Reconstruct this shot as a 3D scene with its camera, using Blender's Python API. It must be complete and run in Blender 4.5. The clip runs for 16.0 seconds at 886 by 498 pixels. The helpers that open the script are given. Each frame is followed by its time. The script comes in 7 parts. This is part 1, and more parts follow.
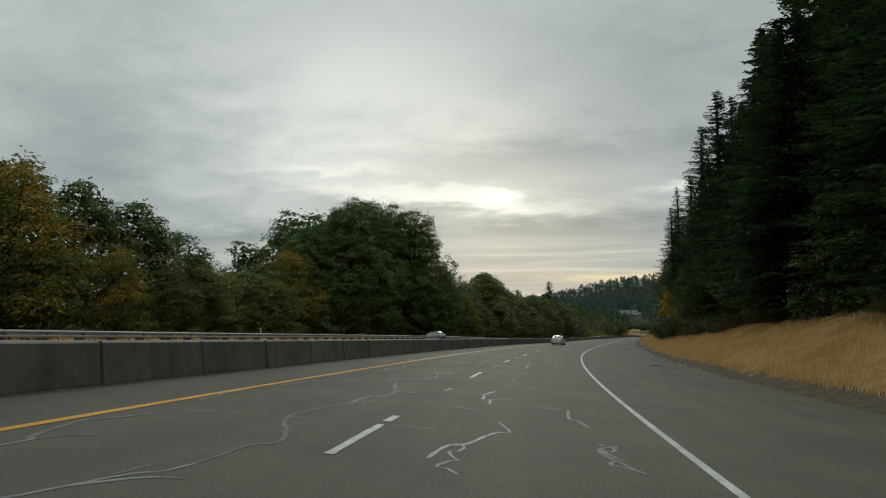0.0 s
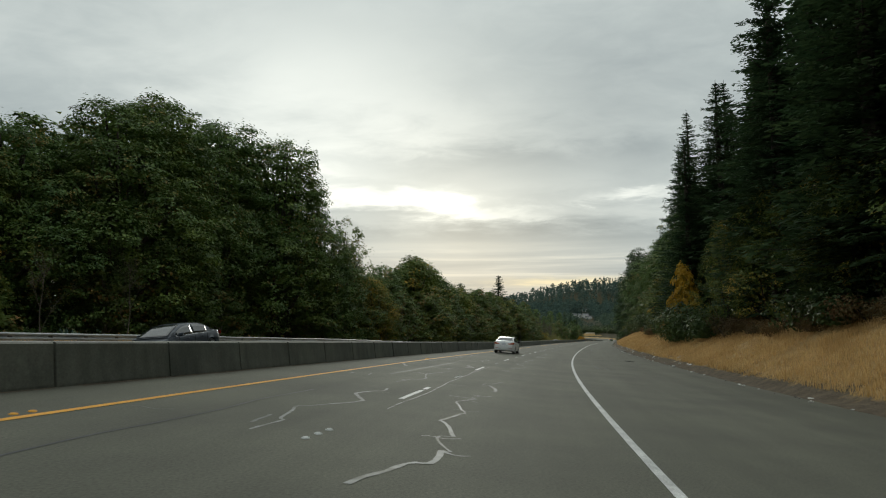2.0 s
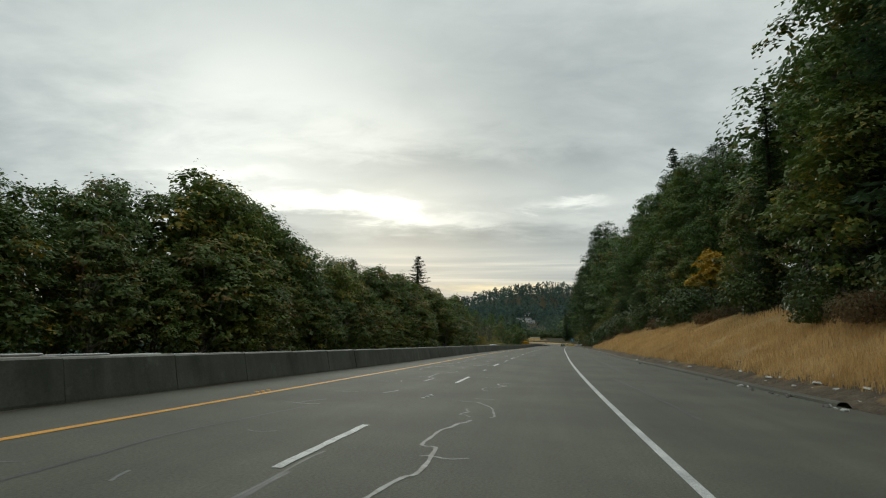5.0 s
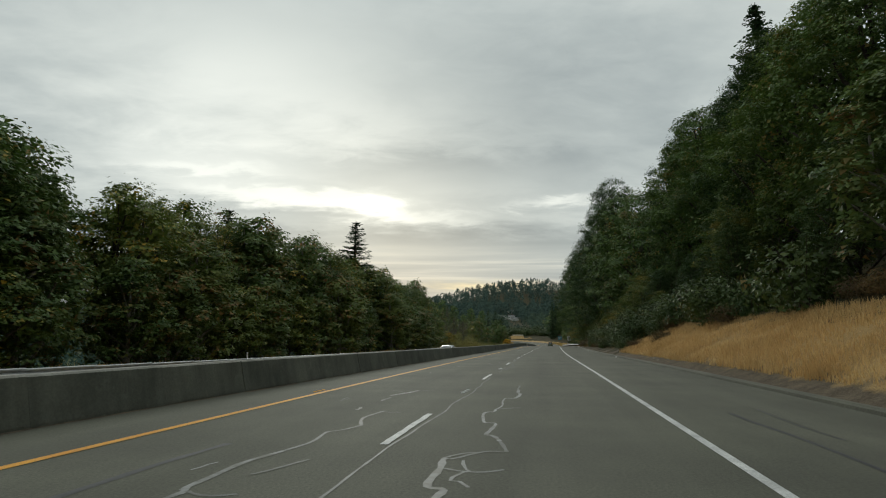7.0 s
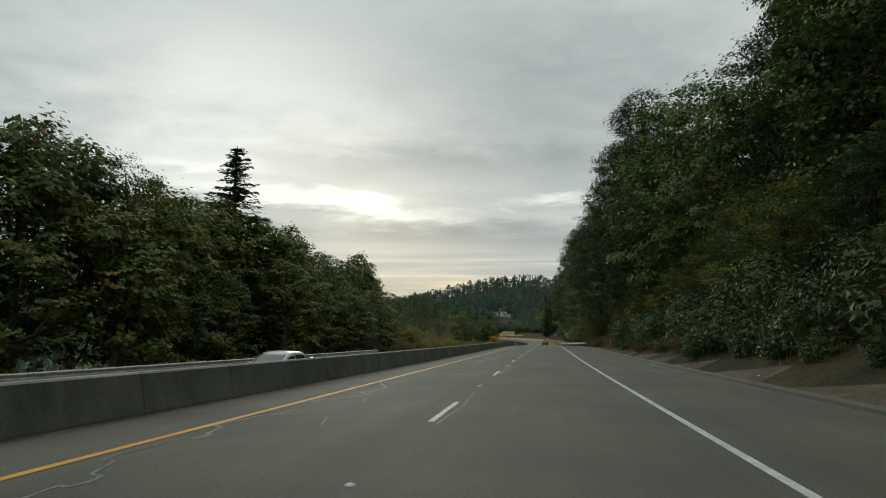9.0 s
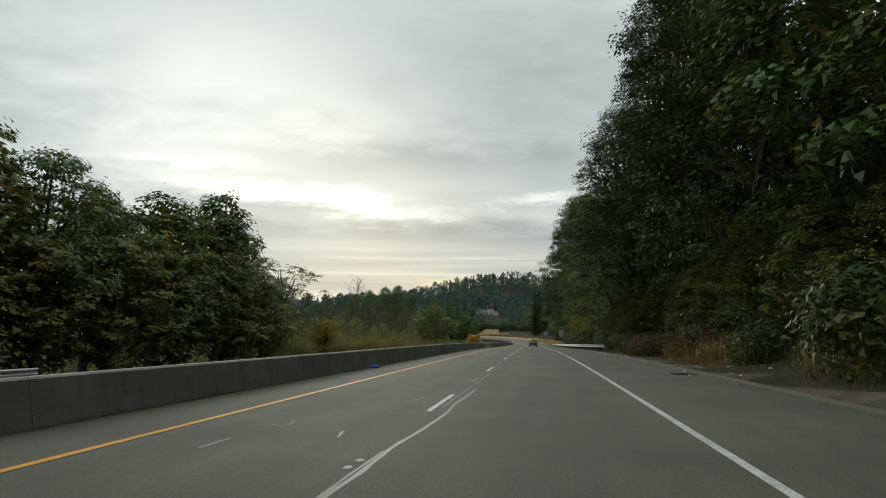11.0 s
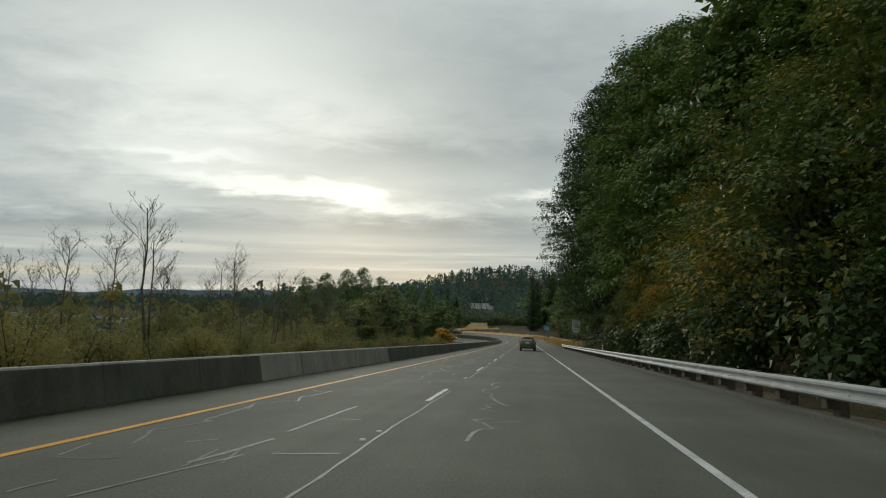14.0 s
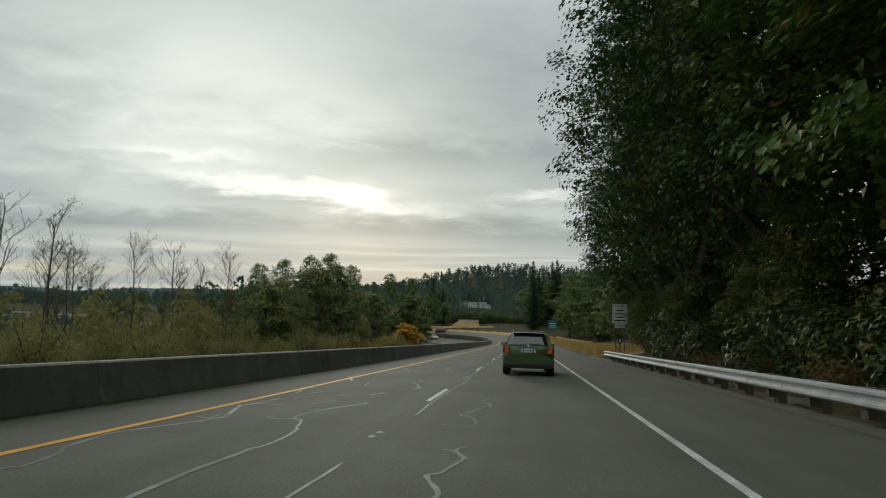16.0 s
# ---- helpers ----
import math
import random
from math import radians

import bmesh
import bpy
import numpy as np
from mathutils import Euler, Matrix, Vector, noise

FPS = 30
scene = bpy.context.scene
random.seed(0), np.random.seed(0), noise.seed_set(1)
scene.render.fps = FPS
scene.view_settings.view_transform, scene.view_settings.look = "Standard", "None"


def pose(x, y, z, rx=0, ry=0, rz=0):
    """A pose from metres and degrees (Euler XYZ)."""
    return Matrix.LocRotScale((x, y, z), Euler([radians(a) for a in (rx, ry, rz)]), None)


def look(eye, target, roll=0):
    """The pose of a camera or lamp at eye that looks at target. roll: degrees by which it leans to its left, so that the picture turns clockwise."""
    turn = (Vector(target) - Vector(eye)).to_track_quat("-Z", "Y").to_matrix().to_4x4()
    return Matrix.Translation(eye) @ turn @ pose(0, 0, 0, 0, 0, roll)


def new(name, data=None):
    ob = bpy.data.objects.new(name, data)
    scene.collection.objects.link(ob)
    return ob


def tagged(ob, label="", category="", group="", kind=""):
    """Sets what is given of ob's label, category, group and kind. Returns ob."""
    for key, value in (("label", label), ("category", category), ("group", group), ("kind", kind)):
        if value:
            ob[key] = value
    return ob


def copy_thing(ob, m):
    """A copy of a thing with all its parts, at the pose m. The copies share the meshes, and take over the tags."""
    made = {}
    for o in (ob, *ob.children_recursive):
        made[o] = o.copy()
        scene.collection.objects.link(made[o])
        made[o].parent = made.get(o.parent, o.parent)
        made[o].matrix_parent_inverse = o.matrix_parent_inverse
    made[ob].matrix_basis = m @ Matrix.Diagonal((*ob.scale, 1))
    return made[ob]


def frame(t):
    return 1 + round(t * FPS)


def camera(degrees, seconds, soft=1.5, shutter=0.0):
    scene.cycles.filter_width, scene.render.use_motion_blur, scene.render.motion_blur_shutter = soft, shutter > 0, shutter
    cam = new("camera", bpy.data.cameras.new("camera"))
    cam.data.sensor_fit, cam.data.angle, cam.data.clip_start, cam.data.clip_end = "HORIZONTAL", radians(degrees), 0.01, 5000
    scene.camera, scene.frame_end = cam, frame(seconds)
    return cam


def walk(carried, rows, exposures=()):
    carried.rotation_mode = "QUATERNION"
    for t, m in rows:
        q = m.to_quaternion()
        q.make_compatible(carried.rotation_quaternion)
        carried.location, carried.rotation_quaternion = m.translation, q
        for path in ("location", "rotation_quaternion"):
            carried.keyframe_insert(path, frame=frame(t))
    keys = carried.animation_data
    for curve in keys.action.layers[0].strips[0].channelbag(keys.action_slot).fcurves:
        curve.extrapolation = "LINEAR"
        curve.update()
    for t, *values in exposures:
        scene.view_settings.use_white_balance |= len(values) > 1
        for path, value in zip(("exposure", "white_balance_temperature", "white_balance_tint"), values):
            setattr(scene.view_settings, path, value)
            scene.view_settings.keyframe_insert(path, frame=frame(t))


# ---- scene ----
cam = camera(74.0, 16.0, soft=1.1, shutter=0.03)
walk(cam, [
    (0.0, pose(2.070, 0.040, 1.167, 95.60, 0.30, 9.30)),
    (0.5, pose(2.054, 10.750, 0.570, 95.82, 0.28, 7.91)),
    (1.0, pose(2.273, 21.454, -0.022, 95.89, 0.25, 6.79)),
    (1.5, pose(2.810, 32.120, -0.614, 95.96, 0.23, 5.79)),
    (2.0, pose(3.553, 42.820, -1.199, 96.01, 0.20, 4.70)),
    (2.5, pose(4.418, 53.551, -1.772, 96.12, 0.18, 3.53)),
    (3.0, pose(5.474, 64.277, -2.334, 96.26, 0.15, 2.42)),
    (3.5, pose(6.708, 75.111, -2.888, 96.34, 0.13, 1.47)),
    (4.0, pose(8.091, 86.170, -3.437, 96.55, 0.10, 0.44)),
    (4.5, pose(9.628, 97.550, -3.977, 96.54, 0.06, -0.20)),
    (5.0, pose(11.323, 109.181, -4.492, 96.52, 0.01, -0.76)),
    (5.5, pose(13.175, 120.924, -4.985, 96.49, -0.04, -1.26)),
    (6.0, pose(15.175, 132.636, -5.457, 96.45, -0.08, -1.69)),
    (6.5, pose(17.313, 144.178, -5.915, 96.41, -0.10, -2.05)),
    (7.0, pose(19.568, 155.441, -6.365, 96.33, -0.10, -2.30)),
    (7.5, pose(21.852, 166.719, -6.829, 96.26, -0.10, -2.52)),
    (8.0, pose(24.153, 178.019, -7.316, 96.15, -0.10, -2.60)),
    (8.5, pose(26.537, 189.424, -7.829, 96.10, -0.10, -2.79)),
    (9.0, pose(29.028, 200.961, -8.361, 96.10, -0.10, -2.96)),
    (9.5, pose(31.597, 212.578, -8.895, 96.09, -0.13, -3.20)),
    (10.0, pose(34.236, 224.243, -9.424, 96.05, -0.20, -3.48)),
    (10.5, pose(36.928, 235.924, -9.942, 96.00, -0.30, -3.78)),
    (11.0, pose(39.658, 247.588, -10.450, 95.95, -0.41, -4.03)),
    (11.5, pose(42.403, 259.207, -10.951, 95.89, -0.50, -4.18)),
    (12.0, pose(45.127, 270.766, -11.454, 95.82, -0.58, -4.24)),
    (12.5, pose(47.814, 282.289, -11.977, 95.79, -0.67, -4.38)),
    (13.0, pose(50.461, 293.812, -12.527, 95.80, -0.75, -4.39)),
    (13.5, pose(53.084, 305.369, -13.107, 95.81, -0.83, -4.34)),
    (14.0, pose(55.693, 316.999, -13.730, 95.54, -0.90, -4.21)),
    (14.5, pose(58.298, 328.738, -14.383, 95.49, -0.96, -4.13)),
    (15.0, pose(60.923, 340.701, -15.049, 95.56, -1.01, -4.11)),
    (15.5, pose(63.552, 352.772, -15.716, 95.56, -1.05, -4.00)),
    (16.0, pose(66.130, 364.801, -16.374, 95.58, -1.10, -4.28)),
], exposures=((0.0, -0.16, 6500, 2), (1.0, 0.0, 6500, 2), (4.0, 0.16, 6500, 2), (6.5, 0.05, 6500, 2), (9.0, 0.0, 6500, 2), (11.5, 0.2, 6500, 2), (12.5, 0.08, 6500, 2), (14.0, 0.0, 6500, 2), (16.0, 0.0, 6500, 2)))

# ---- world and light ----
SUN_AZ, SUN_EL = radians(-3.6), radians(10.5)
world = bpy.data.worlds.new("overcast_sky")
scene.world = world
world.use_nodes = True


def nd(tree, kind, **kw):
    n = tree.nodes.new(kind)
    for k, v in kw.items():
        n.inputs[k].default_value = v
    return n


def ramp(tree, src, stops, mode="LINEAR"):
    r = tree.nodes.new("ShaderNodeValToRGB")
    r.color_ramp.interpolation = mode
    el = r.color_ramp.elements
    while len(el) < len(stops):
        el.new(0.5)
    for e, (p, c) in zip(el, stops):
        e.position = p
        e.color = (*c, 1) if len(c) == 3 else c
    tree.links.new(src, r.inputs[0])
    return r


def mth(tree, op, a, b=None, c=None, clamp=False):
    m = tree.nodes.new("ShaderNodeMath")
    m.operation = op
    m.use_clamp = clamp
    for i, v in enumerate((a, b, c)):
        if v is None:
            continue
        if isinstance(v, (int, float)):
            m.inputs[i].default_value = v
        else:
            tree.links.new(v, m.inputs[i])
    return m.outputs[0]


def mixc(tree, fac, a, b, mode="MIX"):
    m = tree.nodes.new("ShaderNodeMix")
    m.data_type = "RGBA"
    m.blend_type = mode
    for sock, v in ((m.inputs[0], fac), (m.inputs[6], a), (m.inputs[7], b)):
        if isinstance(v, (int, float)):
            sock.default_value = v
        elif isinstance(v, tuple):
            sock.default_value = (*v, 1)
        else:
            tree.links.new(v, sock)
    return m.outputs[2]


def build_sky():
    t = world.node_tree
    t.nodes.clear()
    lk = t.links.new
    out = t.nodes.new("ShaderNodeOutputWorld")
    bg = t.nodes.new("ShaderNodeBackground")
    sky = t.nodes.new("ShaderNodeTexSky")
    sky.sky_type = "NISHITA"
    sky.sun_disc = False
    sky.sun_elevation, sky.sun_rotation = SUN_EL, SUN_AZ
    sky.air_density, sky.dust_density = 1.0, 2.0
    tc = t.nodes.new("ShaderNodeTexCoord")
    sep = t.nodes.new("ShaderNodeSeparateXYZ")
    lk(tc.outputs["Generated"], sep.inputs[0])
    x, y, z = sep.outputs
    # clouds lie on a high level sheet, so they flatten towards the horizon
    zc = mth(t, "ADD", mth(t, "MAXIMUM", z, 0.0), 0.20)
    com = t.nodes.new("ShaderNodeCombineXYZ")
    lk(mth(t, "DIVIDE", x, zc), com.inputs[0])
    lk(mth(t, "DIVIDE", y, zc), com.inputs[1])

    def cloud(scale, detail, rough, shift, stretch=(1, 1, 1), dist=0.1):
        mp = t.nodes.new("ShaderNodeMapping")
        mp.inputs["Location"].default_value = shift
        mp.inputs["Scale"].default_value = stretch
        lk(com.outputs[0], mp.inputs[0])
        n = nd(t, "ShaderNodeTexNoise", Scale=scale, Detail=detail, Roughness=rough, Distortion=dist)
        lk(mp.outputs[0], n.inputs["Vector"])
        return mth(t, "SUBTRACT", n.outputs[0], 0.5)

    broad = cloud(0.9, 3, 0.45, (5.1, 2.9, 0.8))
    torn = cloud(2.6, 6, 0.55, (1.3, 7.7, 0.2), (1.0, 1.25, 1), 0.35)
    wisp = cloud(7.0, 5, 0.6, (3.3, 0.4, 0.5), (0.8, 1.4, 1), 0.5)
    # bearing and height as seen down the valley, ragged by the noise
    yy = mth(t, "MAXIMUM", y, 0.06)
    u = mth(t, "ADD", mth(t, "DIVIDE", x, yy), mth(t, "MULTIPLY", torn, 0.30))
    v0 = mth(t, "DIVIDE", z, yy)
    fray = mth(t, "ADD", mth(t, "MULTIPLY", torn, 0.075), mth(t, "MULTIPLY", wisp, 0.055))
    v = mth(t, "ADD", v0, mth(t, "MULTIPLY", fray, mth(t, "MINIMUM", mth(t, "MULTIPLY", v0, 4.0), 1.6)))

    def mass(uc, vc, su, sv, amount, tilt=0.0, sharp=2.0):
        w = mth(t, "ADD", v, mth(t, "MULTIPLY", mth(t, "SUBTRACT", u, uc), tilt)) if tilt else v
        a = mth(t, "POWER", mth(t, "ABSOLUTE", mth(t, "DIVIDE", mth(t, "SUBTRACT", u, uc), su)), sharp)
        b = mth(t, "POWER", mth(t, "ABSOLUTE", mth(t, "DIVIDE", mth(t, "SUBTRACT", w, vc), sv)), sharp)
        return mth(t, "MULTIPLY", mth(t, "EXPONENT", mth(t, "MULTIPLY", mth(t, "ADD", a, b), -1.0)), amount)

    val = mth(t, "ADD", 0.59, mth(t, "MULTIPLY", broad, 0.36))
    val = mth(t, "ADD", val, mth(t, "MULTIPLY", torn, 0.26))
    val = mth(t, "ADD", val, mth(t, "MULTIPLY", wisp, 0.12))
    for q in (
        mass(-0.34, 0.37, 0.30, 0.15, 0.26),              # bright broken cover over the valley
        mass(-0.10, 0.33, 0.16, 0.06, 0.10),
        mass(0.22, 0.40, 0.30, 0.22, -0.12),              # heavier grey over the hill
        mass(0.02, 0.265, 0.24, 0.030, -0.13),
        mass(-0.85, 0.30, 0.28, 0.30, -0.14),
        mass(-0.20, 0.192, 0.20, 0.017, 0.30, 0.12, 2.6),  # the gap before the hidden sun
        mass(-0.075, 0.185, 0.060, 0.022, 0.44),
        mass(-0.36, 0.252, 0.13, 0.014, 0.20, 0.06),
        mass(-0.30, 0.172, 0.15, 0.013, -0.14, 0.10),
        mass(0.22, 0.193, 0.075, 0.008, 0.30, -0.10),
        mass(0.02, 0.160, 0.08, 0.012, 0.16),
        mass(-0.35, 0.128, 0.60, 0.022, -0.17),           # blue-grey bank low down
        mass(0.30, 0.130, 0.40, 0.030, -0.10),
    ):
        val = mth(t, "ADD", val, q)
    grey = ramp(t, mth(t, "MULTIPLY", val, 0.7), [(0.21, (0.275, 0.310, 0.340)), (0.35, (0.475, 0.505, 0.520)), (0.49, (0.70, 0.715, 0.710)), (0.63, (0.93, 0.925, 0.90)), (0.9, (1.25, 1.22, 1.15))])
    # level streaks low over the horizon, pale yellow where the cover ends
    flat = t.nodes.new("ShaderNodeCombineXYZ")
    lk(mth(t, "MULTIPLY", x, 1.5), flat.inputs[0])
    lk(mth(t, "MULTIPLY", y, 1.5), flat.inputs[1])
    lk(mth(t, "MULTIPLY", z, 42.0), flat.inputs[2])
    n3 = nd(t, "ShaderNodeTexNoise", Scale=1.15, Detail=5.0, Roughness=0.55, Distortion=0.3)
    lk(flat.outputs[0], n3.inputs["Vector"])
    layer = ramp(t, n3.outputs[0], [(0.40, (0.33, 0.37, 0.405)), (0.55, (0.44, 0.465, 0.48)), (0.64, (0.60, 0.60, 0.58)), (0.76, (0.80, 0.75, 0.64))])
    low = ramp(t, mth(t, "ADD", v0, mth(t, "MULTIPLY", torn, 0.02)), [(0.0, (0.95, 0.95, 0.95)), (0.085, (0.85, 0.85, 0.85)), (0.125, (0, 0, 0))])
    front = mth(t, "MULTIPLY", low.outputs[0], mth(t, "GREATER_THAN", y, 0.06))
    lit = mixc(t, front, grey.outputs[0], layer.outputs[0])
    gold = mth(t, "ADD", mass(0.12, 0.046, 0.11, 0.009, 0.75), mass(-0.62, 0.050, 0.16, 0.009, 0.4))
    lit = mixc(t, gold, lit, (0.95, 0.80, 0.52))
    # brightest overhead, dimmer away from the sun's side
    over = ramp(t, z, [(0.45, (1, 1, 1)), (0.95, (1.5, 1.5, 1.5))])
    lit = mixc(t, 1.0, lit, over.outputs[0], "MULTIPLY")
    back = ramp(t, mth(t, "MULTIPLY_ADD", y, 0.5, 0.5), [(0.1, (0.78, 0.80, 0.83)), (0.65, (1, 1, 1))])
    lit = mixc(t, 1.0, lit, back.outputs[0], "MULTIPLY")
    skyc = mixc(t, 1.0, sky.outputs[0], (0.10, 0.10, 0.10), "MULTIPLY")
    lk(mixc(t, 0.97, skyc, lit), bg.inputs["Color"])
    bg.inputs["Strength"].default_value = 1.0
    lk(bg.outputs[0], out.inputs["Surface"])


build_sky()
sun = new("sun", bpy.data.lights.new("sun", "SUN"))
sun.data.energy, sun.data.angle, sun.data.color = 0.6, radians(14), (1.0, 0.95, 0.87)
sun.matrix_world = look((60 * math.sin(SUN_AZ), 60 * math.cos(SUN_AZ), 12), (0, 0, 0))


# ---- materials ----
def material(name, build, rough=0.8, metal=0.0, spec=0.5):
    m = bpy.data.materials.new(name)
    m.use_nodes = True
    t = m.node_tree
    b = t.nodes["Principled BSDF"]
    b.inputs["Roughness"].default_value = rough
    b.inputs["Metallic"].default_value = metal
    b.inputs["Specular IOR Level"].default_value = spec
    build(t, b)
    return m


def coords(t, scale=(1, 1, 1), kind="Object"):
    tc = t.nodes.new("ShaderNodeTexCoord")
    mp = t.nodes.new("ShaderNodeMapping")
    mp.inputs["Scale"].default_value = scale
    t.links.new(tc.outputs[kind], mp.inputs[0])
    return mp.outputs[0]


def noise_of(t, vec, scale, detail=4.0, rough=0.55, dist=0.0):
    n = nd(t, "ShaderNodeTexNoise", Scale=scale, Detail=detail, Roughness=rough, Distortion=dist)
    t.links.new(vec, n.inputs["Vector"])
    return n.outputs[0]


def bump(t, b, height, strength=0.3, dist=0.02):
    n = nd(t, "ShaderNodeBump", Strength=strength, Distance=dist)
    t.links.new(height, n.inputs["Height"])
    t.links.new(n.outputs[0], b.inputs["Normal"])


def two_scale(c1, c2, s1=1.0, s2=30.0, lo=0.35, hi=0.65, bmp=0.3, bdist=0.01, speck=0.35):
    def f(t, b):
        v = coords(t)
        a = ramp(t, noise_of(t, v, s1), [(lo, c1), (hi, c2)])
        g = noise_of(t, v, s2, 3.0, 0.7)
        gr = ramp(t, g, [(0.3, (1 - speck,) * 3), (0.7, (1 + speck,) * 3)])
        t.links.new(mixc(t, 1.0, a.outputs[0], gr.outputs[0], "MULTIPLY"), b.inputs["Base Color"])
        if bmp:
            bump(t, b, g, bmp, bdist)
    return f


def plain(c):
    def f(t, b):
        b.inputs["Base Color"].default_value = (*c, 1)
    return f


def asphalt(t, b):
    tc = t.nodes.new("ShaderNodeUVMap")  # u across, v along, in metres
    mp = t.nodes.new("ShaderNodeMapping")
    mp.inputs["Scale"].default_value = (1.0, 0.045, 1)
    t.links.new(tc.outputs[0], mp.inputs[0])
    streak = ramp(t, noise_of(t, mp.outputs[0], 0.9, 4, 0.6), [(0.3, (0.080, 0.080, 0.060)), (0.7, (0.109, 0.108, 0.082))])
    blot = ramp(t, noise_of(t, tc.outputs[0], 0.35, 5, 0.6), [(0.3, (0.80, 0.80, 0.81)), (0.7, (1.17, 1.17, 1.15))])
    g = noise_of(t, tc.outputs[0], 30.0, 4, 0.8)
    gr = ramp(t, g, [(0.3, (0.58, 0.58, 0.58)), (0.72, (1.5, 1.5, 1.5))])
    c = mixc(t, 1.0, streak.outputs[0], blot.outputs[0], "MULTIPLY")
    c = mixc(t, 1.0, c, gr.outputs[0], "MULTIPLY")
    t.links.new(c, b.inputs["Base Color"])
    bump(t, b, g, 0.35, 0.008)


def leafy(colors, autumn=None, amount=0.0, thin=0.4):
    def f(t, b):
        geo = t.nodes.new("ShaderNodeNewGeometry")
        oi = t.nodes.new("ShaderNodeObjectInfo")
        v = coords(t)
        drift = noise_of(t, v, 0.55, 3, 0.55)
        pick_ = mth(t, "ADD", mth(t, "MULTIPLY", geo.outputs["Random Per Island"], 0.45), mth(t, "MULTIPLY_ADD", drift, 1.9, -0.68))
        r = ramp(t, pick_, [(i / max(1, len(colors) - 1), c) for i, c in enumerate(colors)])
        tint = ramp(t, oi.outputs["Random"], [(0.0, (0.82, 0.90, 0.85)), (0.5, (1.0, 1.0, 1.0)), (1.0, (1.18, 1.1, 0.88))])
        c = mixc(t, 1.0, r.outputs[0], tint.outputs[0], "MULTIPLY")
        if autumn:
            n = mth(t, "ADD", mth(t, "MULTIPLY", geo.outputs["Random Per Island"], 0.25), noise_of(t, v, 0.35, 3, 0.5))
            m = ramp(t, n, [(0.80 - amount, (0, 0, 0)), (0.92 - amount, (1, 1, 1))])
            c = mixc(t, m.outputs[0], c, autumn)
        t.links.new(c, b.inputs["Base Color"])
        # light shining through thin leaves
        out = t.nodes["Material Output"]
        tr = t.nodes.new("ShaderNodeBsdfTranslucent")
        t.links.new(c, tr.inputs["Color"])
        mx = t.nodes.new("ShaderNodeMixShader")
        mx.inputs[0].default_value = thin
        t.links.new(b.outputs[0], mx.inputs[1])
        t.links.new(tr.outputs[0], mx.inputs[2])
        t.links.new(mx.outputs[0], out.inputs["Surface"])
    return f


M_ASPHALT = material("asphalt", asphalt, 0.85, spec=0.35)


def sealant(t, b):
    geo = t.nodes.new("ShaderNodeNewGeometry")
    v = coords(t)
    c = ramp(t, geo.outputs["Random Per Island"], [(0.0, (0.115, 0.120, 0.112)), (0.5, (0.165, 0.170, 0.163)), (1.0, (0.27, 0.275, 0.265))])
    g = ramp(t, noise_of(t, v, 5.0, 5, 0.65), [(0.3, (0.7, 0.7, 0.7)), (0.65, (1.1, 1.1, 1.1))])
    worn = ramp(t, noise_of(t, v, 1.6, 5, 0.65), [(0.36, (0, 0, 0)), (0.50, (1, 1, 1))])
    c = mixc(t, 1.0, c.outputs[0], g.outputs[0], "MULTIPLY")
    t.links.new(mixc(t, worn.outputs[0], (0.098, 0.098, 0.078), c), b.inputs["Base Color"])


M_SEAL = material("crack_sealant", sealant, 0.65)
M_TAR = material("dark_sealant", two_scale((0.03, 0.03, 0.032), (0.05, 0.05, 0.05), 0.7, 20, bmp=0), 0.6)
M_WHITE = material("road_paint_white", two_scale((0.42, 0.42, 0.41), (0.62, 0.62, 0.60), 2.5, 40, bmp=0.1), 0.7)
M_YELLOW = material("road_paint_yellow", two_scale((0.58, 0.26, 0.02), (0.70, 0.34, 0.03), 1.5, 40, bmp=0.1), 0.7)
def cast_concrete(dark, light):
    """Weathered precast concrete: blotches, rain streaks and a pale scuffed foot, no two units alike."""
    def f(t, b):
        geo = t.nodes.new("ShaderNodeNewGeometry")
        oi = t.nodes.new("ShaderNodeObjectInfo")
        pos = geo.outputs["Position"]
        mp = t.nodes.new("ShaderNodeMapping")
        mp.inputs["Scale"].default_value = (1.0, 1.0, 0.16)
        t.links.new(pos, mp.inputs[0])
        blot = noise_of(t, pos, 0.7, 5, 0.6)
        streak = noise_of(t, mp.outputs[0], 3.2, 4, 0.6)
        g = noise_of(t, pos, 22.0, 3, 0.7)
        k = mth(t, "ADD", mth(t, "MULTIPLY", blot, 0.6), mth(t, "MULTIPLY", streak, 0.4))
        c = ramp(t, k, [(0.34, dark), (0.66, light)])
        unit = ramp(t, oi.outputs["Random"], [(0.0, (0.86, 0.87, 0.86)), (1.0, (1.12, 1.11, 1.08))])
        speck = ramp(t, g, [(0.3, (0.8, 0.8, 0.8)), (0.7, (1.2, 1.2, 1.2))])
        rub = ramp(t, noise_of(t, pos, 1.7, 6, 0.7), [(0.60, (0, 0, 0)), (0.72, (0.5, 0.5, 0.5))])
        c = mixc(t, 1.0, mixc(t, 1.0, c.outputs[0], unit.outputs[0], "MULTIPLY"), speck.outputs[0], "MULTIPLY")
        t.links.new(mixc(t, rub.outputs[0], c, tuple(v * 1.5 for v in light)), b.inputs["Base Color"])
        bump(t, b, g, 0.25, 0.01)
    return f


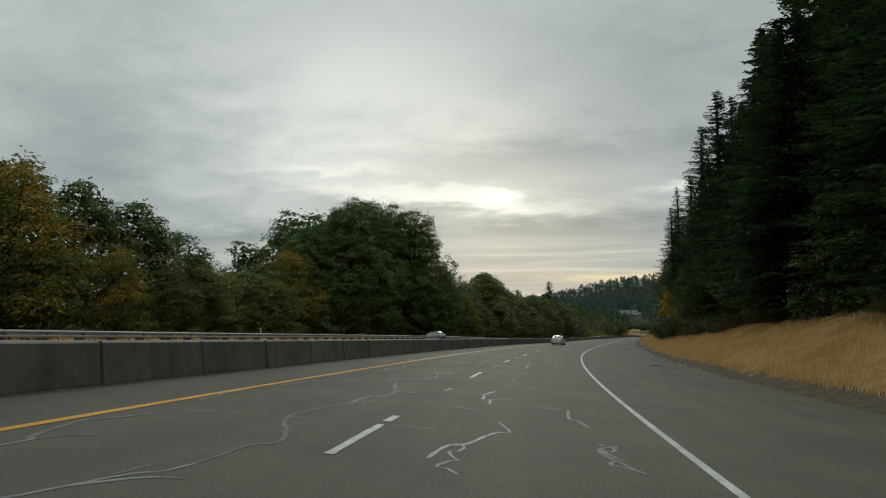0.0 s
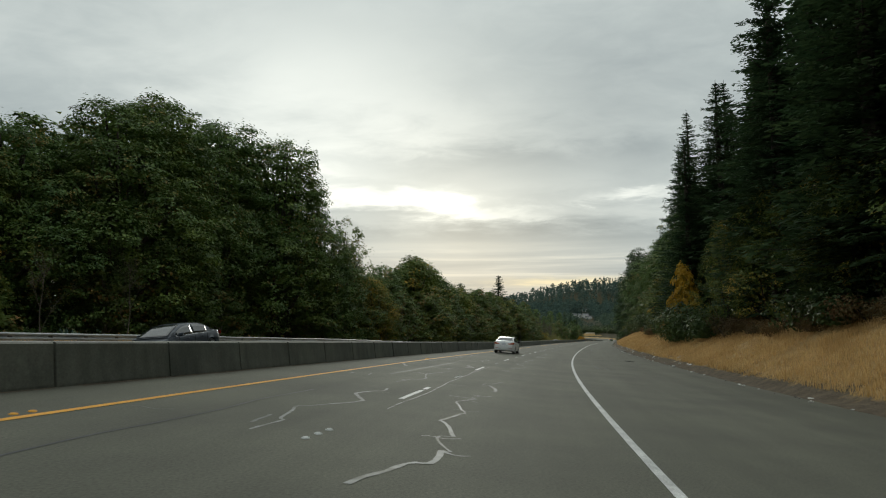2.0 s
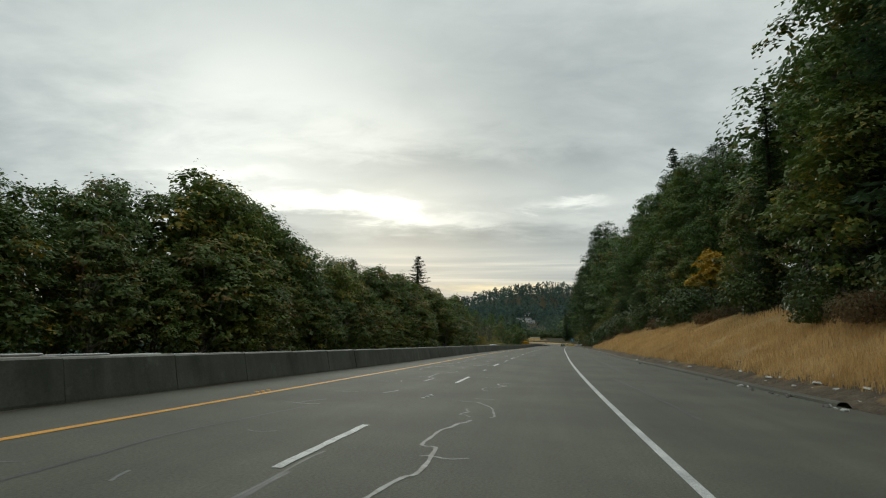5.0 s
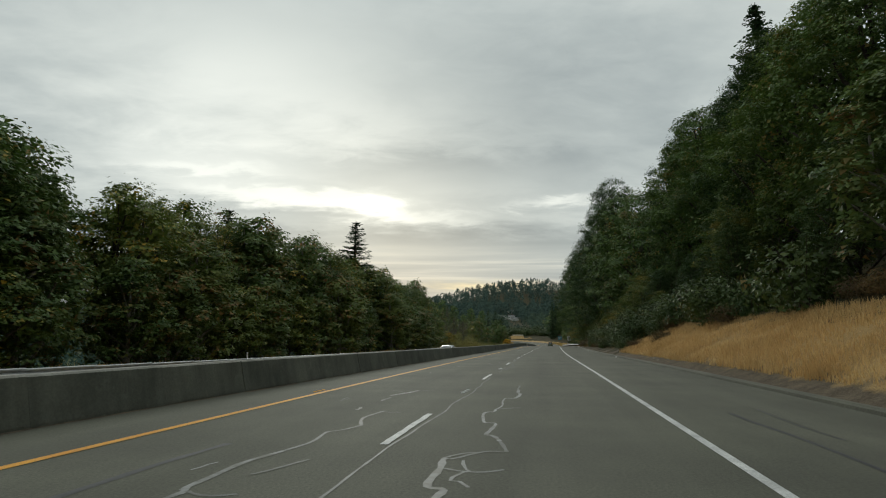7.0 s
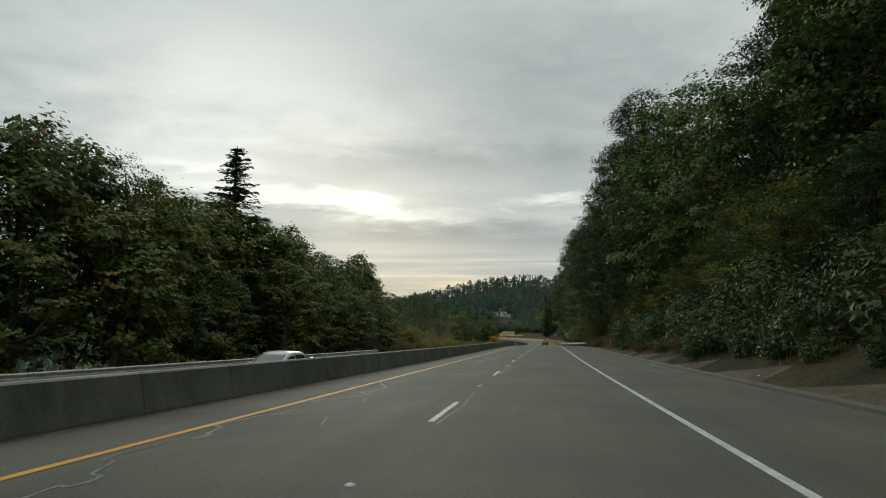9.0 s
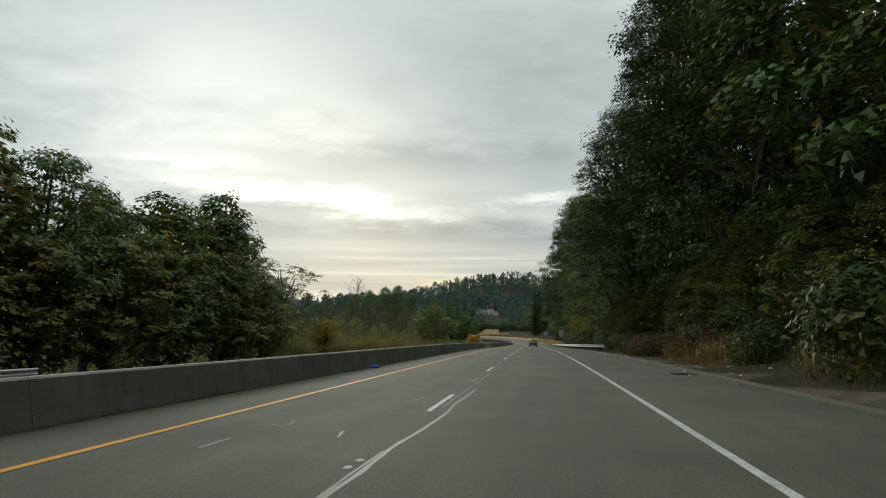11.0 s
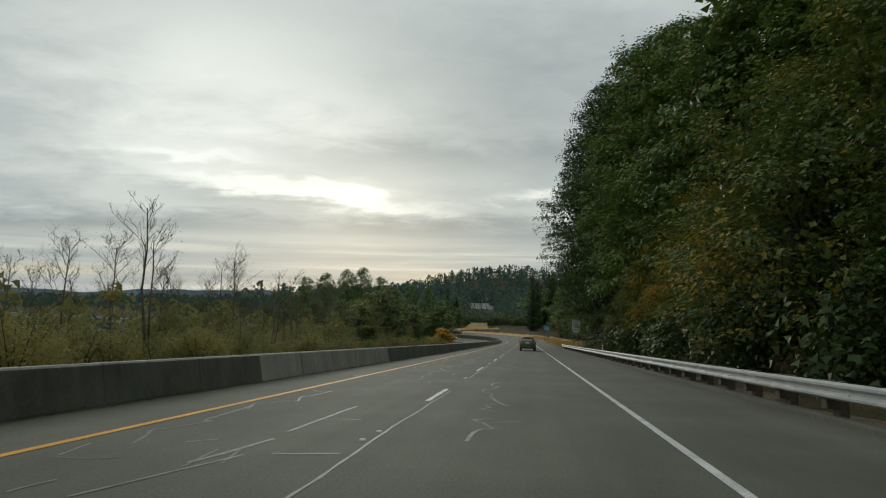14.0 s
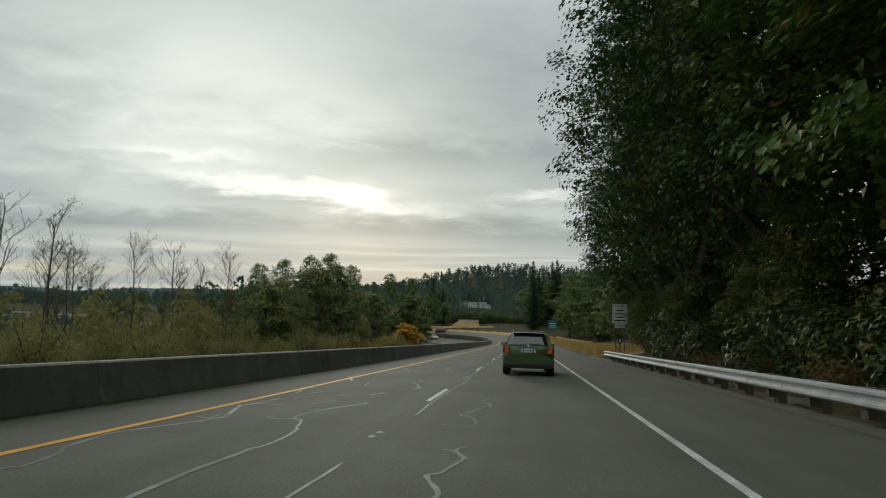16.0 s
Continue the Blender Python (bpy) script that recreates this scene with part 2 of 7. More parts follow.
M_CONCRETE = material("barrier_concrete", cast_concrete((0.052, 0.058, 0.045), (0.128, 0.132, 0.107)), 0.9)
# newer units, and the painted skylight on every unit's top faces
M_NEWCONC_LITTOP = material("newer_concrete_and_lit_top", cast_concrete((0.21, 0.205, 0.18), (0.34, 0.33, 0.30)), 0.9)
M_GALV = material("galvanised_steel", two_scale((0.34, 0.35, 0.35), (0.48, 0.48, 0.47), 1.2, 25, bmp=0.05, speck=0.12), 0.5, 0.35)
M_POST = material("weathered_post_wood", two_scale((0.07, 0.055, 0.04), (0.13, 0.105, 0.08), 3.0, 40), 0.9)
M_DRY = material("dry_grass", two_scale((0.31, 0.20, 0.085), (0.44, 0.30, 0.135), 0.5, 14, bmp=0.6, bdist=0.06), 0.95, spec=0.1)


def bank_ground(t, b):
    """Dry grass that gives way to dirt along the shoulder; u is the way from the pavement's edge."""
    uv = t.nodes.new("ShaderNodeUVMap")
    sep = t.nodes.new("ShaderNodeSeparateXYZ")
    t.links.new(uv.outputs[0], sep.inputs[0])
    v = coords(t)
    edge = mth(t, "SUBTRACT", sep.outputs[0], mth(t, "MULTIPLY", noise_of(t, v, 0.9, 5, 0.6), 2.6))
    m = ramp(t, mth(t, "ADD", edge, 0.5), [(0.2, (0, 0, 0)), (0.75, (1, 1, 1))])
    g = noise_of(t, v, 16.0, 3, 0.7)
    grass = ramp(t, mth(t, "ADD", mth(t, "MULTIPLY", noise_of(t, v, 0.6), 0.6), mth(t, "MULTIPLY", g, 0.4)), [(0.35, (0.27, 0.17, 0.07)), (0.65, (0.44, 0.30, 0.135))])
    soil = ramp(t, mth(t, "ADD", mth(t, "MULTIPLY", noise_of(t, v, 2.0, 5), 0.5), mth(t, "MULTIPLY", g, 0.5)), [(0.35, (0.06, 0.048, 0.036)), (0.66, (0.17, 0.135, 0.095))])
    t.links.new(mixc(t, m.outputs[0], soil.outputs[0], grass.outputs[0]), b.inputs["Base Color"])
    bump(t, b, g, 0.7, 0.06)


M_BANK = material("dry_bank_with_dirt_edge", bank_ground, 0.95, spec=0.1)
M_SOIL = material("roadside_soil", two_scale((0.075, 0.06, 0.045), (0.15, 0.12, 0.085), 0.8, 12, bmp=0.7, bdist=0.05), 0.95, spec=0.1)
M_FOREST = material("forest_floor", two_scale((0.03, 0.032, 0.016), (0.075, 0.06, 0.03), 0.3, 6, bmp=0.8, bdist=0.2), 0.95, spec=0.1)
M_VALLEY = material("valley_scrub", two_scale((0.055, 0.07, 0.035), (0.10, 0.105, 0.05), 0.02, 0.6, bmp=0.6, bdist=0.5), 0.95, spec=0.1)
M_BLADE = material("grass_blades", leafy([(0.48, 0.30, 0.125), (0.66, 0.43, 0.195), (0.74, 0.53, 0.275)]), 0.8, spec=0.2)
M_VERGE = material("verge_grass_blades", leafy([(0.22, 0.17, 0.06), (0.34, 0.26, 0.10), (0.44, 0.34, 0.15)]), 0.85, spec=0.15)
M_TWIG = material("grey_brown_twigs", two_scale((0.075, 0.065, 0.052), (0.16, 0.14, 0.115), 1.5, 12, bmp=0.4, bdist=0.01), 0.9, spec=0.1)
M_DIMBLADE = material("withered_grass_blades", leafy([(0.11, 0.085, 0.042), (0.19, 0.14, 0.07), (0.28, 0.21, 0.11)]), 0.85, spec=0.15)
M_BARK = material("bark", two_scale((0.035, 0.03, 0.024), (0.085, 0.072, 0.058), 2.0, 15, bmp=0.8, bdist=0.03), 0.95, spec=0.1)
M_PALEBARK = material("pale_alder_bark", two_scale((0.16, 0.145, 0.125), (0.30, 0.28, 0.25), 1.5, 12, bmp=0.5, bdist=0.02), 0.9, spec=0.1)
M_MAPLE = material("maple_leaves", leafy([(0.045, 0.085, 0.020), (0.085, 0.140, 0.032), (0.155, 0.215, 0.052)], (0.27, 0.19, 0.05), 0.05, 0.25), 0.5, spec=0.28)
# darker copy of the maple green, with the canopy's shade in its colour
M_MAPLE_SHADED = material("shaded_maple_leaves", leafy([(0.020, 0.046, 0.013), (0.040, 0.075, 0.020), (0.078, 0.118, 0.032)], (0.22, 0.16, 0.04), 0.0, 0.18), 0.5, spec=0.2)
M_SHRUB = material("olive_shrub_leaves", leafy([(0.045, 0.080, 0.018), (0.105, 0.140, 0.032), (0.22, 0.235, 0.058)], (0.36, 0.25, 0.035), 0.09, 0.3), 0.5, spec=0.3)
M_AMBER = material("half_turned_leaves", leafy([(0.07, 0.11, 0.03), (0.14, 0.16, 0.035), (0.26, 0.22, 0.04)], (0.40, 0.26, 0.035), 0.20, 0.4), 0.6, spec=0.25)
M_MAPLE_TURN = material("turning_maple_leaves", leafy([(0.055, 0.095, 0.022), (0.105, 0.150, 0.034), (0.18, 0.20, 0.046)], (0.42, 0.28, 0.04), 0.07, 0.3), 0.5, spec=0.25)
M_GOLD = material("golden_leaves", leafy([(0.18, 0.16, 0.03), (0.36, 0.26, 0.03), (0.54, 0.30, 0.02), (0.60, 0.36, 0.03), (0.50, 0.24, 0.02)]), 0.55, spec=0.4)
M_ALDER = material("alder_leaves", leafy([(0.055, 0.098, 0.026), (0.105, 0.152, 0.040), (0.19, 0.215, 0.062)], (0.25, 0.145, 0.045), 0.10, 0.3), 0.5, spec=0.25)
M_BUSH = material("bush_leaves", leafy([(0.150, 0.155, 0.055), (0.24, 0.225, 0.085), (0.33, 0.29, 0.125)], (0.26, 0.19, 0.06), 0.05, 0.5), 0.7, spec=0.2)
# dark bush green with the wood edge's shade put into the colour
M_SHADEDBUSH = material("shade_darkened_bush_leaves", leafy([(0.026, 0.048, 0.013), (0.052, 0.084, 0.022), (0.10, 0.13, 0.038)], (0.18, 0.13, 0.04), 0.03, 0.15), 0.55, spec=0.25)
M_BROWN = material("withered_bramble", leafy([(0.09, 0.06, 0.032), (0.14, 0.095, 0.05), (0.10, 0.095, 0.045)]), 0.8, spec=0.2)
M_FIR = material("fir_needles", leafy([(0.026, 0.050, 0.024), (0.044, 0.076, 0.034), (0.066, 0.100, 0.044)]), 0.75, spec=0.15)
# distance haze is painted in: the greens are shifted pale and bluish
M_HAZEWOOD = material("haze_tinted_far_leaves", leafy([(0.048, 0.085, 0.078), (0.072, 0.115, 0.098), (0.11, 0.145, 0.105)]), 0.8, spec=0.2)


# ---- mesh helpers ----
def mesh_np(name, v, f, mats, uv=None, smooth=False, idx=None):
    """A mesh from vertices and faces of one size, or a list of faces."""
    me = bpy.data.meshes.new(name)
    me.from_pydata(np.asarray(v).tolist(), [], np.asarray(f).tolist() if not isinstance(f, list) else f)
    for m in mats:
        me.materials.append(m)
    if uv is not None:
        lay = me.uv_layers.new(name="UVMap")
        loops = np.empty(len(me.loops), int)
        me.loops.foreach_get("vertex_index", loops)
        lay.data.foreach_set("uv", np.asarray(uv, np.float32)[loops].ravel())
    if idx is not None:
        me.polygons.foreach_set("material_index", np.asarray(idx, np.int32))
    me.polygons.foreach_set("use_smooth", [smooth] * len(me.polygons))
    me.update()
    return me


def part(name, bm, mat, parent=None, label=""):
    me = bpy.data.meshes.new(name)
    bm.to_mesh(me)
    bm.free()
    me.materials.append(mat)
    ob = new(name, me)
    ob.parent = parent
    if label:
        tagged(ob, label)
    return ob


def part_me(name, me, parent=None, label=""):
    ob = new(name, me)
    ob.parent = parent
    if label:
        tagged(ob, label)
    return ob


def box_bm(bm, c, d, bev=0.0, rot=None):
    """A box of size d round c, bevelled."""
    r = bmesh.ops.create_cube(bm, size=1.0)
    vs = r["verts"]
    bmesh.ops.scale(bm, vec=d, verts=vs)
    if bev:
        es = list({e for v in vs for e in v.link_edges})
        q = bmesh.ops.bevel(bm, geom=es, offset=bev, segments=2, affect="EDGES", profile=0.5)
        vs = list({v for f in q["faces"] for v in f.verts} | {v for v in vs if v.is_valid})
    if rot is not None:
        bmesh.ops.rotate(bm, verts=vs, cent=(0, 0, 0), matrix=rot)
    bmesh.ops.translate(bm, vec=c, verts=vs)
    return vs


def tube(path, radii, sides=6):
    """Vertices and quads of a tapered tube along a path."""
    path = [Vector(p) for p in path]
    v, f = [], []
    for i, p in enumerate(path):
        d = (path[min(i + 1, len(path) - 1)] - path[max(i - 1, 0)]).normalized()
        a = d.cross(Vector((0.31, 0.95, 0.1))).normalized()
        b = d.cross(a)
        for k in range(sides):
            w = 2 * math.pi * k / sides
            v.append(p + (a * math.cos(w) + b * math.sin(w)) * radii[i])
    for i in range(len(path) - 1):
        for k in range(sides):
            k2 = (k + 1) % sides
            f.append((i * sides + k, i * sides + k2, (i + 1) * sides + k2, (i + 1) * sides + k))
    return v, f


def join_tubes(tubes):
    v, f = [], []
    for tv, tf in tubes:
        n = len(v)
        v += [tuple(p) for p in tv]
        f += [tuple(i + n for i in q) for q in tf]
    return v, f


# ---- the line of the road ----
def glide(nodes, q):
    x, y = (np.array(c, float) for c in zip(*nodes))
    h = np.diff(x)
    d = np.diff(y) / h
    m = np.zeros(len(x))
    same = d[:-1] * d[1:] > 0
    m[1:-1] = np.where(same, 2 * d[:-1] * d[1:] / np.where(same, d[:-1] + d[1:], 1), 0)
    m[0], m[-1] = d[0], d[-1]
    q = np.asarray(q, float)
    i = np.clip(np.searchsorted(x, q) - 1, 0, len(h) - 1)
    t = (q - x[i]) / h[i]
    return (1 + 2 * t) * (1 - t) ** 2 * y[i] + t * (1 - t) ** 2 * h[i] * m[i] + t * t * (3 - 2 * t) * y[i + 1] + t * t * (t - 1) * h[i] * m[i + 1]


TURN = [(-120, -11.6), (-40, -4.75), (0, -1.15), (21.5, 1.15), (43, 3.5), (86.8, 7.85), (115, 9.85), (145.7, 11.35), (160, 11.8), (192, 12.05), (230, 12.7),
        (263, 13.15), (300, 12.7), (335, 12.45), (360, 12.4), (400, 12.2), (470, 12.2), (505, 10.5), (535, 0), (570, -28), (610, -50), (700, -60), (1000, -60)]
GRADE = [(-120, -3.2), (0, -3.15), (50, -3.0), (87, -2.85), (130, -2.4), (150, -2.3), (200, -2.6), (263, -2.4), (300, -2.7), (330, -3.1), (400, -3.0), (460, -2.8), (500, -2.2), (560, -0.7), (640, 0.1), (700, 0.4), (1000, 0.6)]
BANK = [(-120, 4.1), (0, 4.1), (50, 4.0), (90, 3.4), (120, 1.9), (146, 0.55), (170, -0.1), (200, -0.5), (263, -0.85), (320, -0.1), (360, 0.15), (430, 0),
        (500, -2), (600, -4), (700, -2), (1000, 0)]
RS = np.arange(-120, 1000.5, 0.5)
RH, RG, RB = np.radians(glide(TURN, RS)), np.radians(glide(GRADE, RS)), np.radians(glide(BANK, RS))
RX, RY, RZ = np.cumsum(np.sin(RH)) * 0.5, np.cumsum(np.cos(RH)) * 0.5, np.cumsum(np.tan(RG)) * 0.5
RX, RY, RZ = RX - RX[240], RY - RY[240], RZ - RZ[240]


EDGE_L, RAIL_L = -17.2, -18.3


def edge_right(s):
    """Where the paved shoulder ends: wide in the bend, narrow on the straight."""
    return np.interp(s, [-60, 20, 45, 92, 128, 158, 265, 460], [11.0, 11.2, 11.9, 11.6, 9.5, 8.0, 7.4, 7.5])


def bank_width(s):
    """How far the dry grass reaches up the bank."""
    return np.interp(s, [120, 160, 200], [7.0, 5.4, 5.0])


def cross_fall(s, lat):
    """The road leans into the bend; the oncoming lanes lie a little lower and lean less."""
    over = np.minimum(lat + 5.75, 0)
    return -(np.maximum(lat, -5.75) + 0.85 * over) * np.sin(np.interp(s, RS, RB)) - np.interp(s, [100, 190], [0.42, 0.68]) * np.clip(-over / 0.3, 0, 1)


def on_road(s, lat, z=0.0):
    """The place s metres along, lat metres right of the lane line and z above the road."""
    h = np.interp(s, RS, RH)
    return np.stack([np.interp(s, RS, RX) + lat * np.cos(h), np.interp(s, RS, RY) - lat * np.sin(h), np.interp(s, RS, RZ) + cross_fall(s, lat) + z], -1)


def road_turn(s):
    return -math.degrees(float(np.interp(s, RS, RH)))


def road_pose(s, lat, z=0.0, turn=0.0):
    """A pose that stands on the road's slope, facing along it."""
    x, y, zz = on_road(s, lat, z)
    return pose(x, y, zz, math.degrees(float(np.interp(s, RS, RG))), math.degrees(float(np.interp(s, RS, RB))), road_turn(s) + turn)


def to_road(x, y):
    """Along and across for places in the plan."""
    x, y = np.atleast_1d(x).astype(float), np.atleast_1d(y).astype(float)
    cs, cx, cy, ch = RS[::8], RX[::8], RY[::8], RH[::8]
    k = np.empty(len(x), int)
    for i in range(0, len(x), 4000):
        k[i:i + 4000] = np.argmin((x[i:i + 4000, None] - cx) ** 2 + (y[i:i + 4000, None] - cy) ** 2, 1)
    al = (x - cx[k]) * np.sin(ch[k]) + (y - cy[k]) * np.cos(ch[k])
    s = cs[k] + np.clip(al, -4, 4)
    lat = (x - np.interp(s, RS, RX)) * np.cos(ch[k]) - (y - np.interp(s, RS, RY)) * np.sin(ch[k])
    far = np.hypot(x - np.interp(s, RS, RX), y - np.interp(s, RS, RY))
    return s, np.sign(lat) * far


def step(x, a, b):
    t = np.clip((x - a) / (b - a), 0, 1)
    return t * t * (3 - 2 * t)


def heights(x, y):
    s, lat = to_road(x, y)
    er = edge_right(s)
    base = np.interp(s, RS, RZ) + cross_fall(s, np.clip(lat, -20, er))
    # wooded bank on the uphill side
    bankiness = 1 - step(s, 215, 300)
    r = np.maximum(lat - er - 0.5, 0)
    up = bankiness * (0.50 * np.minimum(r, 6) + 0.40 * np.clip(r - 6, 0, 45)) + (1 - bankiness) * (0.04 * np.minimum(r, 3) + 0.30 * (1 - 0.9 * step(s, 440, 500)) * np.clip(r - 3, 0, 45))
    l = np.maximum(EDGE_L - 2 - lat, 0)
    down = -0.10 * np.minimum(l, 25) - 0.12 * np.clip(l - 25, 0, 60)
    z = base + up + down
    z = z - 0.13 * (step(lat, EDGE_L - 1.5, EDGE_L) - step(lat, er, er + 0.5))
    # the valley far down on the other side, and the far hill ahead
    z = z + (-42 - z) * step(-lat, 60, 320)
    hill = 72 * np.exp(-(((x - 560) / 430) ** 2 + ((y - 1800) / 330) ** 2)) + 46 * np.exp(-(((x - 250) / 240) ** 2 + ((y - 2000) / 300) ** 2))
    keep = 1 - step(np.abs(lat), 25, 140)
    zf = np.where(lat > 0, np.maximum(z, -26), z)
    return np.where(keep > 0.999, z, zf + hill * (1 - keep))


def ground_z(x, y):
    return float(heights(np.array([x]), np.array([y]))[0])


# ---- ground and roads ----
def axis(core_a, core_b, cell, far):
    a = list(np.arange(core_a, core_b + 0.01, cell))
    d, p = cell, a[-1]
    while p < far:
        d *= 1.16
        p += d
        a.append(p)
    d, p = cell, a[0]
    while p > -far:
        d *= 1.16
        p -= d
        a.insert(0, p)
    return np.array(a)


def build_ground():
    gx, gy = axis(-48, 132, 1.5, 4200), axis(-50, 560, 1.8, 4200)
    xx, yy = np.meshgrid(gx, gy)
    x, y = xx.ravel(), yy.ravel()
    z = heights(x, y)
    s, lat = to_road(x, y)
    rough = np.array([noise.noise((px * 0.35, py * 0.35, 0)) for px, py in zip(x, y)])
    off = np.clip(np.maximum(lat - edge_right(s) - 0.8, EDGE_L - 2.5 - lat), 0, 8) / 8
    z = z + rough * 0.45 * off
    n = len(gx)
    i = np.arange(len(gy) - 1)[:, None] * n + np.arange(n - 1)[None]
    i = i.ravel()
    f = np.stack([i, i + 1, i + n + 1, i + n], 1)
    fl, fs = lat[f].mean(1), s[f].mean(1)
    er = edge_right(fs)
    edge = er + bank_width(fs) + 2.5 * rough[f].mean(1)
    k = np.full(len(f), 3)
    k[(np.abs(fl) < 60)] = 2
    k[(fl > 0) & (fl < edge) & (fs < 205)] = 0
    k[(fl > 0) & (fl < 14) & (fs > 425) & (fs < 560)] = 0
    k[(fl > 0) & (fl < er + 0.9)] = 1
    k[(fl < 0) & (fl > -26)] = 1
    k[(fl < EDGE_L) & (fl > -25) & (fs < 250)] = 0
    k[(fl > 8) & (fl < 17) & (fs > 505) & (fs < 620)] = 0
    cx, cy = x[f].mean(1), y[f].mean(1)
    k[(cy > 620) & (z[f].mean(1) > -30) & (np.abs(fl) > 18)] = 2
    k[(fl > 0) & (fl < edge) & (fs < 214)] = 4
    me = mesh_np("ground", np.stack([x, y, z], 1), f, [M_DRY, M_SOIL, M_FOREST, M_VALLEY, M_BANK], uv=np.stack([np.clip(lat - edge_right(s), -50, 50), s], 1), smooth=True, idx=k)
    tagged(new("ground", me), "sloping roadside ground of dry grass, soil and scrub", "ground", kind="structure")


build_ground()


def strip(name, l0, l1, s0, s1, z, mat, label, cat, cols=6, ds=2.0, depth=0.0, parent=None, tag=True, widen=False):
    """A band along the road between two offsets; depth gives it sides."""
    n = int(round((s1 - s0) / ds)) + 1
    s = np.linspace(s0, s1, n)
    lats = np.linspace(l0, l1, cols + 1)
    zs = np.full(cols + 1, z)
    if depth:
        lats, zs = np.concatenate([[l0 - 0.02], lats, [l1 + 0.02]]), np.concatenate([[z - depth], zs, [z - depth]])
    m = len(lats)
    S, L = np.repeat(s, m), np.tile(lats, n)
    if widen:
        L = np.where(L > 5, 5 + (L - 5) / (l1 - 5) * (edge_right(S) - 5), L)
    v = on_road(S, L, np.tile(zs, n))
    i = (np.arange(n - 1)[:, None] * m + np.arange(m - 1)[None]).ravel()
    f = np.stack([i, i + 1, i + m + 1, i + m], 1)
    ob = new(name, mesh_np(name, v, f, [mat], uv=np.stack([L, S], 1), smooth=not depth))
    ob.parent = parent
    return tagged(ob, label, cat, kind="structure") if tag else ob


strip("road", -5.70, 7.5, -110, 990, 0.0, M_ASPHALT, "grey patched asphalt highway carriageway descending in a curve", "road", 11, 2.0, 0.2, widen=True)
strip("road_opposite", EDGE_L, -5.98, -110, 990, 0.0, M_ASPHALT, "grey asphalt carriageway for oncoming traffic behind the barrier", "road", 8, 2.0, 0.2)

LANE_R, LANE_L = 4.0, -3.3


def build_kerb():
    s = np.arange(126, 424, 1.5)
    prof = [(0.0, -0.1), (0.03, 0.07), (0.10, 0.11), (0.24, 0.11), (0.34, 0.0), (0.36, -0.2)]
    v = np.concatenate([on_road(np.full(len(prof), a), edge_right(a) - 0.12 + np.array([c[0] for c in prof]), np.array([c[1] for c in prof])) for a in s])
    n, m = len(s), len(prof)
    f = [(i * m + j, i * m + j + 1, (i + 1) * m + j + 1, (i + 1) * m + j) for i in range(n - 1) for j in range(m - 1)]
    uv = np.stack([np.tile([c[0] for c in prof], n), np.repeat(s, m)], 1)
    tagged(new("kerb", mesh_np("kerb", v, f, [M_ASPHALT], uv=uv)), "low worn asphalt kerb along the shoulder's edge", "kerb", kind="structure")


build_kerb()
paint = strip("edge_line_white", LANE_R - 0.06, LANE_R + 0.06, -100, 900, 0.006, M_WHITE, "worn solid white edge line", "road marking", 1)
strip("edge_line_yellow", LANE_L - 0.068, LANE_L + 0.068, -100, 900, 0.006, M_YELLOW, "solid yellow line beside the median shoulder", "road marking", 1)
strip("edge_line_opposite_yellow", -7.96, -7.84, -100, 900, 0.006, M_YELLOW, "solid yellow line of the oncoming carriageway", "road marking", 1)
strip("edge_line_opposite_white", -15.2, -15.08, -100, 900, 0.006, M_WHITE, "solid white edge line of the oncoming carriageway", "road marking", 1)

STRIPE, PERIOD, PHASE = 3.05, 12.192, 5.95


def worn_stripe(seed):
    rnd = random.Random(seed)
    n = 10
    v, f = [], []
    for i in range(n + 1):
        y = STRIPE * i / n
        a, b = (0.055 + rnd.uniform(-0.012, 0.006) for _ in range(2))
        v += [(-a, y, 0.007), (b, y, 0.007)]
    for i in range(n):
        if rnd.random() < 0.93 or i in (0, n - 1):
            f.append((2 * i, 2 * i + 1, 2 * i + 3, 2 * i + 2))
    return mesh_np("lane_stripe", v, f, [M_WHITE])


def lane_marks():
    meshes = [worn_stripe(i) for i in range(4)]
    bm = bmesh.new()
    r = bmesh.ops.create_uvsphere(bm, u_segments=10, v_segments=6, radius=0.055)
    for v in list(bm.verts):
        v.co.z = max(v.co.z * 0.42, 0.0)
    me = bpy.data.meshes.new("pavement_marker")
    bm.to_mesh(me)
    bm.free()
    me.materials.append(M_WHITE)
    k = 0
    for i in range(-7, 48):
        s = PHASE + PERIOD * i
        ob = new("lane_stripe", meshes[i % 4])
        ob.matrix_world = road_pose(s, 0.0)
        tagged(ob, "worn white dashed lane stripe on asphalt", "road marking", "lane stripes", "structure")
        for j, d in enumerate((-0.22, 0.0, 0.22)):
            if (i * 7 + j * 3) % 5 == 0:
                continue
            b = new("pavement_marker", me)
            b.matrix_world = road_pose(s + STRIPE + 4.6 + d * 1.6, 0.02 * j)
            tagged(b, "small worn white ceramic dome marker on asphalt", "road marker", "lane markers")


lane_marks()


def yellow_markers():
    me = bpy.data.meshes["pavement_marker"].copy()
    me.materials.clear()
    me.materials.append(M_YELLOW)
    for i in range(-14, 9):
        for d in (-0.27, 0.0, 0.27):
            b = new("yellow_marker", me)
            b.matrix_world = road_pose(YELLOW_AT + 24.384 * i + d, -3.52)
            tagged(b, "small worn yellow dome marker beside the yellow line", "road marker", "yellow markers")


YELLOW_AT = 342.0
yellow_markers()


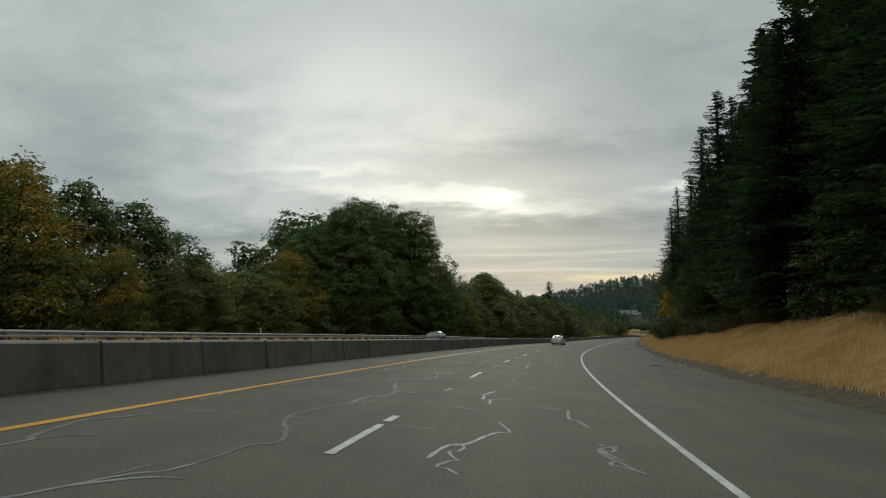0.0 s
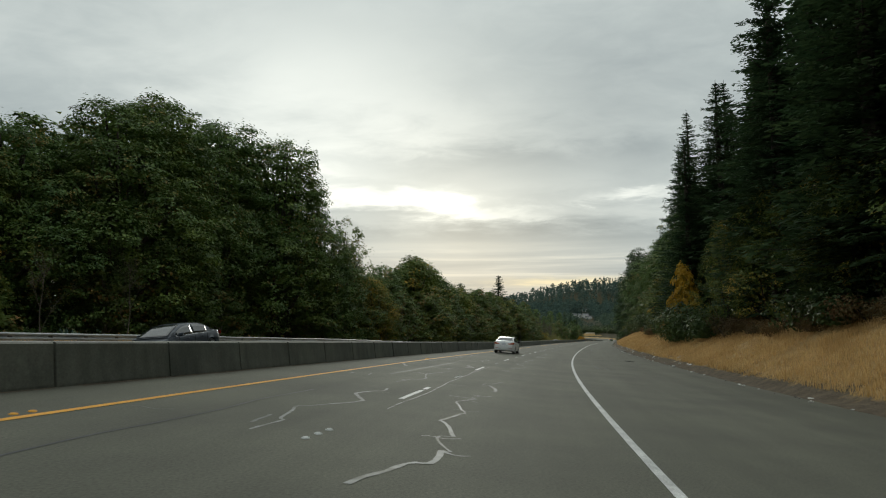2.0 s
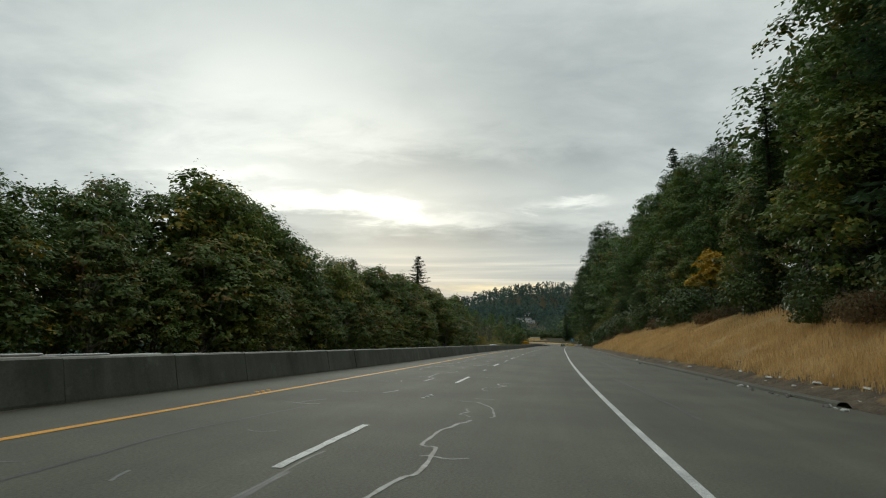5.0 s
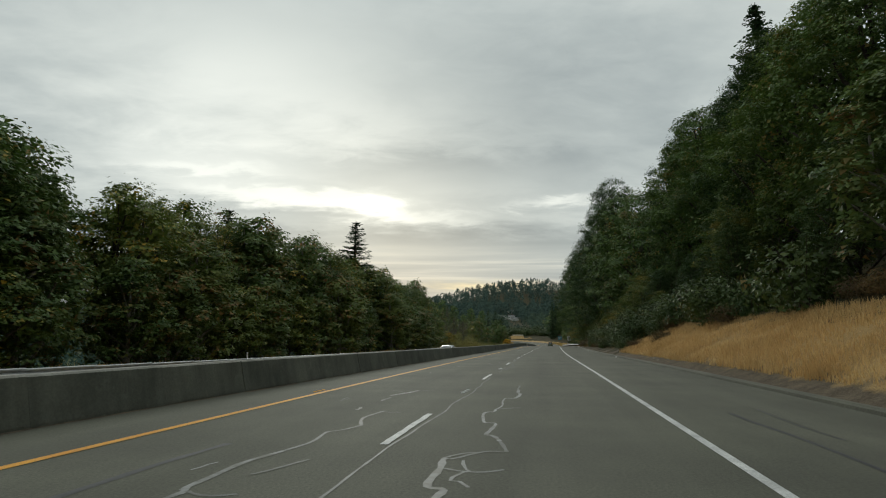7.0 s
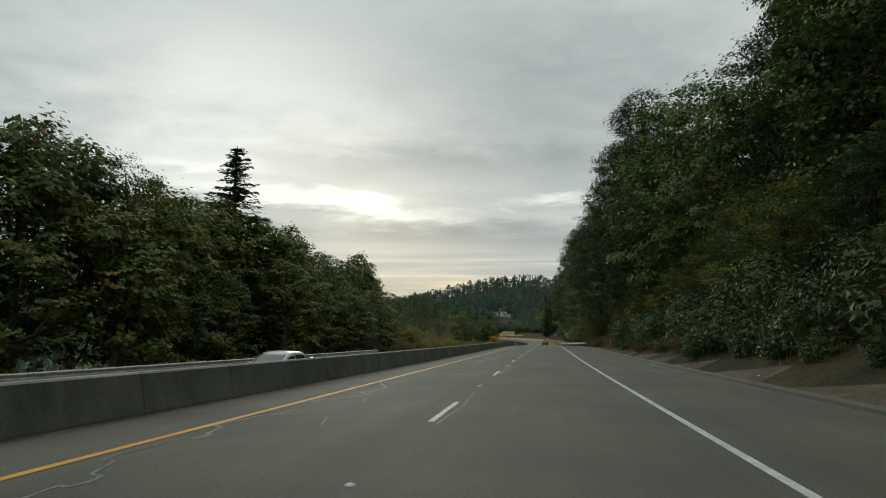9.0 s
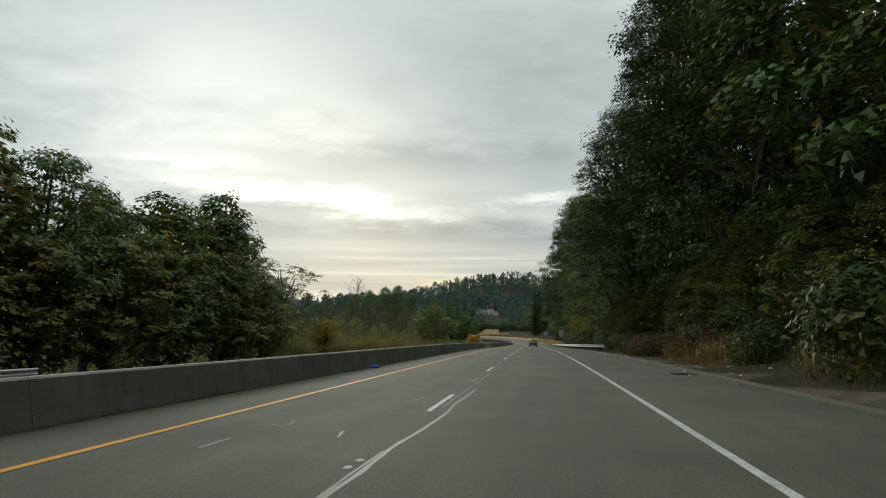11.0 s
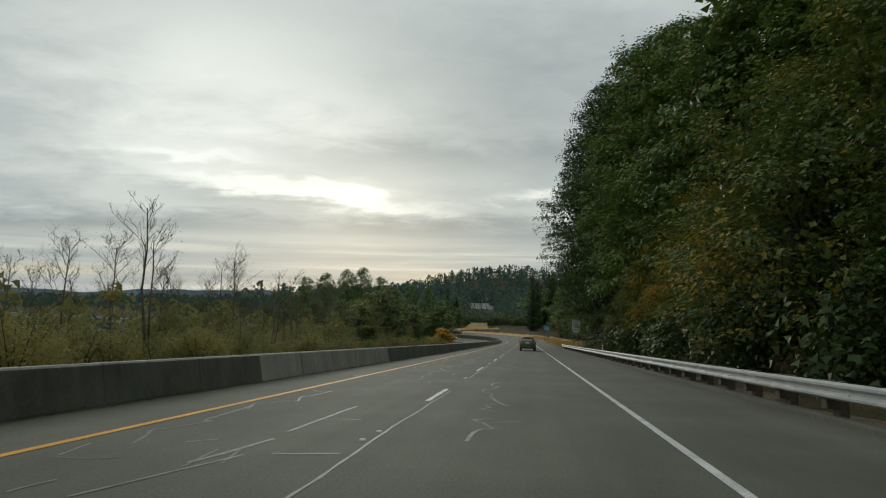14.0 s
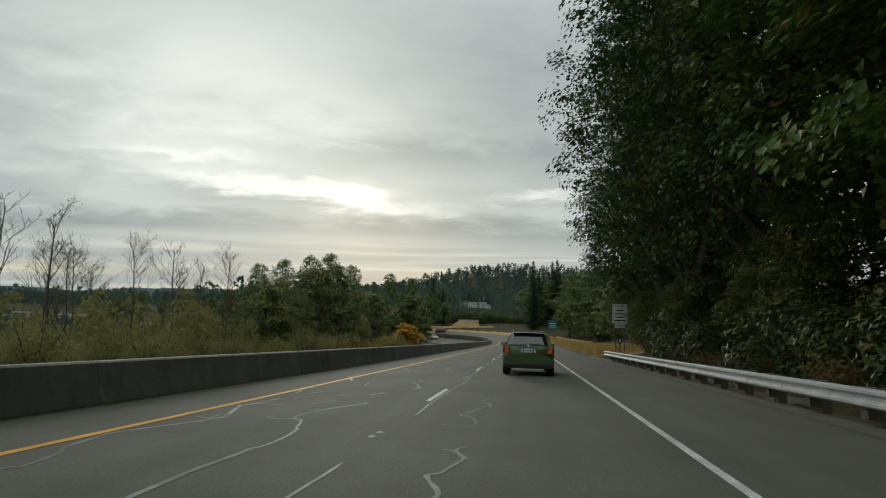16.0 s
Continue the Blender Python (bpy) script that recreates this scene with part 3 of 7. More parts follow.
def ribbon(pts, w, z):
    """A flat wandering band on the road, in (along, across)."""
    pts = np.array(pts)
    if len(pts) > 4:
        pts[1:-1] = 0.25 * pts[:-2] + 0.5 * pts[1:-1] + 0.25 * pts[2:]
    d = np.gradient(pts, axis=0)
    n = np.stack([-d[:, 1], d[:, 0]], 1) / (np.linalg.norm(d, axis=1)[:, None] + 1e-9)
    ww = w * (0.7 + 0.6 * np.abs(np.sin(np.arange(len(pts)) * 1.7 + pts[0, 0])))[:, None]
    a, b = pts + n * ww, pts - n * ww
    return on_road(np.concatenate([a[:, 0], b[:, 0]]), np.concatenate([a[:, 1], b[:, 1]]), z)


def sealed_cracks(name, mat, label, seed, runs, z):
    rnd = random.Random(seed)
    v, f = [], []

    def add(pts, w):
        r = ribbon(pts, w, z + rnd.uniform(0, 0.0008))
        n, k = len(v), len(pts)
        v.extend(r.tolist())
        f.extend([(n + i, n + i + 1, n + k + i + 1, n + k + i) for i in range(k - 1)])

    runs(rnd, add)
    ob = new(name, mesh_np(name, v, f, [mat]))
    tagged(ob, label, "road repair", kind="stuff")


def wander(rnd, s, lat, length, ds=0.22, jit=0.05, pull=0.10, drift=0.0):
    pts, l, kick = [], lat, 0.0
    for i in range(max(3, int(length / ds))):
        kick = 0.45 * kick + rnd.gauss(0, jit)
        l += kick - pull * (l - lat)
        pts.append((s + i * ds + rnd.uniform(-0.1, 0.1), l))
        lat += drift * ds
    return pts


# where sealed cracks follow the wheel paths: across, from, to
SEALED = [(-1.1, 2, 22), (-2.8, 4, 24), (1.2, 5, 14), (3.0, 5, 11), (-1.0, 28, 46), (1.25, 26, 37), (-0.8, 50, 80), (1.3, 46, 61), (1.2, 68, 83), (1.4, 89, 104), (-2.7, 66, 90), (-1.1, 92, 118),
          (1.2, 112, 128), (-1.0, 128, 150), (-2.5, 134, 160), (-1.0, 156, 172), (1.15, 160, 174), (-2.8, 200, 222), (-1.6, 228, 252), (-1.7, 294, 304), (-2.8, 294, 312), (1.3, 330.5, 341), (-2.85, 327, 336), (-1.4, 340, 366), (1.3, 350, 368), (-2.8, 348, 396), (-1.2, 372, 398), (1.1, 374, 384)]

# single strokes of sealant: from along, across, to along, across
STROKES = [(284.6, -2.0, 287.0, -1.8), (287.0, -1.8, 292.1, -1.8), (280.0, -1.75, 280.6, -1.7), (280.6, -1.7, 280.6, -2.0), (281.0, -2.2, 281.4, -2.1), (283.0, -1.9, 283.5, -1.9), (283.6, -2.3, 284.0, -2.1), (285.0, -1.1, 285.0, -0.5),
           (284.3, -1.0, 284.8, -0.7), (283.7, -1.1, 283.7, -0.7), (287.4, -2.6, 288.6, -2.5), (291.5, -2.9, 293.4, -2.7), (327.1, -1.5, 329.0, -1.0), (328.5, -1.3, 330.0, -1.1), (330.6, -1.15, 333.7, -1.1), (331.9, -1.1, 332.0, -0.5),
           (329.1, -0.7, 329.3, 0.0), (329.5, -2.0, 329.8, -1.7), (327.1, -2.1, 327.6, -2.0)]


def staircase(rnd, s, lat, end):
    """A crack's way: long slants along the lane, broken by short jogs across it."""
    pts, l, slant = [(s, lat)], lat, rnd.uniform(-0.1, 0.1)
    while s < end:
        for _ in range(rnd.randrange(2, 7)):
            s += rnd.uniform(0.12, 0.34)
            l += slant * 0.25 + rnd.gauss(0, 0.018)
            pts.append((s, l))
        slant = -0.9 * (l - lat) + rnd.uniform(-0.22, 0.22)
        if rnd.random() < 0.7:
            jog = rnd.choice((-1, 1)) * rnd.uniform(0.06, 0.26)
            for k in range(3):
                s += rnd.uniform(-0.05, 0.09)
                l += jog / 3
                pts.append((s, l))
    return pts


def pale_runs(rnd, add):
    s = -20.0
    while s < 470:  # the joint beside the lane line
        n = rnd.uniform(5, 18)
        if s > 155 or rnd.random() < 0.35:
            add(wander(rnd, s, 0.15, n, 0.3, 0.012, 0.2), rnd.uniform(0.011, 0.021))
        s += n + rnd.uniform(0, 5 if s > 240 else 16)
    for lat, a, b in SEALED:
        p = staircase(rnd, a, lat, b)
        i = 0
        while i < len(p) - 3:  # poured in stretches of uneven width
            k = rnd.randrange(5, 16)
            if rnd.random() < 0.76 and len(p[i:i + k + 1]) > 2:
                add(p[i:i + k + 1], rnd.uniform(0.014, 0.038))
            i += k
        for _ in range(int((b - a) / 4)):
            q = p[rnd.randrange(len(p))]
            sg, bow = rnd.choice((1, -1)), rnd.uniform(-0.4, 0.4)
            n = rnd.randrange(4, 9)
            add([(q[0] + bow * math.sin(2.6 * i / n) + 0.04 * i, q[1] + sg * 0.09 * i) for i in range(n)], rnd.uniform(0.012, 0.026))
        if lat > 0 and b < 400:  # scribbled loops where the crack was chased
            for _ in range(1):
                c, w, n = rnd.uniform(a, b - 3), rnd.uniform(0.12, 0.22), rnd.randrange(9, 16)
                add([(c + 0.13 * i + 0.22 * math.sin(i * 1.9), lat + w * math.cos(i * 1.25) * (1 - i / n * 0.5)) for i in range(n)], rnd.uniform(0.014, 0.022))
    for a, l0, b, l1 in STROKES:
        n = max(4, int(max(abs(b - a), abs(l1 - l0)) / 0.2))
        add([(a + (b - a) * i / n + rnd.gauss(0, 0.02), l0 + (l1 - l0) * i / n + rnd.gauss(0, 0.012)) for i in range(n + 1)], rnd.uniform(0.017, 0.03))
    s = -10.0
    while s < 440:  # dabs of sealant where single cracks opened
        l0, n, sl = rnd.choice((-2.6, -2.0, -1.4, -0.8, 1.1)) + rnd.uniform(-0.3, 0.3), rnd.randrange(4, 9), rnd.uniform(-0.35, 0.35)
        add([(s + 0.13 * i, l0 + sl * 0.13 * i + rnd.gauss(0, 0.012)) for i in range(n)], rnd.uniform(0.012, 0.026))
        s += rnd.expovariate(1 / 3.4)
    s = -10.0
    while s < 440:  # short cross cracks from the lane joint and the yellow line
        l0, w = rnd.choice(((0.15, 0.9), (0.15, -1.2), (-3.0, 0.9), (-2.2, 0.7), (1.2, 0.5)))
        w *= rnd.uniform(0.5, 1.2)
        add([(s + 0.08 * math.sin(i * 1.3), l0 + w * i / 6) for i in range(7)], rnd.uniform(0.010, 0.020))
        s += rnd.expovariate(1 / 5.5)


def dark_runs(rnd, add):
    s = -20.0
    while s < 380:
        n = rnd.uniform(3, 12)
        add(wander(rnd, s, rnd.choice((0.3, 5.4, 5.9, -1.9)), n, 0.4, 0.02, 0.1, rnd.uniform(-0.03, 0.03)), rnd.uniform(0.02, 0.05))
        s += n * 0.4 + rnd.expovariate(1 / 12)


sealed_cracks("crack_sealant", M_SEAL, "pale wandering sealed cracks across the asphalt lanes", 4, pale_runs, 0.004)


def debris_runs(rnd, add):
    s = -60.0
    while s < 560:
        n = rnd.uniform(2, 9)
        add(wander(rnd, s, -5.09, n, 0.3, 0.012, 0.3), rnd.uniform(0.03, 0.07))
        s += n * rnd.uniform(0.8, 1.05)


sealed_cracks("barrier_debris", M_SOIL, "dark dirt and debris gathered along the foot of the barrier", 14, debris_runs, 0.006)
sealed_cracks("tar_streak", M_TAR, "dark tar repair streaks along the shoulder", 9, dark_runs, 0.0025)


# ---- median barrier ----
def build_barrier():
    top = tagged(new("median_barrier"), "stained grey precast concrete median barrier with dark joints", "barrier", kind="structure")
    prof = [(-0.275, 0.0), (0.275, 0.0), (0.27, 0.06), (0.214, 0.29), (0.122, 0.722), (0.095, 0.755), (-0.095, 0.755), (-0.122, 0.722), (-0.214, 0.29), (-0.27, 0.06)]
    meshes = []
    for k in range(4):
        rnd = random.Random(k)
        bm = bmesh.new()
        rings = []
        for y in (0.002, 0.010, 1.5, 3.038, 3.046) if k < 3 else (0.03, 0.06, 1.5, 2.99, 3.02):
            g = 0.992 if y in (0.002, 3.046, 0.03, 3.02) else 1.0
            rings.append([bm.verts.new((x * g + rnd.uniform(-0.004, 0.004), y, z * (g if z > 0.1 else 1) - 0.02)) for x, z in prof])
        n = len(prof)
        for a, b in zip(rings, rings[1:]):
            for i in range(n):
                bm.faces.new((a[i], a[(i + 1) % n], b[(i + 1) % n], b[i]))
        bm.faces.new(rings[0][::-1])
        bm.faces.new(rings[-1])
        bmesh.ops.recalc_face_normals(bm, faces=bm.faces)
        me = bpy.data.meshes.new("barrier_segment")
        bm.to_mesh(me)
        bm.free()
        me.materials.append(M_NEWCONC_LITTOP if k == 3 else M_CONCRETE)
        me.materials.append(M_NEWCONC_LITTOP)
        for p in me.polygons:  # top edge painted paler, skylight put into its colour
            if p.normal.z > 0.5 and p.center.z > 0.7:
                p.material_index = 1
        meshes.append(me)
    rnd = random.Random(5)
    for i in range(-12, 210):
        s = i * 3.048
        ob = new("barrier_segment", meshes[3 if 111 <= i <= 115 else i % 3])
        ob.matrix_world = road_pose(s, -5.42 + rnd.uniform(-0.012, 0.012), 0, rnd.uniform(-0.15, 0.15))
        ob.parent = top


build_barrier()


# ---- guard rails ----
def w_beam(length):
    prof = [(0.0, -0.155), (0.03, -0.15), (0.08, -0.115), (0.08, -0.075), (0.012, -0.02), (0.012, 0.02), (0.08, 0.075), (0.08, 0.115), (0.03, 0.15), (0.0, 0.155)]
    bm = bmesh.new()
    front = [[bm.verts.new((-x, y, z)) for x, z in prof] for y in (-0.12, length * 0.5, length + 0.12)]
    back = [[bm.verts.new((-x + 0.008, y, z)) for x, z in prof] for y in (-0.12, length * 0.5, length + 0.12)]
    for rows in (front, back):
        for a, b in zip(rows, rows[1:]):
            for i in range(len(prof) - 1):
                bm.faces.new((a[i], a[i + 1], b[i + 1], b[i]))
    for k in (0, -1):
        for i in range(2):
            bm.faces.new((front[i][k], front[i + 1][k], back[i + 1][k], back[i][k]))
    for y in (0.25, 0.75):
        for z in (-0.1, 0.1):
            r = bmesh.ops.create_cone(bm, cap_ends=True, segments=6, radius1=0.018, radius2=0.012, depth=0.02)
            bmesh.ops.rotate(bm, verts=r["verts"], cent=(0, 0, 0), matrix=Matrix.Rotation(radians(90), 3, "Y"))
            bmesh.ops.translate(bm, verts=r["verts"], vec=(-0.05, y * length, z * 0.4))
    bmesh.ops.recalc_face_normals(bm, faces=bm.faces)
    me = bpy.data.meshes.new("rail_beam")
    bm.to_mesh(me)
    bm.free()
    me.materials.append(M_GALV)
    return me


def rail_post():
    bm = bmesh.new()
    box_bm(bm, (0.30, 0, 0.12), (0.18, 0.22, 1.15), 0.012)
    box_bm(bm, (0.12, 0, 0.46), (0.20, 0.22, 0.50), 0.012)
    me = bpy.data.meshes.new("rail_post")
    bm.to_mesh(me)
    bm.free()
    me.materials.append(M_POST)
    return me


PANEL = 3.81


def guard_rail(lat, s0, count, flip, zlift, label, seed, flare=0.0):
    top = tagged(new("guard_rail"), label, "guard rail", kind="structure")
    beam, post = w_beam(PANEL), rail_post()
    rnd = random.Random(seed)
    for i in range(count):
        s = s0 + i * PANEL
        q = pose(0, 0, 0, 0, 0, 180) if flip else Matrix()
        b = new("rail_beam", beam)
        out = flare * max(0.0, 1 - i / 5) ** 2
        nxt = flare * max(0.0, 1 - (i + 1) / 5) ** 2
        bend = math.degrees(math.atan2(out - nxt, PANEL))
        m = road_pose(s, lat + out, 0.55 + zlift, bend)
        b.matrix_world = m if not flip else m @ pose(0, PANEL, 0, 0, 0, 180)
        b.parent = top
        for d in (0.0, PANEL / 2):
            p = new("rail_post", post)
            p.matrix_world = road_pose(s + d, lat + out + (nxt - out) * d / PANEL, zlift, rnd.uniform(-2, 2)) @ q
            p.parent = top
    return top


rail = guard_rail(7.25, 317.2, 25, False, 0.02, "galvanised steel guard rail on dark timber posts beside the shoulder", 3, 1.9)
bm = bmesh.new()
box_bm(bm, (-0.02, -0.35, 0), (0.03, 0.75, 0.30), 0.008)
q = part("rail_end_shoe", bm, M_GALV, rail)
q.matrix_world = road_pose(317.2, 9.15, 0.57, 10)
bm = bmesh.new()
box_bm(bm, (0.0, -0.85, -0.06), (0.34, 0.42, 0.46), 0.03)
box_bm(bm, (0.0, -1.08, -0.06), (0.42, 0.05, 0.54), 0.012)
q = part("rail_end_head", bm, material("weathered_steel_head", two_scale((0.13, 0.15, 0.17), (0.22, 0.24, 0.26), 3, 30, bmp=0.1), 0.6, 0.3), rail, "grey blunt steel end head")
q.matrix_world = road_pose(317.2, 9.15, 0.57, 10)
guard_rail(RAIL_L, -70, 90, True, 0.0, "weathered guard rail on timber block posts across the oncoming lanes", 8)


# ---- trees ----
def leaf_mesh(name, c, nrm, size, mat, rng, aspect=0.75, droop=None, fold=0.25, light=False):
    """Folded four-cornered leaves at c, facing nrm."""
    n = len(c)
    nrm = nrm / (np.linalg.norm(nrm, axis=1)[:, None] + 1e-9)
    r = rng.normal(size=(n, 3))
    if droop is not None:
        r = droop + 0.35 * r
    a = r - (r * nrm).sum(1)[:, None] * nrm
    a /= np.linalg.norm(a, axis=1)[:, None] + 1e-9
    b = np.cross(nrm, a)
    h = (size * 0.5)[:, None]
    up = nrm * h * fold
    if light:  # three-cornered leaves for trees that stay in the background
        v = np.stack([c - a * h, c + a * h * 0.8 + b * h * aspect, c + a * h * 0.6 - b * h * aspect], 1).reshape(-1, 3)
        return mesh_np(name, v, np.arange(n * 3).reshape(-1, 3), [mat])
    v = np.stack([c - a * h, c + b * h * aspect + up, c + a * h, c - b * h * aspect + up], 1).reshape(-1, 3)
    i = np.arange(n)[:, None] * 4
    f = np.concatenate([i + np.array([[0, 1, 2]]), i + np.array([[0, 2, 3]])])
    return mesh_np(name, v, f, [mat])


def crown_lobes(rng, height, radius, base, count, lean=0.0):
    """Centres and radii of the round masses that make up a crown."""
    out = []
    for i in range(count):
        u = (i + 0.5) / count
        z = base + (height - base) * (0.12 + 0.80 * u)
        spread = radius * (0.75 - 0.62 * abs(u - 0.38) ** 1.3 / 0.62 ** 1.3)
        w = i * 2.4 + rng.uniform(0, 0.9)
        r = radius * rng.uniform(0.36, 0.56) * (1.05 - 0.35 * u)
        out.append((np.array([spread * math.cos(w) * rng.uniform(0.5, 1), spread * math.sin(w) * rng.uniform(0.5, 1), min(z, height - r * 0.8)]), r))
    return out


def broad_tree(name, seed, height, radius, base, lobes, clumps, per, leaf, mat, label, bark=None, squash=0.8, clump_r=0.9, light=False, inner=4):
    rng = np.random.default_rng(seed)
    lob = crown_lobes(rng, height, radius, base, lobes)
    pts, nrms = [], []
    while len(pts) < clumps:
        c, r = lob[rng.integers(len(lob))]
        d = rng.normal(size=3)
        d /= np.linalg.norm(d)
        if d[2] < -0.55:
            continue
        p = c + d * r * np.array([1, 1, squash]) * rng.uniform(0.86, 1.08)
        if p[2] < base * 0.7 or any(np.linalg.norm((p - q) / np.array([1, 1, squash])) < w * 0.8 for q, w in lob):
            if rng.random() < 0.93:
                continue
        if rng.random() < 0.04:
            p = p + d * r * rng.uniform(0.08, 0.28)
        pts.append(p)
        nrms.append(d)
    pts, nrms = np.array(pts), np.array(nrms)
    n = clumps * per
    d = rng.normal(size=(n, 3)) * np.array([1, 1, 0.36])
    d = d / np.linalg.norm(d, axis=1)[:, None] * rng.random((n, 1)) ** 0.5 * clump_r
    d[:, 2] -= 0.30 * (d[:, 0] ** 2 + d[:, 1] ** 2) / clump_r
    c = np.repeat(pts, per, 0) + d * np.repeat(rng.uniform(0.6, 1.12, clumps), per)[:, None]
    nr = np.repeat(nrms, per, 0) * 0.5 + np.array([0, 0, 0.85]) + d * (0.55 / clump_r) * np.array([1, 1, 0]) + rng.normal(size=(n, 3)) * 0.30
    out = np.repeat(nrms, per, 0) * np.array([1, 1, 0.2]) + np.array([0, 0, -0.45])
    size = leaf * rng.uniform(0.6, 1.25, n)
    # sparse larger leaves inside, which close the crown
    m = clumps * inner
    k = rng.integers(len(lob), size=m)
    q = rng.normal(size=(m, 3))
    q /= np.linalg.norm(q, axis=1)[:, None]
    core = np.array([lob[i][0] for i in k]).reshape(-1, 3) + q * np.array([lob[i][1] for i in k])[:, None] * rng.uniform(0.45, 0.82, (m, 1)) * np.array([1, 1, squash])
    c, nr, out = np.concatenate([c, core]), np.concatenate([nr, q + rng.normal(size=(m, 3)) * 0.3]), np.concatenate([out, q])
    size = np.concatenate([size, np.full(m, leaf * 1.45)])
    top = new(name)
    tubes = []
    tr = height * 0.018 + 0.06
    z1 = base + (height - base) * 0.55
    bend = rng.normal(size=2) * 0.25
    path = [(bend[0] * math.sin(u * 3), bend[1] * math.sin(u * 2.3), z1 * u - 0.4 * (1 - u)) for u in np.linspace(0, 1, 7)]
    tubes.append(tube(path, [tr * (1.35 if i == 0 else 1 - 0.11 * i) for i in range(7)], 8))
    for lc, lr in lob:
        z0 = max(base * 0.55, min(lc[2] - lr, z1) * rng.uniform(0.6, 0.95))
        a = Vector((0, 0, z0))
        b = Vector(lc) + Vector((0, 0, -0.1 * lr))
        mid = (a + b) / 2 + Vector((0, 0, -0.06 * (b - a).length)) + Vector(rng.normal(size=3) * 0.25)
        tubes.append(tube([a, mid, b, b + (b - mid) * 0.22], [tr * 0.45, tr * 0.32, tr * 0.18, tr * 0.07], 5))
    part_me("trunk", mesh_np("trunk", *join_tubes(tubes), [bark or M_BARK], smooth=True), top)
    part_me("crown", leaf_mesh("crown", c, nr, size, mat, rng, 0.8, out, 0.25, light), top)
    return tagged(top, label, "tree")


def fir_tree(name, seed, height, radius, mat, label, base=0.08, dense=1.0, light=False, fine=1.0):
    rng = np.random.default_rng(seed)
    C, N, S, A = [], [], [], []
    tubes = [tube([(0, 0, -0.5), (0.05, 0, height * 0.4), (0, 0.05, height * 0.8), (0, 0, height)], [height * 0.014 + 0.08, height * 0.011, height * 0.005, 0.015], 7)]
    z = height * base
    while z < height * 0.985:
        u = (z - height * base) / (height * (1 - base))
        reach = radius * (1 - u) ** 0.8 * (0.6 + 0.4 * min(1, u * 8)) + 0.18
        for k in range(int(rng.integers(5, 8))):
            w = rng.uniform(0, 2 * math.pi)
            ln = reach * rng.uniform(0.55, 1.12)
            dx, dy = math.cos(w), math.sin(w)
            rise = 0.45 * u - 0.32
            m = max(6, int((ln + 0.4) * 6.5 * dense))
            q = (np.arange(m) + 0.6) / m
            side = rng.normal(size=m) * 0.20 * ln * (1 - 0.45 * q)
            px = dx * ln * q - dy * side
            py = dy * ln * q + dx * side
            pz = z + ln * (rise * q + 0.16 * q * q) - np.abs(side) * 0.35 + rng.normal(size=m) * 0.05
            C.append(np.stack([px, py, pz], 1))
            N.append(np.stack([dx * 0.25 + rng.normal(size=m) * 0.3, dy * 0.25 + rng.normal(size=m) * 0.3, np.ones(m)], 1))
            sgn = np.sign(side)
            A.append(np.stack([dx * 0.8 - dy * sgn * 0.6, dy * 0.8 + dx * sgn * 0.6, np.full(m, -0.5)], 1))
            S.append(rng.uniform(0.8, 1.5, m) * fine * (0.5 + 0.5 * (1 - u)) * (0.75 + 0.05 * radius))
            if ln > 1.2 and k % 3 == 0:
                tubes.append(tube([(0, 0, z), (dx * ln * 0.5, dy * ln * 0.5, z + ln * rise * 0.5), (dx * ln * 0.9, dy * ln * 0.9, z + ln * (rise * 0.9 + 0.13))], [0.05, 0.035, 0.012], 3))
        z += height * 0.010 + 0.10 + 0.12 * (1 - u)
    top = new(name)
    part_me("trunk", mesh_np("trunk", *join_tubes(tubes), [M_BARK], smooth=True), top)
    part_me("crown", leaf_mesh("crown", np.concatenate(C), np.concatenate(N), np.concatenate(S), mat, rng, 0.5, np.concatenate(A), 0.15, light), top)
    return tagged(top, label, "tree")


def bare_tree(name, seed, height, label, leaves=0, mat=None):
    rng = np.random.default_rng(seed)
    tubes, tips = [], []

    def grow(p, d, ln, r, depth):
        pts, rad = [p], [r]
        for i in range(4):
            d = (d + Vector(rng.normal(size=3) * 0.10) + Vector((0, 0, 0.05))).normalized()
            p = p + d * ln / 4
            pts.append(p)
            rad.append(r * (1 - 0.20 * (i + 1)) + 0.004)
        tubes.append(tube(pts, rad, 6 if depth == 0 else 3))
        tips.append((p, d))
        if depth < 3:
            for k in range(int(rng.integers(9, 14)) if depth == 0 else int(rng.integers(3, 6))):
                j = rng.uniform(0.32 if depth == 0 else 0.2, 0.98)
                i = int(j * 4)
                q = pts[i].lerp(pts[i + 1], j * 4 - i)
                w = rng.uniform(0, 6.283)
                e = (d * 0.85 + Vector((math.cos(w), math.sin(w), 0.25)) * 0.65).normalized()
                grow(q, e, ln * rng.uniform(0.2, 0.42) * (1.25 - 0.75 * j * (depth == 0)), rad[i] * 0.45 + 0.003, depth + 1)

    grow(Vector((0, 0, -0.3)), Vector((rng.normal() * 0.05, rng.normal() * 0.05, 1)), height, height * 0.007 + 0.02, 0)
    top = new(name)
    part_me("trunk", mesh_np("trunk", *join_tubes(tubes), [M_TWIG], smooth=True), top)
    if leaves:
        k = rng.integers(len(tips), size=leaves)
        c = np.array([tips[i][0] for i in k]) + rng.normal(size=(leaves, 3)) * 0.28
        part_me("crown", leaf_mesh("crown", c, rng.normal(size=(leaves, 3)) + np.array([0, 0, 0.6]), rng.uniform(0.05, 0.11, leaves), mat, rng), top)
    return tagged(top, label, "tree")


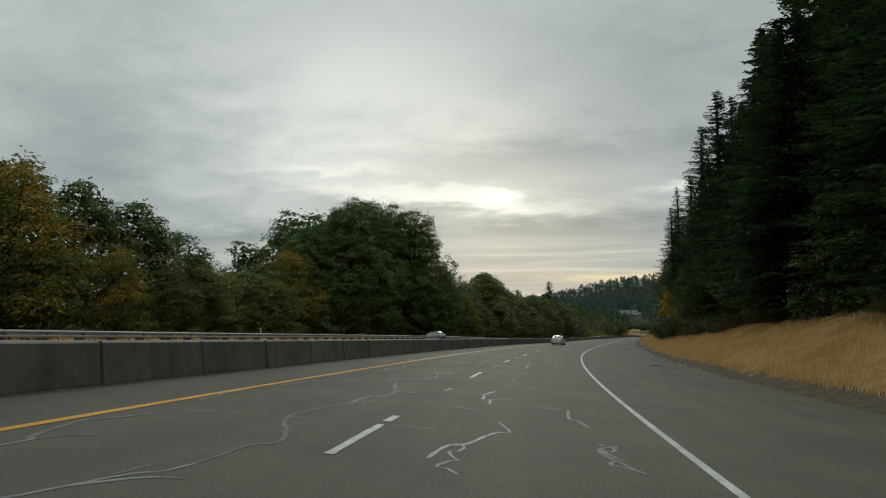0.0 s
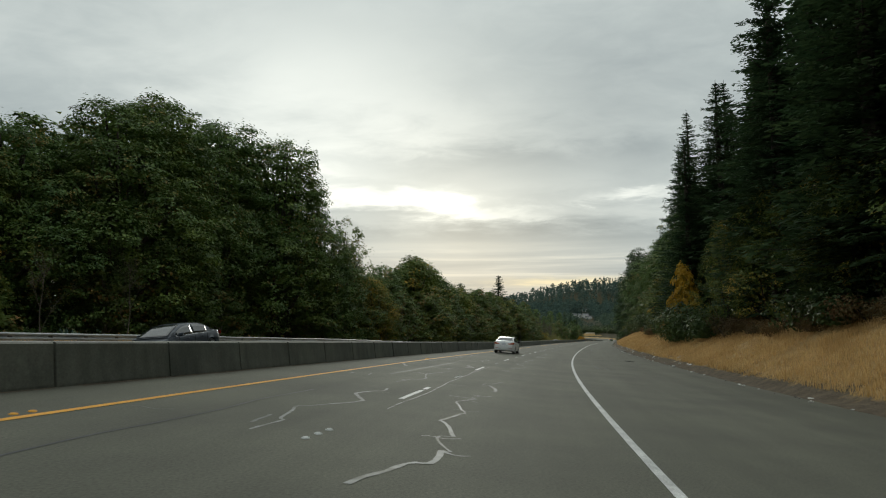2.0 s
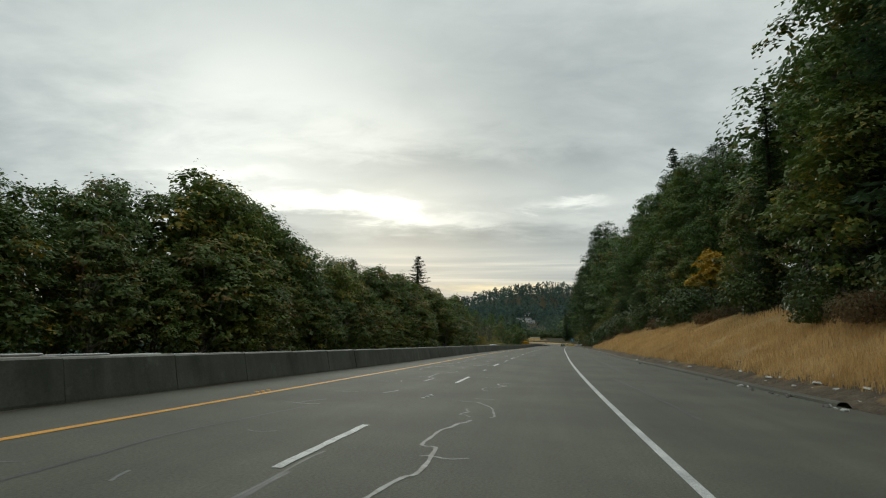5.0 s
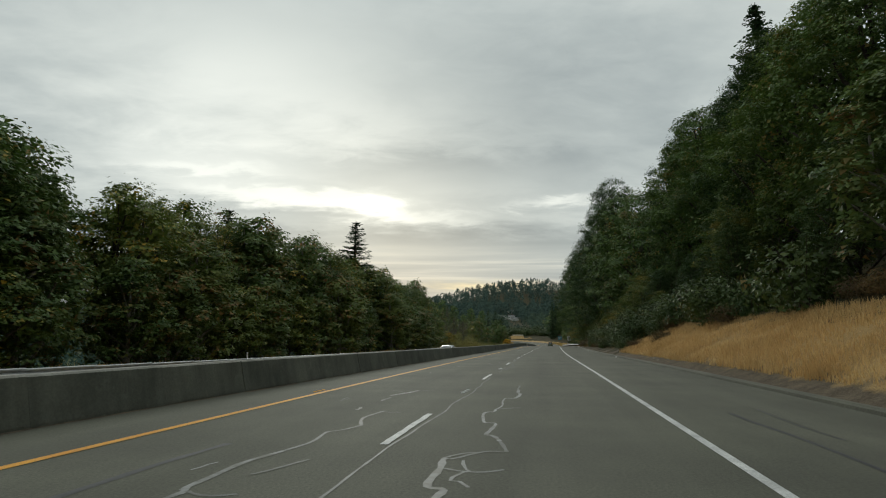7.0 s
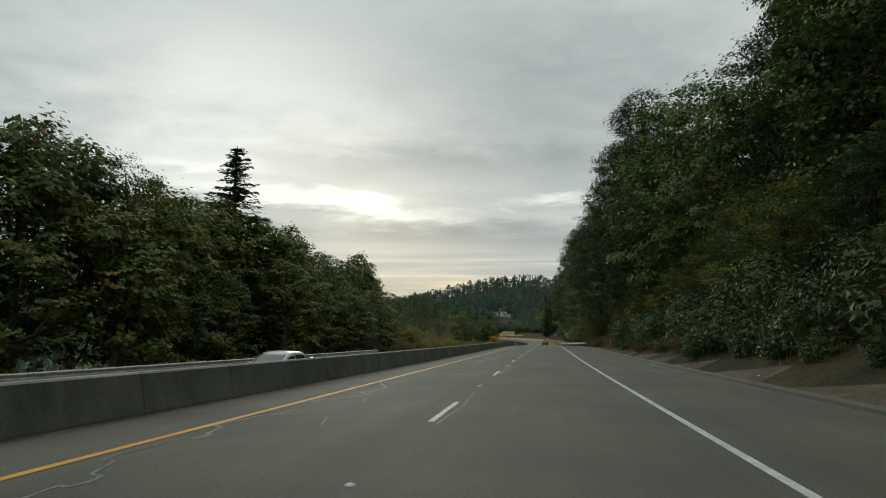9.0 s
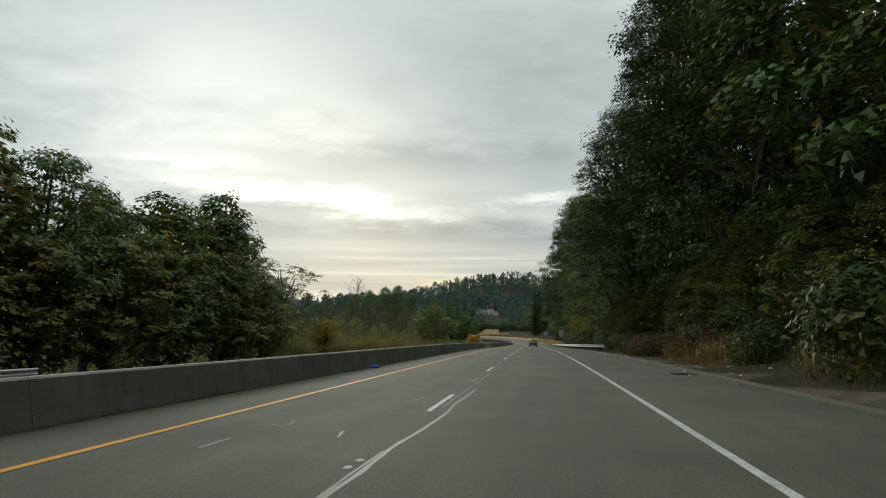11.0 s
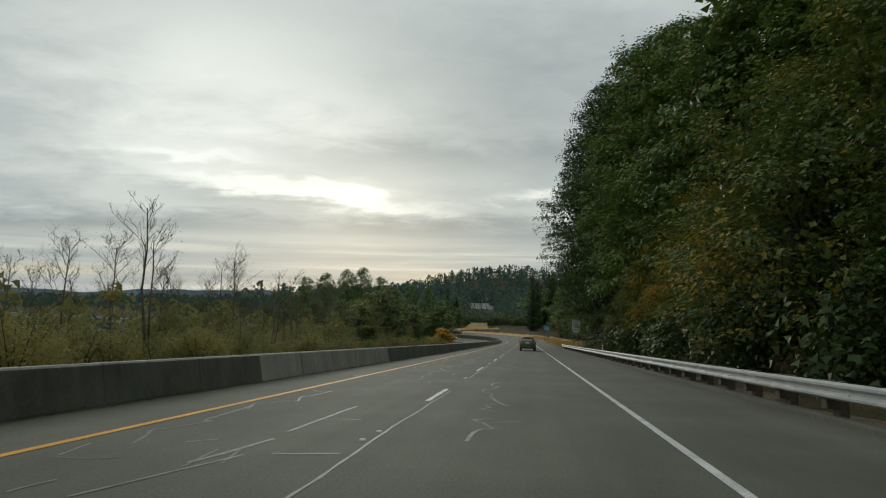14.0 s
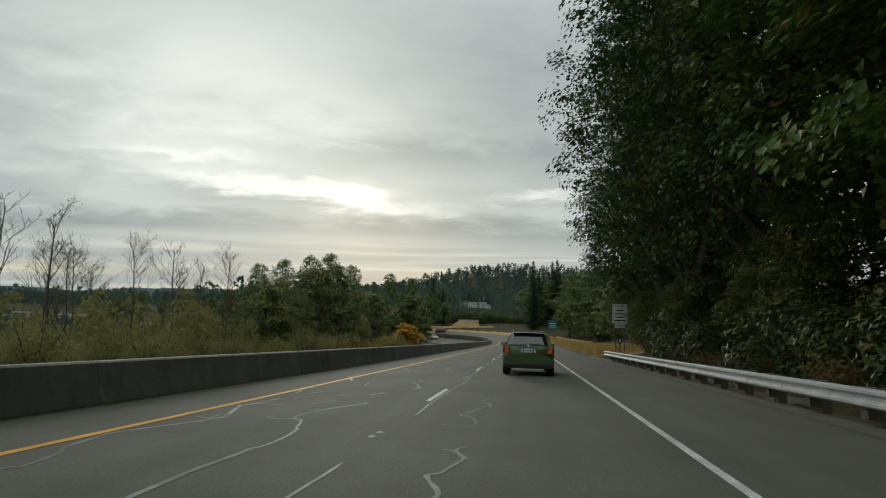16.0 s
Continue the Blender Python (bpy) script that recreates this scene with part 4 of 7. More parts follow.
def bush(name, seed, radius, height, count, leaf, mat, label):
    rng = np.random.default_rng(seed)
    lob = [(np.array([rng.uniform(-0.6, 0.6) * radius, rng.uniform(-0.6, 0.6) * radius, height * rng.uniform(0.15, 0.55)]), radius * rng.uniform(0.4, 0.65)) for _ in range(7)]
    k = rng.integers(len(lob), size=count)
    d = rng.normal(size=(count, 3))
    d /= np.linalg.norm(d, axis=1)[:, None]
    c = np.array([lob[i][0] for i in k]) + d * np.array([lob[i][1] for i in k])[:, None] * rng.uniform(0.6, 1.1, (count, 1)) * np.array([1, 1, height / radius * 0.75])
    c[:, 2] = np.abs(c[:, 2])
    top = new(name)
    stems = []
    for i in range(7):
        w = i * 0.9
        stems.append(tube([(0.1 * math.cos(w), 0.1 * math.sin(w), -0.15), (0.3 * radius * math.cos(w), 0.3 * radius * math.sin(w), height * 0.35), (0.6 * radius * math.cos(w), 0.6 * radius * math.sin(w), height * 0.8)], [0.04, 0.025, 0.008], 4))
    part_me("stem", mesh_np("stem", *join_tubes(stems), [M_BARK]), top)
    part_me("crown", leaf_mesh("crown", c, d + np.array([0, 0, 0.5]) + rng.normal(size=(count, 3)) * 0.5, leaf * rng.uniform(0.6, 1.3, count), mat, rng, 0.6, None, 0.2, True), top)
    return tagged(top, label, "bush")


MAPLES = [
    broad_tree("maple_tree", 11, 22, 7.5, 1.2, 22, 320, 58, 0.32, M_MAPLE, "tall dense dark green bigleaf maple beside the highway", None, 0.85, 1.15, True),
    broad_tree("maple_tree", 12, 17, 5.8, 0.8, 18, 250, 52, 0.31, M_MAPLE, "dense dark green bigleaf maple with a rounded crown", None, 0.85, 1.1, True),
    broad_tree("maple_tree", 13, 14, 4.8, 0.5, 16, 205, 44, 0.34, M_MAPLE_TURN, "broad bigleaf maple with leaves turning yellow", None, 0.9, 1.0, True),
]
DOMES = [
    broad_tree("maple_tree", 16, 24, 7.6, 1.0, 26, 520, 74, 0.25, M_MAPLE, "great domed bigleaf maple with layered dark green leaves", None, 0.85, 1.05, False, 7),
]
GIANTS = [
    broad_tree("maple_tree", 14, 33, 8.2, 0.8, 34, 660, 72, 0.22, M_MAPLE_SHADED, "towering dark green bigleaf maple leaning over the shoulder", None, 0.9, 1.1, False, 8),
    broad_tree("maple_tree", 15, 30, 7.4, 0.8, 30, 580, 72, 0.22, M_MAPLE_SHADED, "great green bigleaf maple at the edge of the wood", None, 0.9, 1.1, False, 8),
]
ALDERS = [
    broad_tree("alder_tree", 21, 15, 4.2, 0.8, 18, 215, 38, 0.35, M_ALDER, "green alder with an open uneven crown", M_PALEBARK, 1.0, 0.9, True),
    broad_tree("alder_tree", 22, 11, 3.6, 0.4, 14, 170, 38, 0.34, M_ALDER, "low leafy alder beside the road", M_PALEBARK, 1.0, 0.85, True),
]
FIRS = [
    fir_tree("fir_tree", 31, 33, 5.6, M_FIR, "tall dark green fir in a dense roadside stand", 0.04, 3.4, True, 0.40),
    fir_tree("fir_tree", 32, 27, 4.8, M_FIR, "dark green fir with drooping boughs", 0.03, 3.4, True, 0.40),
    fir_tree("fir_tree", 33, 20, 4.0, M_FIR, "ragged dark fir rising over the trees", 0.03, 3.0, True, 0.5),
]
# lighter builds of the same kinds, for the rows behind
BEHIND = [
    broad_tree("maple_tree", 71, 22, 7.5, 1.2, 20, 150, 34, 0.62, M_MAPLE, "dark green maple deeper in the wood", None, 0.85, 1.3, True),
    broad_tree("maple_tree", 72, 17, 5.8, 0.8, 16, 120, 32, 0.56, M_MAPLE, "green maple deeper in the wood", None, 0.85, 1.2, True),
    broad_tree("alder_tree", 73, 15, 4.2, 0.8, 16, 110, 32, 0.46, M_ALDER, "green alder in the woods beyond", M_PALEBARK, 1.0, 1.0, True),
    fir_tree("fir_tree", 74, 33, 5.6, M_FIR, "tall dark fir deeper in the wood", 0.04, 0.6, True),
    fir_tree("fir_tree", 75, 27, 4.8, M_FIR, "dark fir deeper in the wood", 0.03, 0.6, True),
]
BARES = [
    bare_tree("bare_tree", 41, 14, "tall leafless dead tree with thin grey branches"),
    bare_tree("bare_tree", 42, 11, "leafless grey tree with a few withered leaves", 320, M_ALDER),
    bare_tree("bare_tree", 43, 12.5, "slender bare alder with sparse leaves", 1300, M_ALDER),
]
FINES = [
    broad_tree("shrubby_maple", 81, 10, 4.4, 0.1, 16, 420, 50, 0.14, M_SHRUB, "dense olive green shrubby maple behind the guard rail", None, 0.9, 0.7),
    broad_tree("turning_maple", 82, 10, 3.6, 0.4, 14, 360, 46, 0.14, M_AMBER, "maple with leaves half turned to gold", None, 0.95, 0.75),
    broad_tree("maple_tree", 83, 20, 6.2, 0.5, 24, 470, 60, 0.20, M_SHRUB, "olive green maple turning gold behind the guard rail", None, 0.9, 0.95),
]
OPENS = [broad_tree("open_maple", 84, 12, 5.0, 3.0, 13, 105, 44, 0.23, M_ALDER, "open spreading maple with bare limbs showing between its leaves", None, 0.7, 0.75, False, 0)]
GOLDS = [broad_tree("golden_maple", 51, 7, 2.9, 0.8, 8, 110, 40, 0.36, M_GOLD, "small vine maple with golden yellow autumn leaves", None, 0.9, 0.6)]
BUSHES = [
    bush("bush", 61, 1.7, 2.2, 1500, 0.22, M_SHADEDBUSH, "tangled green roadside bush"),
    bush("bush", 62, 2.3, 3.4, 2100, 0.25, M_SHADEDBUSH, "tall leafy green shrub at the edge of the wood"),
    bush("scrub_bush", 64, 1.8, 2.3, 1900, 0.17, M_BUSH, "olive green scrub bush below the road"),
    bush("scrub_bush", 65, 2.3, 3.2, 2400, 0.19, M_BUSH, "leafy olive scrub bush beyond the oncoming lanes"),
    bush("bramble", 63, 1.6, 1.3, 1800, 0.14, M_BROWN, "withered brown bramble thicket on the bank"),
]
BRAMBLE = BUSHES[4]
PROTOS = MAPLES + DOMES + ALDERS + FIRS + GIANTS + BEHIND + FINES + BARES + OPENS + GOLDS + BUSHES
used = set()


def plant(proto, s, lat, size=1.0, turn=None, sink=0.0, wide=1.0):
    """Stands a tree at a place along and across the road."""
    x, y, _ = on_road(s, lat)
    return plant_at(proto, float(x), float(y), size, turn, sink, wide)


def plant_at(proto, x, y, size=1.0, turn=None, sink=0.0, wide=1.0):
    turn = random.uniform(0, 360) if turn is None else turn
    m = pose(x, y, ground_z(x, y) - 0.15 - sink, 0, 0, turn) @ Matrix.Diagonal((size * wide, size * wide, size, 1))
    if proto.name not in used:
        used.add(proto.name)
        proto.matrix_world = m
        proto["group"] = "roadside trees"
        return proto
    ob = copy_thing(proto, Matrix())
    ob.matrix_basis = m
    return ob


random.seed(3)
rn = random.uniform

TALL = {}
for p, hgt in zip(PROTOS, (22, 17, 14, 24, 15, 11, 33, 27, 20, 33, 30, 22, 17, 15, 33, 27, 10, 10, 20, 14, 11, 12.5, 12, 7)):
    TALL[p.name] = hgt


SWAP = {MAPLES[0].name: BEHIND[0], DOMES[0].name: BEHIND[0], MAPLES[1].name: BEHIND[1], MAPLES[2].name: BEHIND[1], ALDERS[0].name: BEHIND[2], ALDERS[1].name: BEHIND[2], FIRS[0].name: BEHIND[3], FIRS[1].name: BEHIND[4]}


def to_height(proto, s, lat, top, wide=1.0, turn=None):
    """Plants a tree whose tip stands that high over the road."""
    if s > 445 or lat > 24.5 or lat < -39:
        proto = SWAP.get(proto.name, proto)
    x, y, _ = on_road(s, lat)
    lift = float(np.interp(s, RS, RZ)) + top - ground_z(float(x), float(y))
    k = lift / TALL[proto.name.split(".")[0] if proto.name not in TALL else proto.name]
    k *= 1.0 if proto.name.startswith(("fir", "bare")) else 1.05  # crowns stay a little under their nominal height
    return plant(proto, s, lat, k, turn, 0.0, wide)


def pick(*opts):
    return random.choice(opts)


# dark firs on the uphill bank through the bend
for s in np.arange(26, 142, 4.6):
    to_height(FIRS[0 if rn(0, 1) < 0.6 else 1], s + rn(-2, 2), 21.5 + rn(-1.5, 2.0), 30 + rn(-4, 4), rn(1.25, 1.55))
for s in np.arange(20, 150, 8):
    to_height(FIRS[0], s + rn(-2, 2), 29 + rn(-2, 3), 39 + rn(-3, 4), 1.55)
for s in np.arange(22, 128, 7):
    to_height(pick(MAPLES[1], ALDERS[0], MAPLES[2]), s + rn(-3, 3), 20.5 + rn(-0.6, 2), rn(9, 14), 1.1)
to_height(FIRS[0], 115, 16.6, 25.4, 1.25)
to_height(FIRS[0], 123, 18.2, 31, 1.2)
to_height(FIRS[1], 131, 18.0, 28, 1.2)
to_height(FIRS[0], 138, 19.5, 27, 1.15)
to_height(FIRS[1], 151, 17.0, 18.5, 1.0)
# maples above the dry bank on the straight
for s in np.arange(142, 262, 8):
    to_height(pick(DOMES[0], GIANTS[1]) if s > 180 else MAPLES[int(rn(0, 1.99))], s + rn(-2, 2), 23.6 - 0.8 * step(s, 190, 215) + rn(-0.6, 1.5), float(np.interp(s, [140, 168, 185, 200, 230, 250, 262], [27, 22.5, 24.5, 26.5, 31, 32, 31])) + rn(-2, 1.0), 1.05)
for s in np.arange(140, 275, 7):
    to_height(pick(GIANTS[1], FINES[2], GIANTS[1]) if s > 185 else pick(MAPLES[1], MAPLES[2], ALDERS[0]), s + rn(-2, 2), 17.0 + rn(-1, 1.2), rn(8.5, 13.5), 1.15)
for s in np.arange(145, 320, 12):
    to_height(pick(FIRS[0], MAPLES[0]), s + rn(-3, 3), 31 + rn(-2, 4), 31 + rn(-3, 4), 1.15)
to_height(FIRS[2], 220, 24.0, 36.5, 1.15)
to_height(MAPLES[0], 214, 23.5, 25.5, 0.8)
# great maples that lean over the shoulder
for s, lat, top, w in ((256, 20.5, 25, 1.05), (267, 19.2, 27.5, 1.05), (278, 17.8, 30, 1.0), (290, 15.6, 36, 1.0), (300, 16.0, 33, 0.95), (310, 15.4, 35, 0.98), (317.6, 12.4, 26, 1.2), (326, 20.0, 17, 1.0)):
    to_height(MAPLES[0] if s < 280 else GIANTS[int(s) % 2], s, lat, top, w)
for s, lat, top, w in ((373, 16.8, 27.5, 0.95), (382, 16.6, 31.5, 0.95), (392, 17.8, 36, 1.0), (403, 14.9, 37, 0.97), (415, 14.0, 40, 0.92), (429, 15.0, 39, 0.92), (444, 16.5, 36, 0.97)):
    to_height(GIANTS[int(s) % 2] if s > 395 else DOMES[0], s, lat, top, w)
for s in np.arange(338, 396, 7):
    to_height(FINES[2] if s < 349 else MAPLES[0], s, 18.5 + rn(-1, 1.5), rn(18.5, 20.5) + 6 * step(s, 346, 360), rn(1.0, 1.2))
for s in (352, 366, 380):
    to_height(FIRS[1], s, 25.5, rn(27, 30), 0.9)
for s, lat, top in ((340, 13.4, 13), (348, 13.0, 12.5), (372, 13.2, 9), (330, 12.8, 9), (323, 11.6, 6), (316, 10.9, 5.5), (310, 11.0, 5), (384, 13.8, 9), (398, 14.6, 9)):
    to_height(FINES[0], s, lat, top, rn(1.0, 1.2))
to_height(FINES[1], 357.5, 13.0, 9.5, 1.2)
to_height(FINES[1], 365, 13.2, 8, 1.2)
plant(GOLDS[0], 375.5, 12.9, 0.75)
to_height(FINES[1], 370.5, 12.9, 9.2, 1.2)
to_height(FINES[1], 361.5, 13.6, 11.0, 1.0)
for s in np.arange(286, 309, 2.2):
    plant(BRAMBLE, s, 10.8 + rn(-0.4, 0.8), rn(1.3, 1.8))
for s in np.arange(278, 440, 7):
    to_height(pick(MAPLES[1], ALDERS[1], ALDERS[0]), s + rn(-2, 2), 13.2 + rn(-0.5, 1.0), rn(5, 8), 1.25)
for s in np.arange(305, 470, 11):
    to_height(pick(FIRS[0], MAPLES[0], FIRS[1]), s + rn(-3, 3), 26 + rn(-2, 3), 37 + rn(-3, 3), 1.1)
for s in np.arange(455, 548, 6.5):
    to_height(pick(FIRS[0], FIRS[1], MAPLES[0]), s + rn(-3, 3), 25 + rn(-3, 6), rn(17, 25), 1.25)
for s in np.arange(460, 540, 7):
    to_height(pick(ALDERS[0], MAPLES[1]), s + rn(-2, 2), 19 + rn(-1.5, 2), rn(7, 13), 1.25)
for s in np.arange(316, 436, 6):
    plant(pick(BRAMBLE, BUSHES[1], BUSHES[0]), s + rn(-1, 1), 10.8 + rn(-0.4, 1) + 2.2 * step(s, 385, 400), rn(0.6, 1.0))
for s in np.arange(-10, 300, 3.4):
    plant(pick(BRAMBLE, BUSHES[0], BUSHES[1], BRAMBLE), s + rn(-1, 1), float(edge_right(s)) + 1.2 + float(bank_width(s)) + rn(-0.8, 1.3) - 1.2 * step(s, 205, 250), rn(0.7, 1.25))
to_height(GOLDS[0], 111, 15.4, 9.3, 0.5)
for s, lat, k in ((108, 14.9, 1.25), (110.5, 14.5, 1.1), (113.5, 14.7, 1.2), (105.5, 15.3, 1.3), (112, 16.6, 1.4)):
    plant(BUSHES[1] if k > 1.1 else BUSHES[0], s, lat, k)
to_height(FINES[0], 100.5, 17.4, 11.8, 0.62)
to_height(FINES[1], 103.5, 17.9, 12.0, 0.42)
to_height(FINES[0], 91.5, 19.0, 12.5, 0.9)
to_height(FINES[0], 80, 19.5, 11.0, 0.9)
for s in np.arange(64, 138, 1.7):
    plant(pick(BRAMBLE, BRAMBLE, BUSHES[0]), s + rn(-0.6, 0.6), float(np.interp(s, [64, 92, 128, 138], [18.6, 17.2, 15.6, 14.6])) + rn(-0.7, 0.7), rn(0.8, 1.35))
plant(GOLDS[0], 60, 22.0, 0.6)
to_height(FINES[1], 28, -28, 10.5, 1.15)
to_height(FINES[1], 22, -27, 8.5, 1.2)
to_height(FINES[1], 36, -28, 7.0, 1.1)
for s in (43, 48, 53, 59):
    to_height(FINES[0], s, -30 + rn(-1, 1), rn(6.0, 7.5), 1.3)
plant(GOLDS[0], 133, 17.6, 0.6)
plant(GOLDS[0], 168, 17.5, 0.8)
for s in np.arange(312, 424, 2.8):
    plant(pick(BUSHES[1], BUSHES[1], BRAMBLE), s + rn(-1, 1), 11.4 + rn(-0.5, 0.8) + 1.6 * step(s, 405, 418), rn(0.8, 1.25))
for s in np.arange(206, 306, 2.6):
    plant(pick(BRAMBLE, BUSHES[0], BUSHES[1]), s + rn(-1, 1), float(edge_right(s)) + 3.3 + rn(-0.6, 2.6), rn(0.6, 1.1))
for s in np.arange(213, 262, 1.7):
    plant(pick(BUSHES[0], BRAMBLE, BUSHES[0]), s + rn(-0.8, 0.8), float(edge_right(s)) + rn(1.7, 3.2), rn(0.45, 0.8))
for s in np.arange(196, 246, 2.0):
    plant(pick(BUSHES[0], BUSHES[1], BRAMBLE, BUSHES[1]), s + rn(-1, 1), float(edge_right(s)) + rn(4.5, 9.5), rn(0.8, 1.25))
for s in np.arange(212, 300, 6):
    to_height(pick(FINES[0], GIANTS[1]), s + rn(-2, 2), 15.2 + rn(-0.8, 0.8), rn(6.5, 10), 1.3)

# the downhill side
LEFT_TOP = [(10, 12.5), (24, 13), (34, 13.5), (50, 12), (58, 8), (66, 10), (74, 14), (82, 18.5), (90, 22.5), (98, 24), (106, 26), (111, 24.5), (116, 20), (122, 15.5), (130, 14), (138, 12.5), (146, 12), (154, 14.5), (170, 18), (178, 17.5), (186, 16.5), (194, 14.5),
            (202, 13.5), (218, 15), (226, 16), (231, 16.2), (242, 16.2), (248, 15.5), (258, 16), (282, 15.5), (290, 13.5), (306, 14), (314, 13.5), (322, 11), (331, 10.5)]
for s in np.arange(14, 331, 5.0):
    top = float(glide(LEFT_TOP, s)) + rn(-0.8, 0.6)
    kind = DOMES[0] if 72 < s < 126 else pick(FINES[2], MAPLES[2], FINES[2], ALDERS[0]) if 200 < s < 262 else pick(MAPLES[1], ALDERS[0], MAPLES[2], FINES[1], ALDERS[0]) if s < 73 else pick(MAPLES[1], ALDERS[0], MAPLES[2], ALDERS[0])
    to_height(kind, s + rn(-1.5, 1.5), -35 + rn(-2.5, 2.5), top, rn(1.0, 1.2))
for s in np.arange(130, 318, 5.5):
    to_height(pick(ALDERS[1], MAPLES[2], ALDERS[0]), s + rn(-2, 2), -29.5 + rn(-1.5, 1.5), rn(6, 10.5), 1.25)
for s in np.arange(16, 125, 8):
    to_height(pick(ALDERS[1], ALDERS[0]), s + rn(-2, 2), -30.5 + rn(-1, 1), rn(5, 8), 1.2)
for s in np.arange(76, 125, 7):
    to_height(MAPLES[0], s, -44 + rn(-2, 2), float(glide(LEFT_TOP, s)) * 0.96, 1.05)
to_height(FIRS[2], 271.5, -36.8, 25.5, 1.7)
to_height(FIRS[2], 230, -40.5, 19, 1.7)
to_height(OPENS[0], 337, -36.0, 12.0, 1.25)
to_height(OPENS[0], 222, -41, 17.5, 0.8)
to_height(OPENS[0], 123.5, -30.5, 18.2, 0.72)
to_height(FINES[2], 127.5, -31.5, 16.3, 0.72)
to_height(FINES[1], 133, -29, 10.3, 1.0)
for s, lat, top in ((315, -34.5, 17.3), (180, -41, 19), (188, -41.5, 20.5), (196, -42, 18), (119.5, -29.5, 13.0)):
    to_height(pick(MAPLES[1], ALDERS[0]), s, lat, top, 1.05)
for s, top, w in ((456, 8.5, 1.3), (464, 9.5, 1.3), (477, 13, 1.2), (488, 15, 1.1)):
    to_height(FINES[0] if s == 464 else ALDERS[0], s, -36 - (s == 464) * 3, top, w)
for k, (s, lat, top) in enumerate(((378, -36, 14.3), (380.5, -37, 11.5), (373, -36, 9.5), (389, -35, 9.7), (396, -36, 11.3), (399, -38, 10), (409, -36, 10.5), (413.5, -35, 10), (425, -36, 9.5), (432, -36, 10.5), (440, -38, 9), (446, -38, 11))):
    to_height(BARES[k % 3], s, lat, top, 1.25)
plant(BARES[2], 81, -28, 0.55)
plant(BARES[2], 74, -28, 0.5)
for s in np.arange(344, 446, 3.6):
    to_height(BARES[int(rn(0, 2.99))], s + rn(-1, 1), -38 + rn(-5, 5), rn(5.5, 9.0), 1.2)
for s in np.arange(346, 480, 6.5):
    plant(BARES[int(rn(0, 2.99))], s + rn(-2, 2), -37 + rn(-9, 6), rn(0.5, 0.8))
for s in np.arange(318, 560, 2.6):
    plant(BUSHES[2 + int(rn(0, 1.99))], s + rn(-1, 1), -27 + rn(-9, 3), rn(0.9, 1.5))
for s in np.arange(470, 660, 6):
    to_height(pick(ALDERS[0], ALDERS[1], MAPLES[1]), s, -38 + rn(-8, 6), rn(8, 14), 1.2)
# the wood round the outside of the far bend, open where the houses show
for k in range(230):
    d_, w_ = rn(215, 420), rn(-0.075, 0.30)
    x_, y_ = 66 + d_ * (0.1186 + w_), 365 + d_
    s_, l_ = (float(q[0]) for q in to_road(x_, y_))
    low_ = -0.03 < w_ < 0.11
    if l_ < 16 or low_ and d_ < 260:
        continue
    if low_:
        plant_at(BUSHES[1], x_, y_, rn(1.2, 2.4), wide=1.3, sink=0.4)
    else:
        plant_at(pick(BEHIND[0], BEHIND[3], BEHIND[4], BEHIND[1]), x_, y_, rn(0.75, 1.0) * (0.7 if w_ < 0 else 1), wide=1.2)
for s in np.arange(520, 760, 9):
    to_height(pick(ALDERS[0], MAPLES[1]), s, -24 + rn(-3, 3), rn(8, 14), 1.2)
for x, y, top in ((11, 600, 28), (20, 603, 30), (30, 609, 31), (37, 612, 32), (46, 616, 27), (62, 640, 24), (72, 650, 22), (55, 632, 19)):
    plant_at(MAPLES[1], x, y, (top) / 17, wide=0.62)
plant(GOLDS[0], 484, -20.6, 0.72, wide=1.6)
for s, k in ((480, 1.0), (476, 1.2), (471, 1.1)):
    plant(BUSHES[3], s, -21.2 + rn(-0.6, 0.4), k)
plant(GOLDS[0], 356, -37, 0.6)
to_height(FINES[1], 336, -28.5, 3.6, 1.5)
to_height(FINES[1], 340, -30, 3.0, 1.5)
for p in PROTOS:
    if p.name not in used:
        plant(p, 205, 30)


# ---- far woods, embankment and houses ----
def far_wood(name, pts, per, label, seed, conifer=0.5, hmin=15, hmax=27, mat=None):
    """Many small trees in one object, each a loose heap of leaf masses."""
    rng = np.random.default_rng(seed)
    pts = np.asarray(pts)
    n = len(pts)
    z = heights(pts[:, 0], pts[:, 1])
    h = rng.uniform(hmin, hmax, n)
    con = rng.random(n) < conifer
    u = rng.random((n, per)) ** 0.8
    w = rng.uniform(0, 2 * math.pi, (n, per))
    rad = np.where(con[:, None], 0.17 * h[:, None] * (1.02 - u), 0.27 * h[:, None] * np.sqrt(np.clip(1 - (2 * u - 0.85) ** 2 / 1.35, 0.05, 1)))
    rr = rad * rng.uniform(0.6, 1.1, (n, per))
    c = np.stack([pts[:, 0, None] + rr * np.cos(w), pts[:, 1, None] + rr * np.sin(w), z[:, None] + h[:, None] * (0.06 + 0.93 * u)], -1).reshape(-1, 3)
    nr = np.stack([np.cos(w), np.sin(w), np.full((n, per), 0.6)], -1).reshape(-1, 3) + rng.normal(size=(n * per, 3)) * 0.35
    size = (np.where(con[:, None], 0.16, 0.20) * h[:, None] * rng.uniform(0.6, 1.2, (n, per)) * np.sqrt(36 / per)).ravel()
    ob = new(name, leaf_mesh(name, c, nr, size, mat or M_HAZEWOOD, rng, 0.75, None, 0.2, True))
    return tagged(ob, label, "woods", kind="stuff")


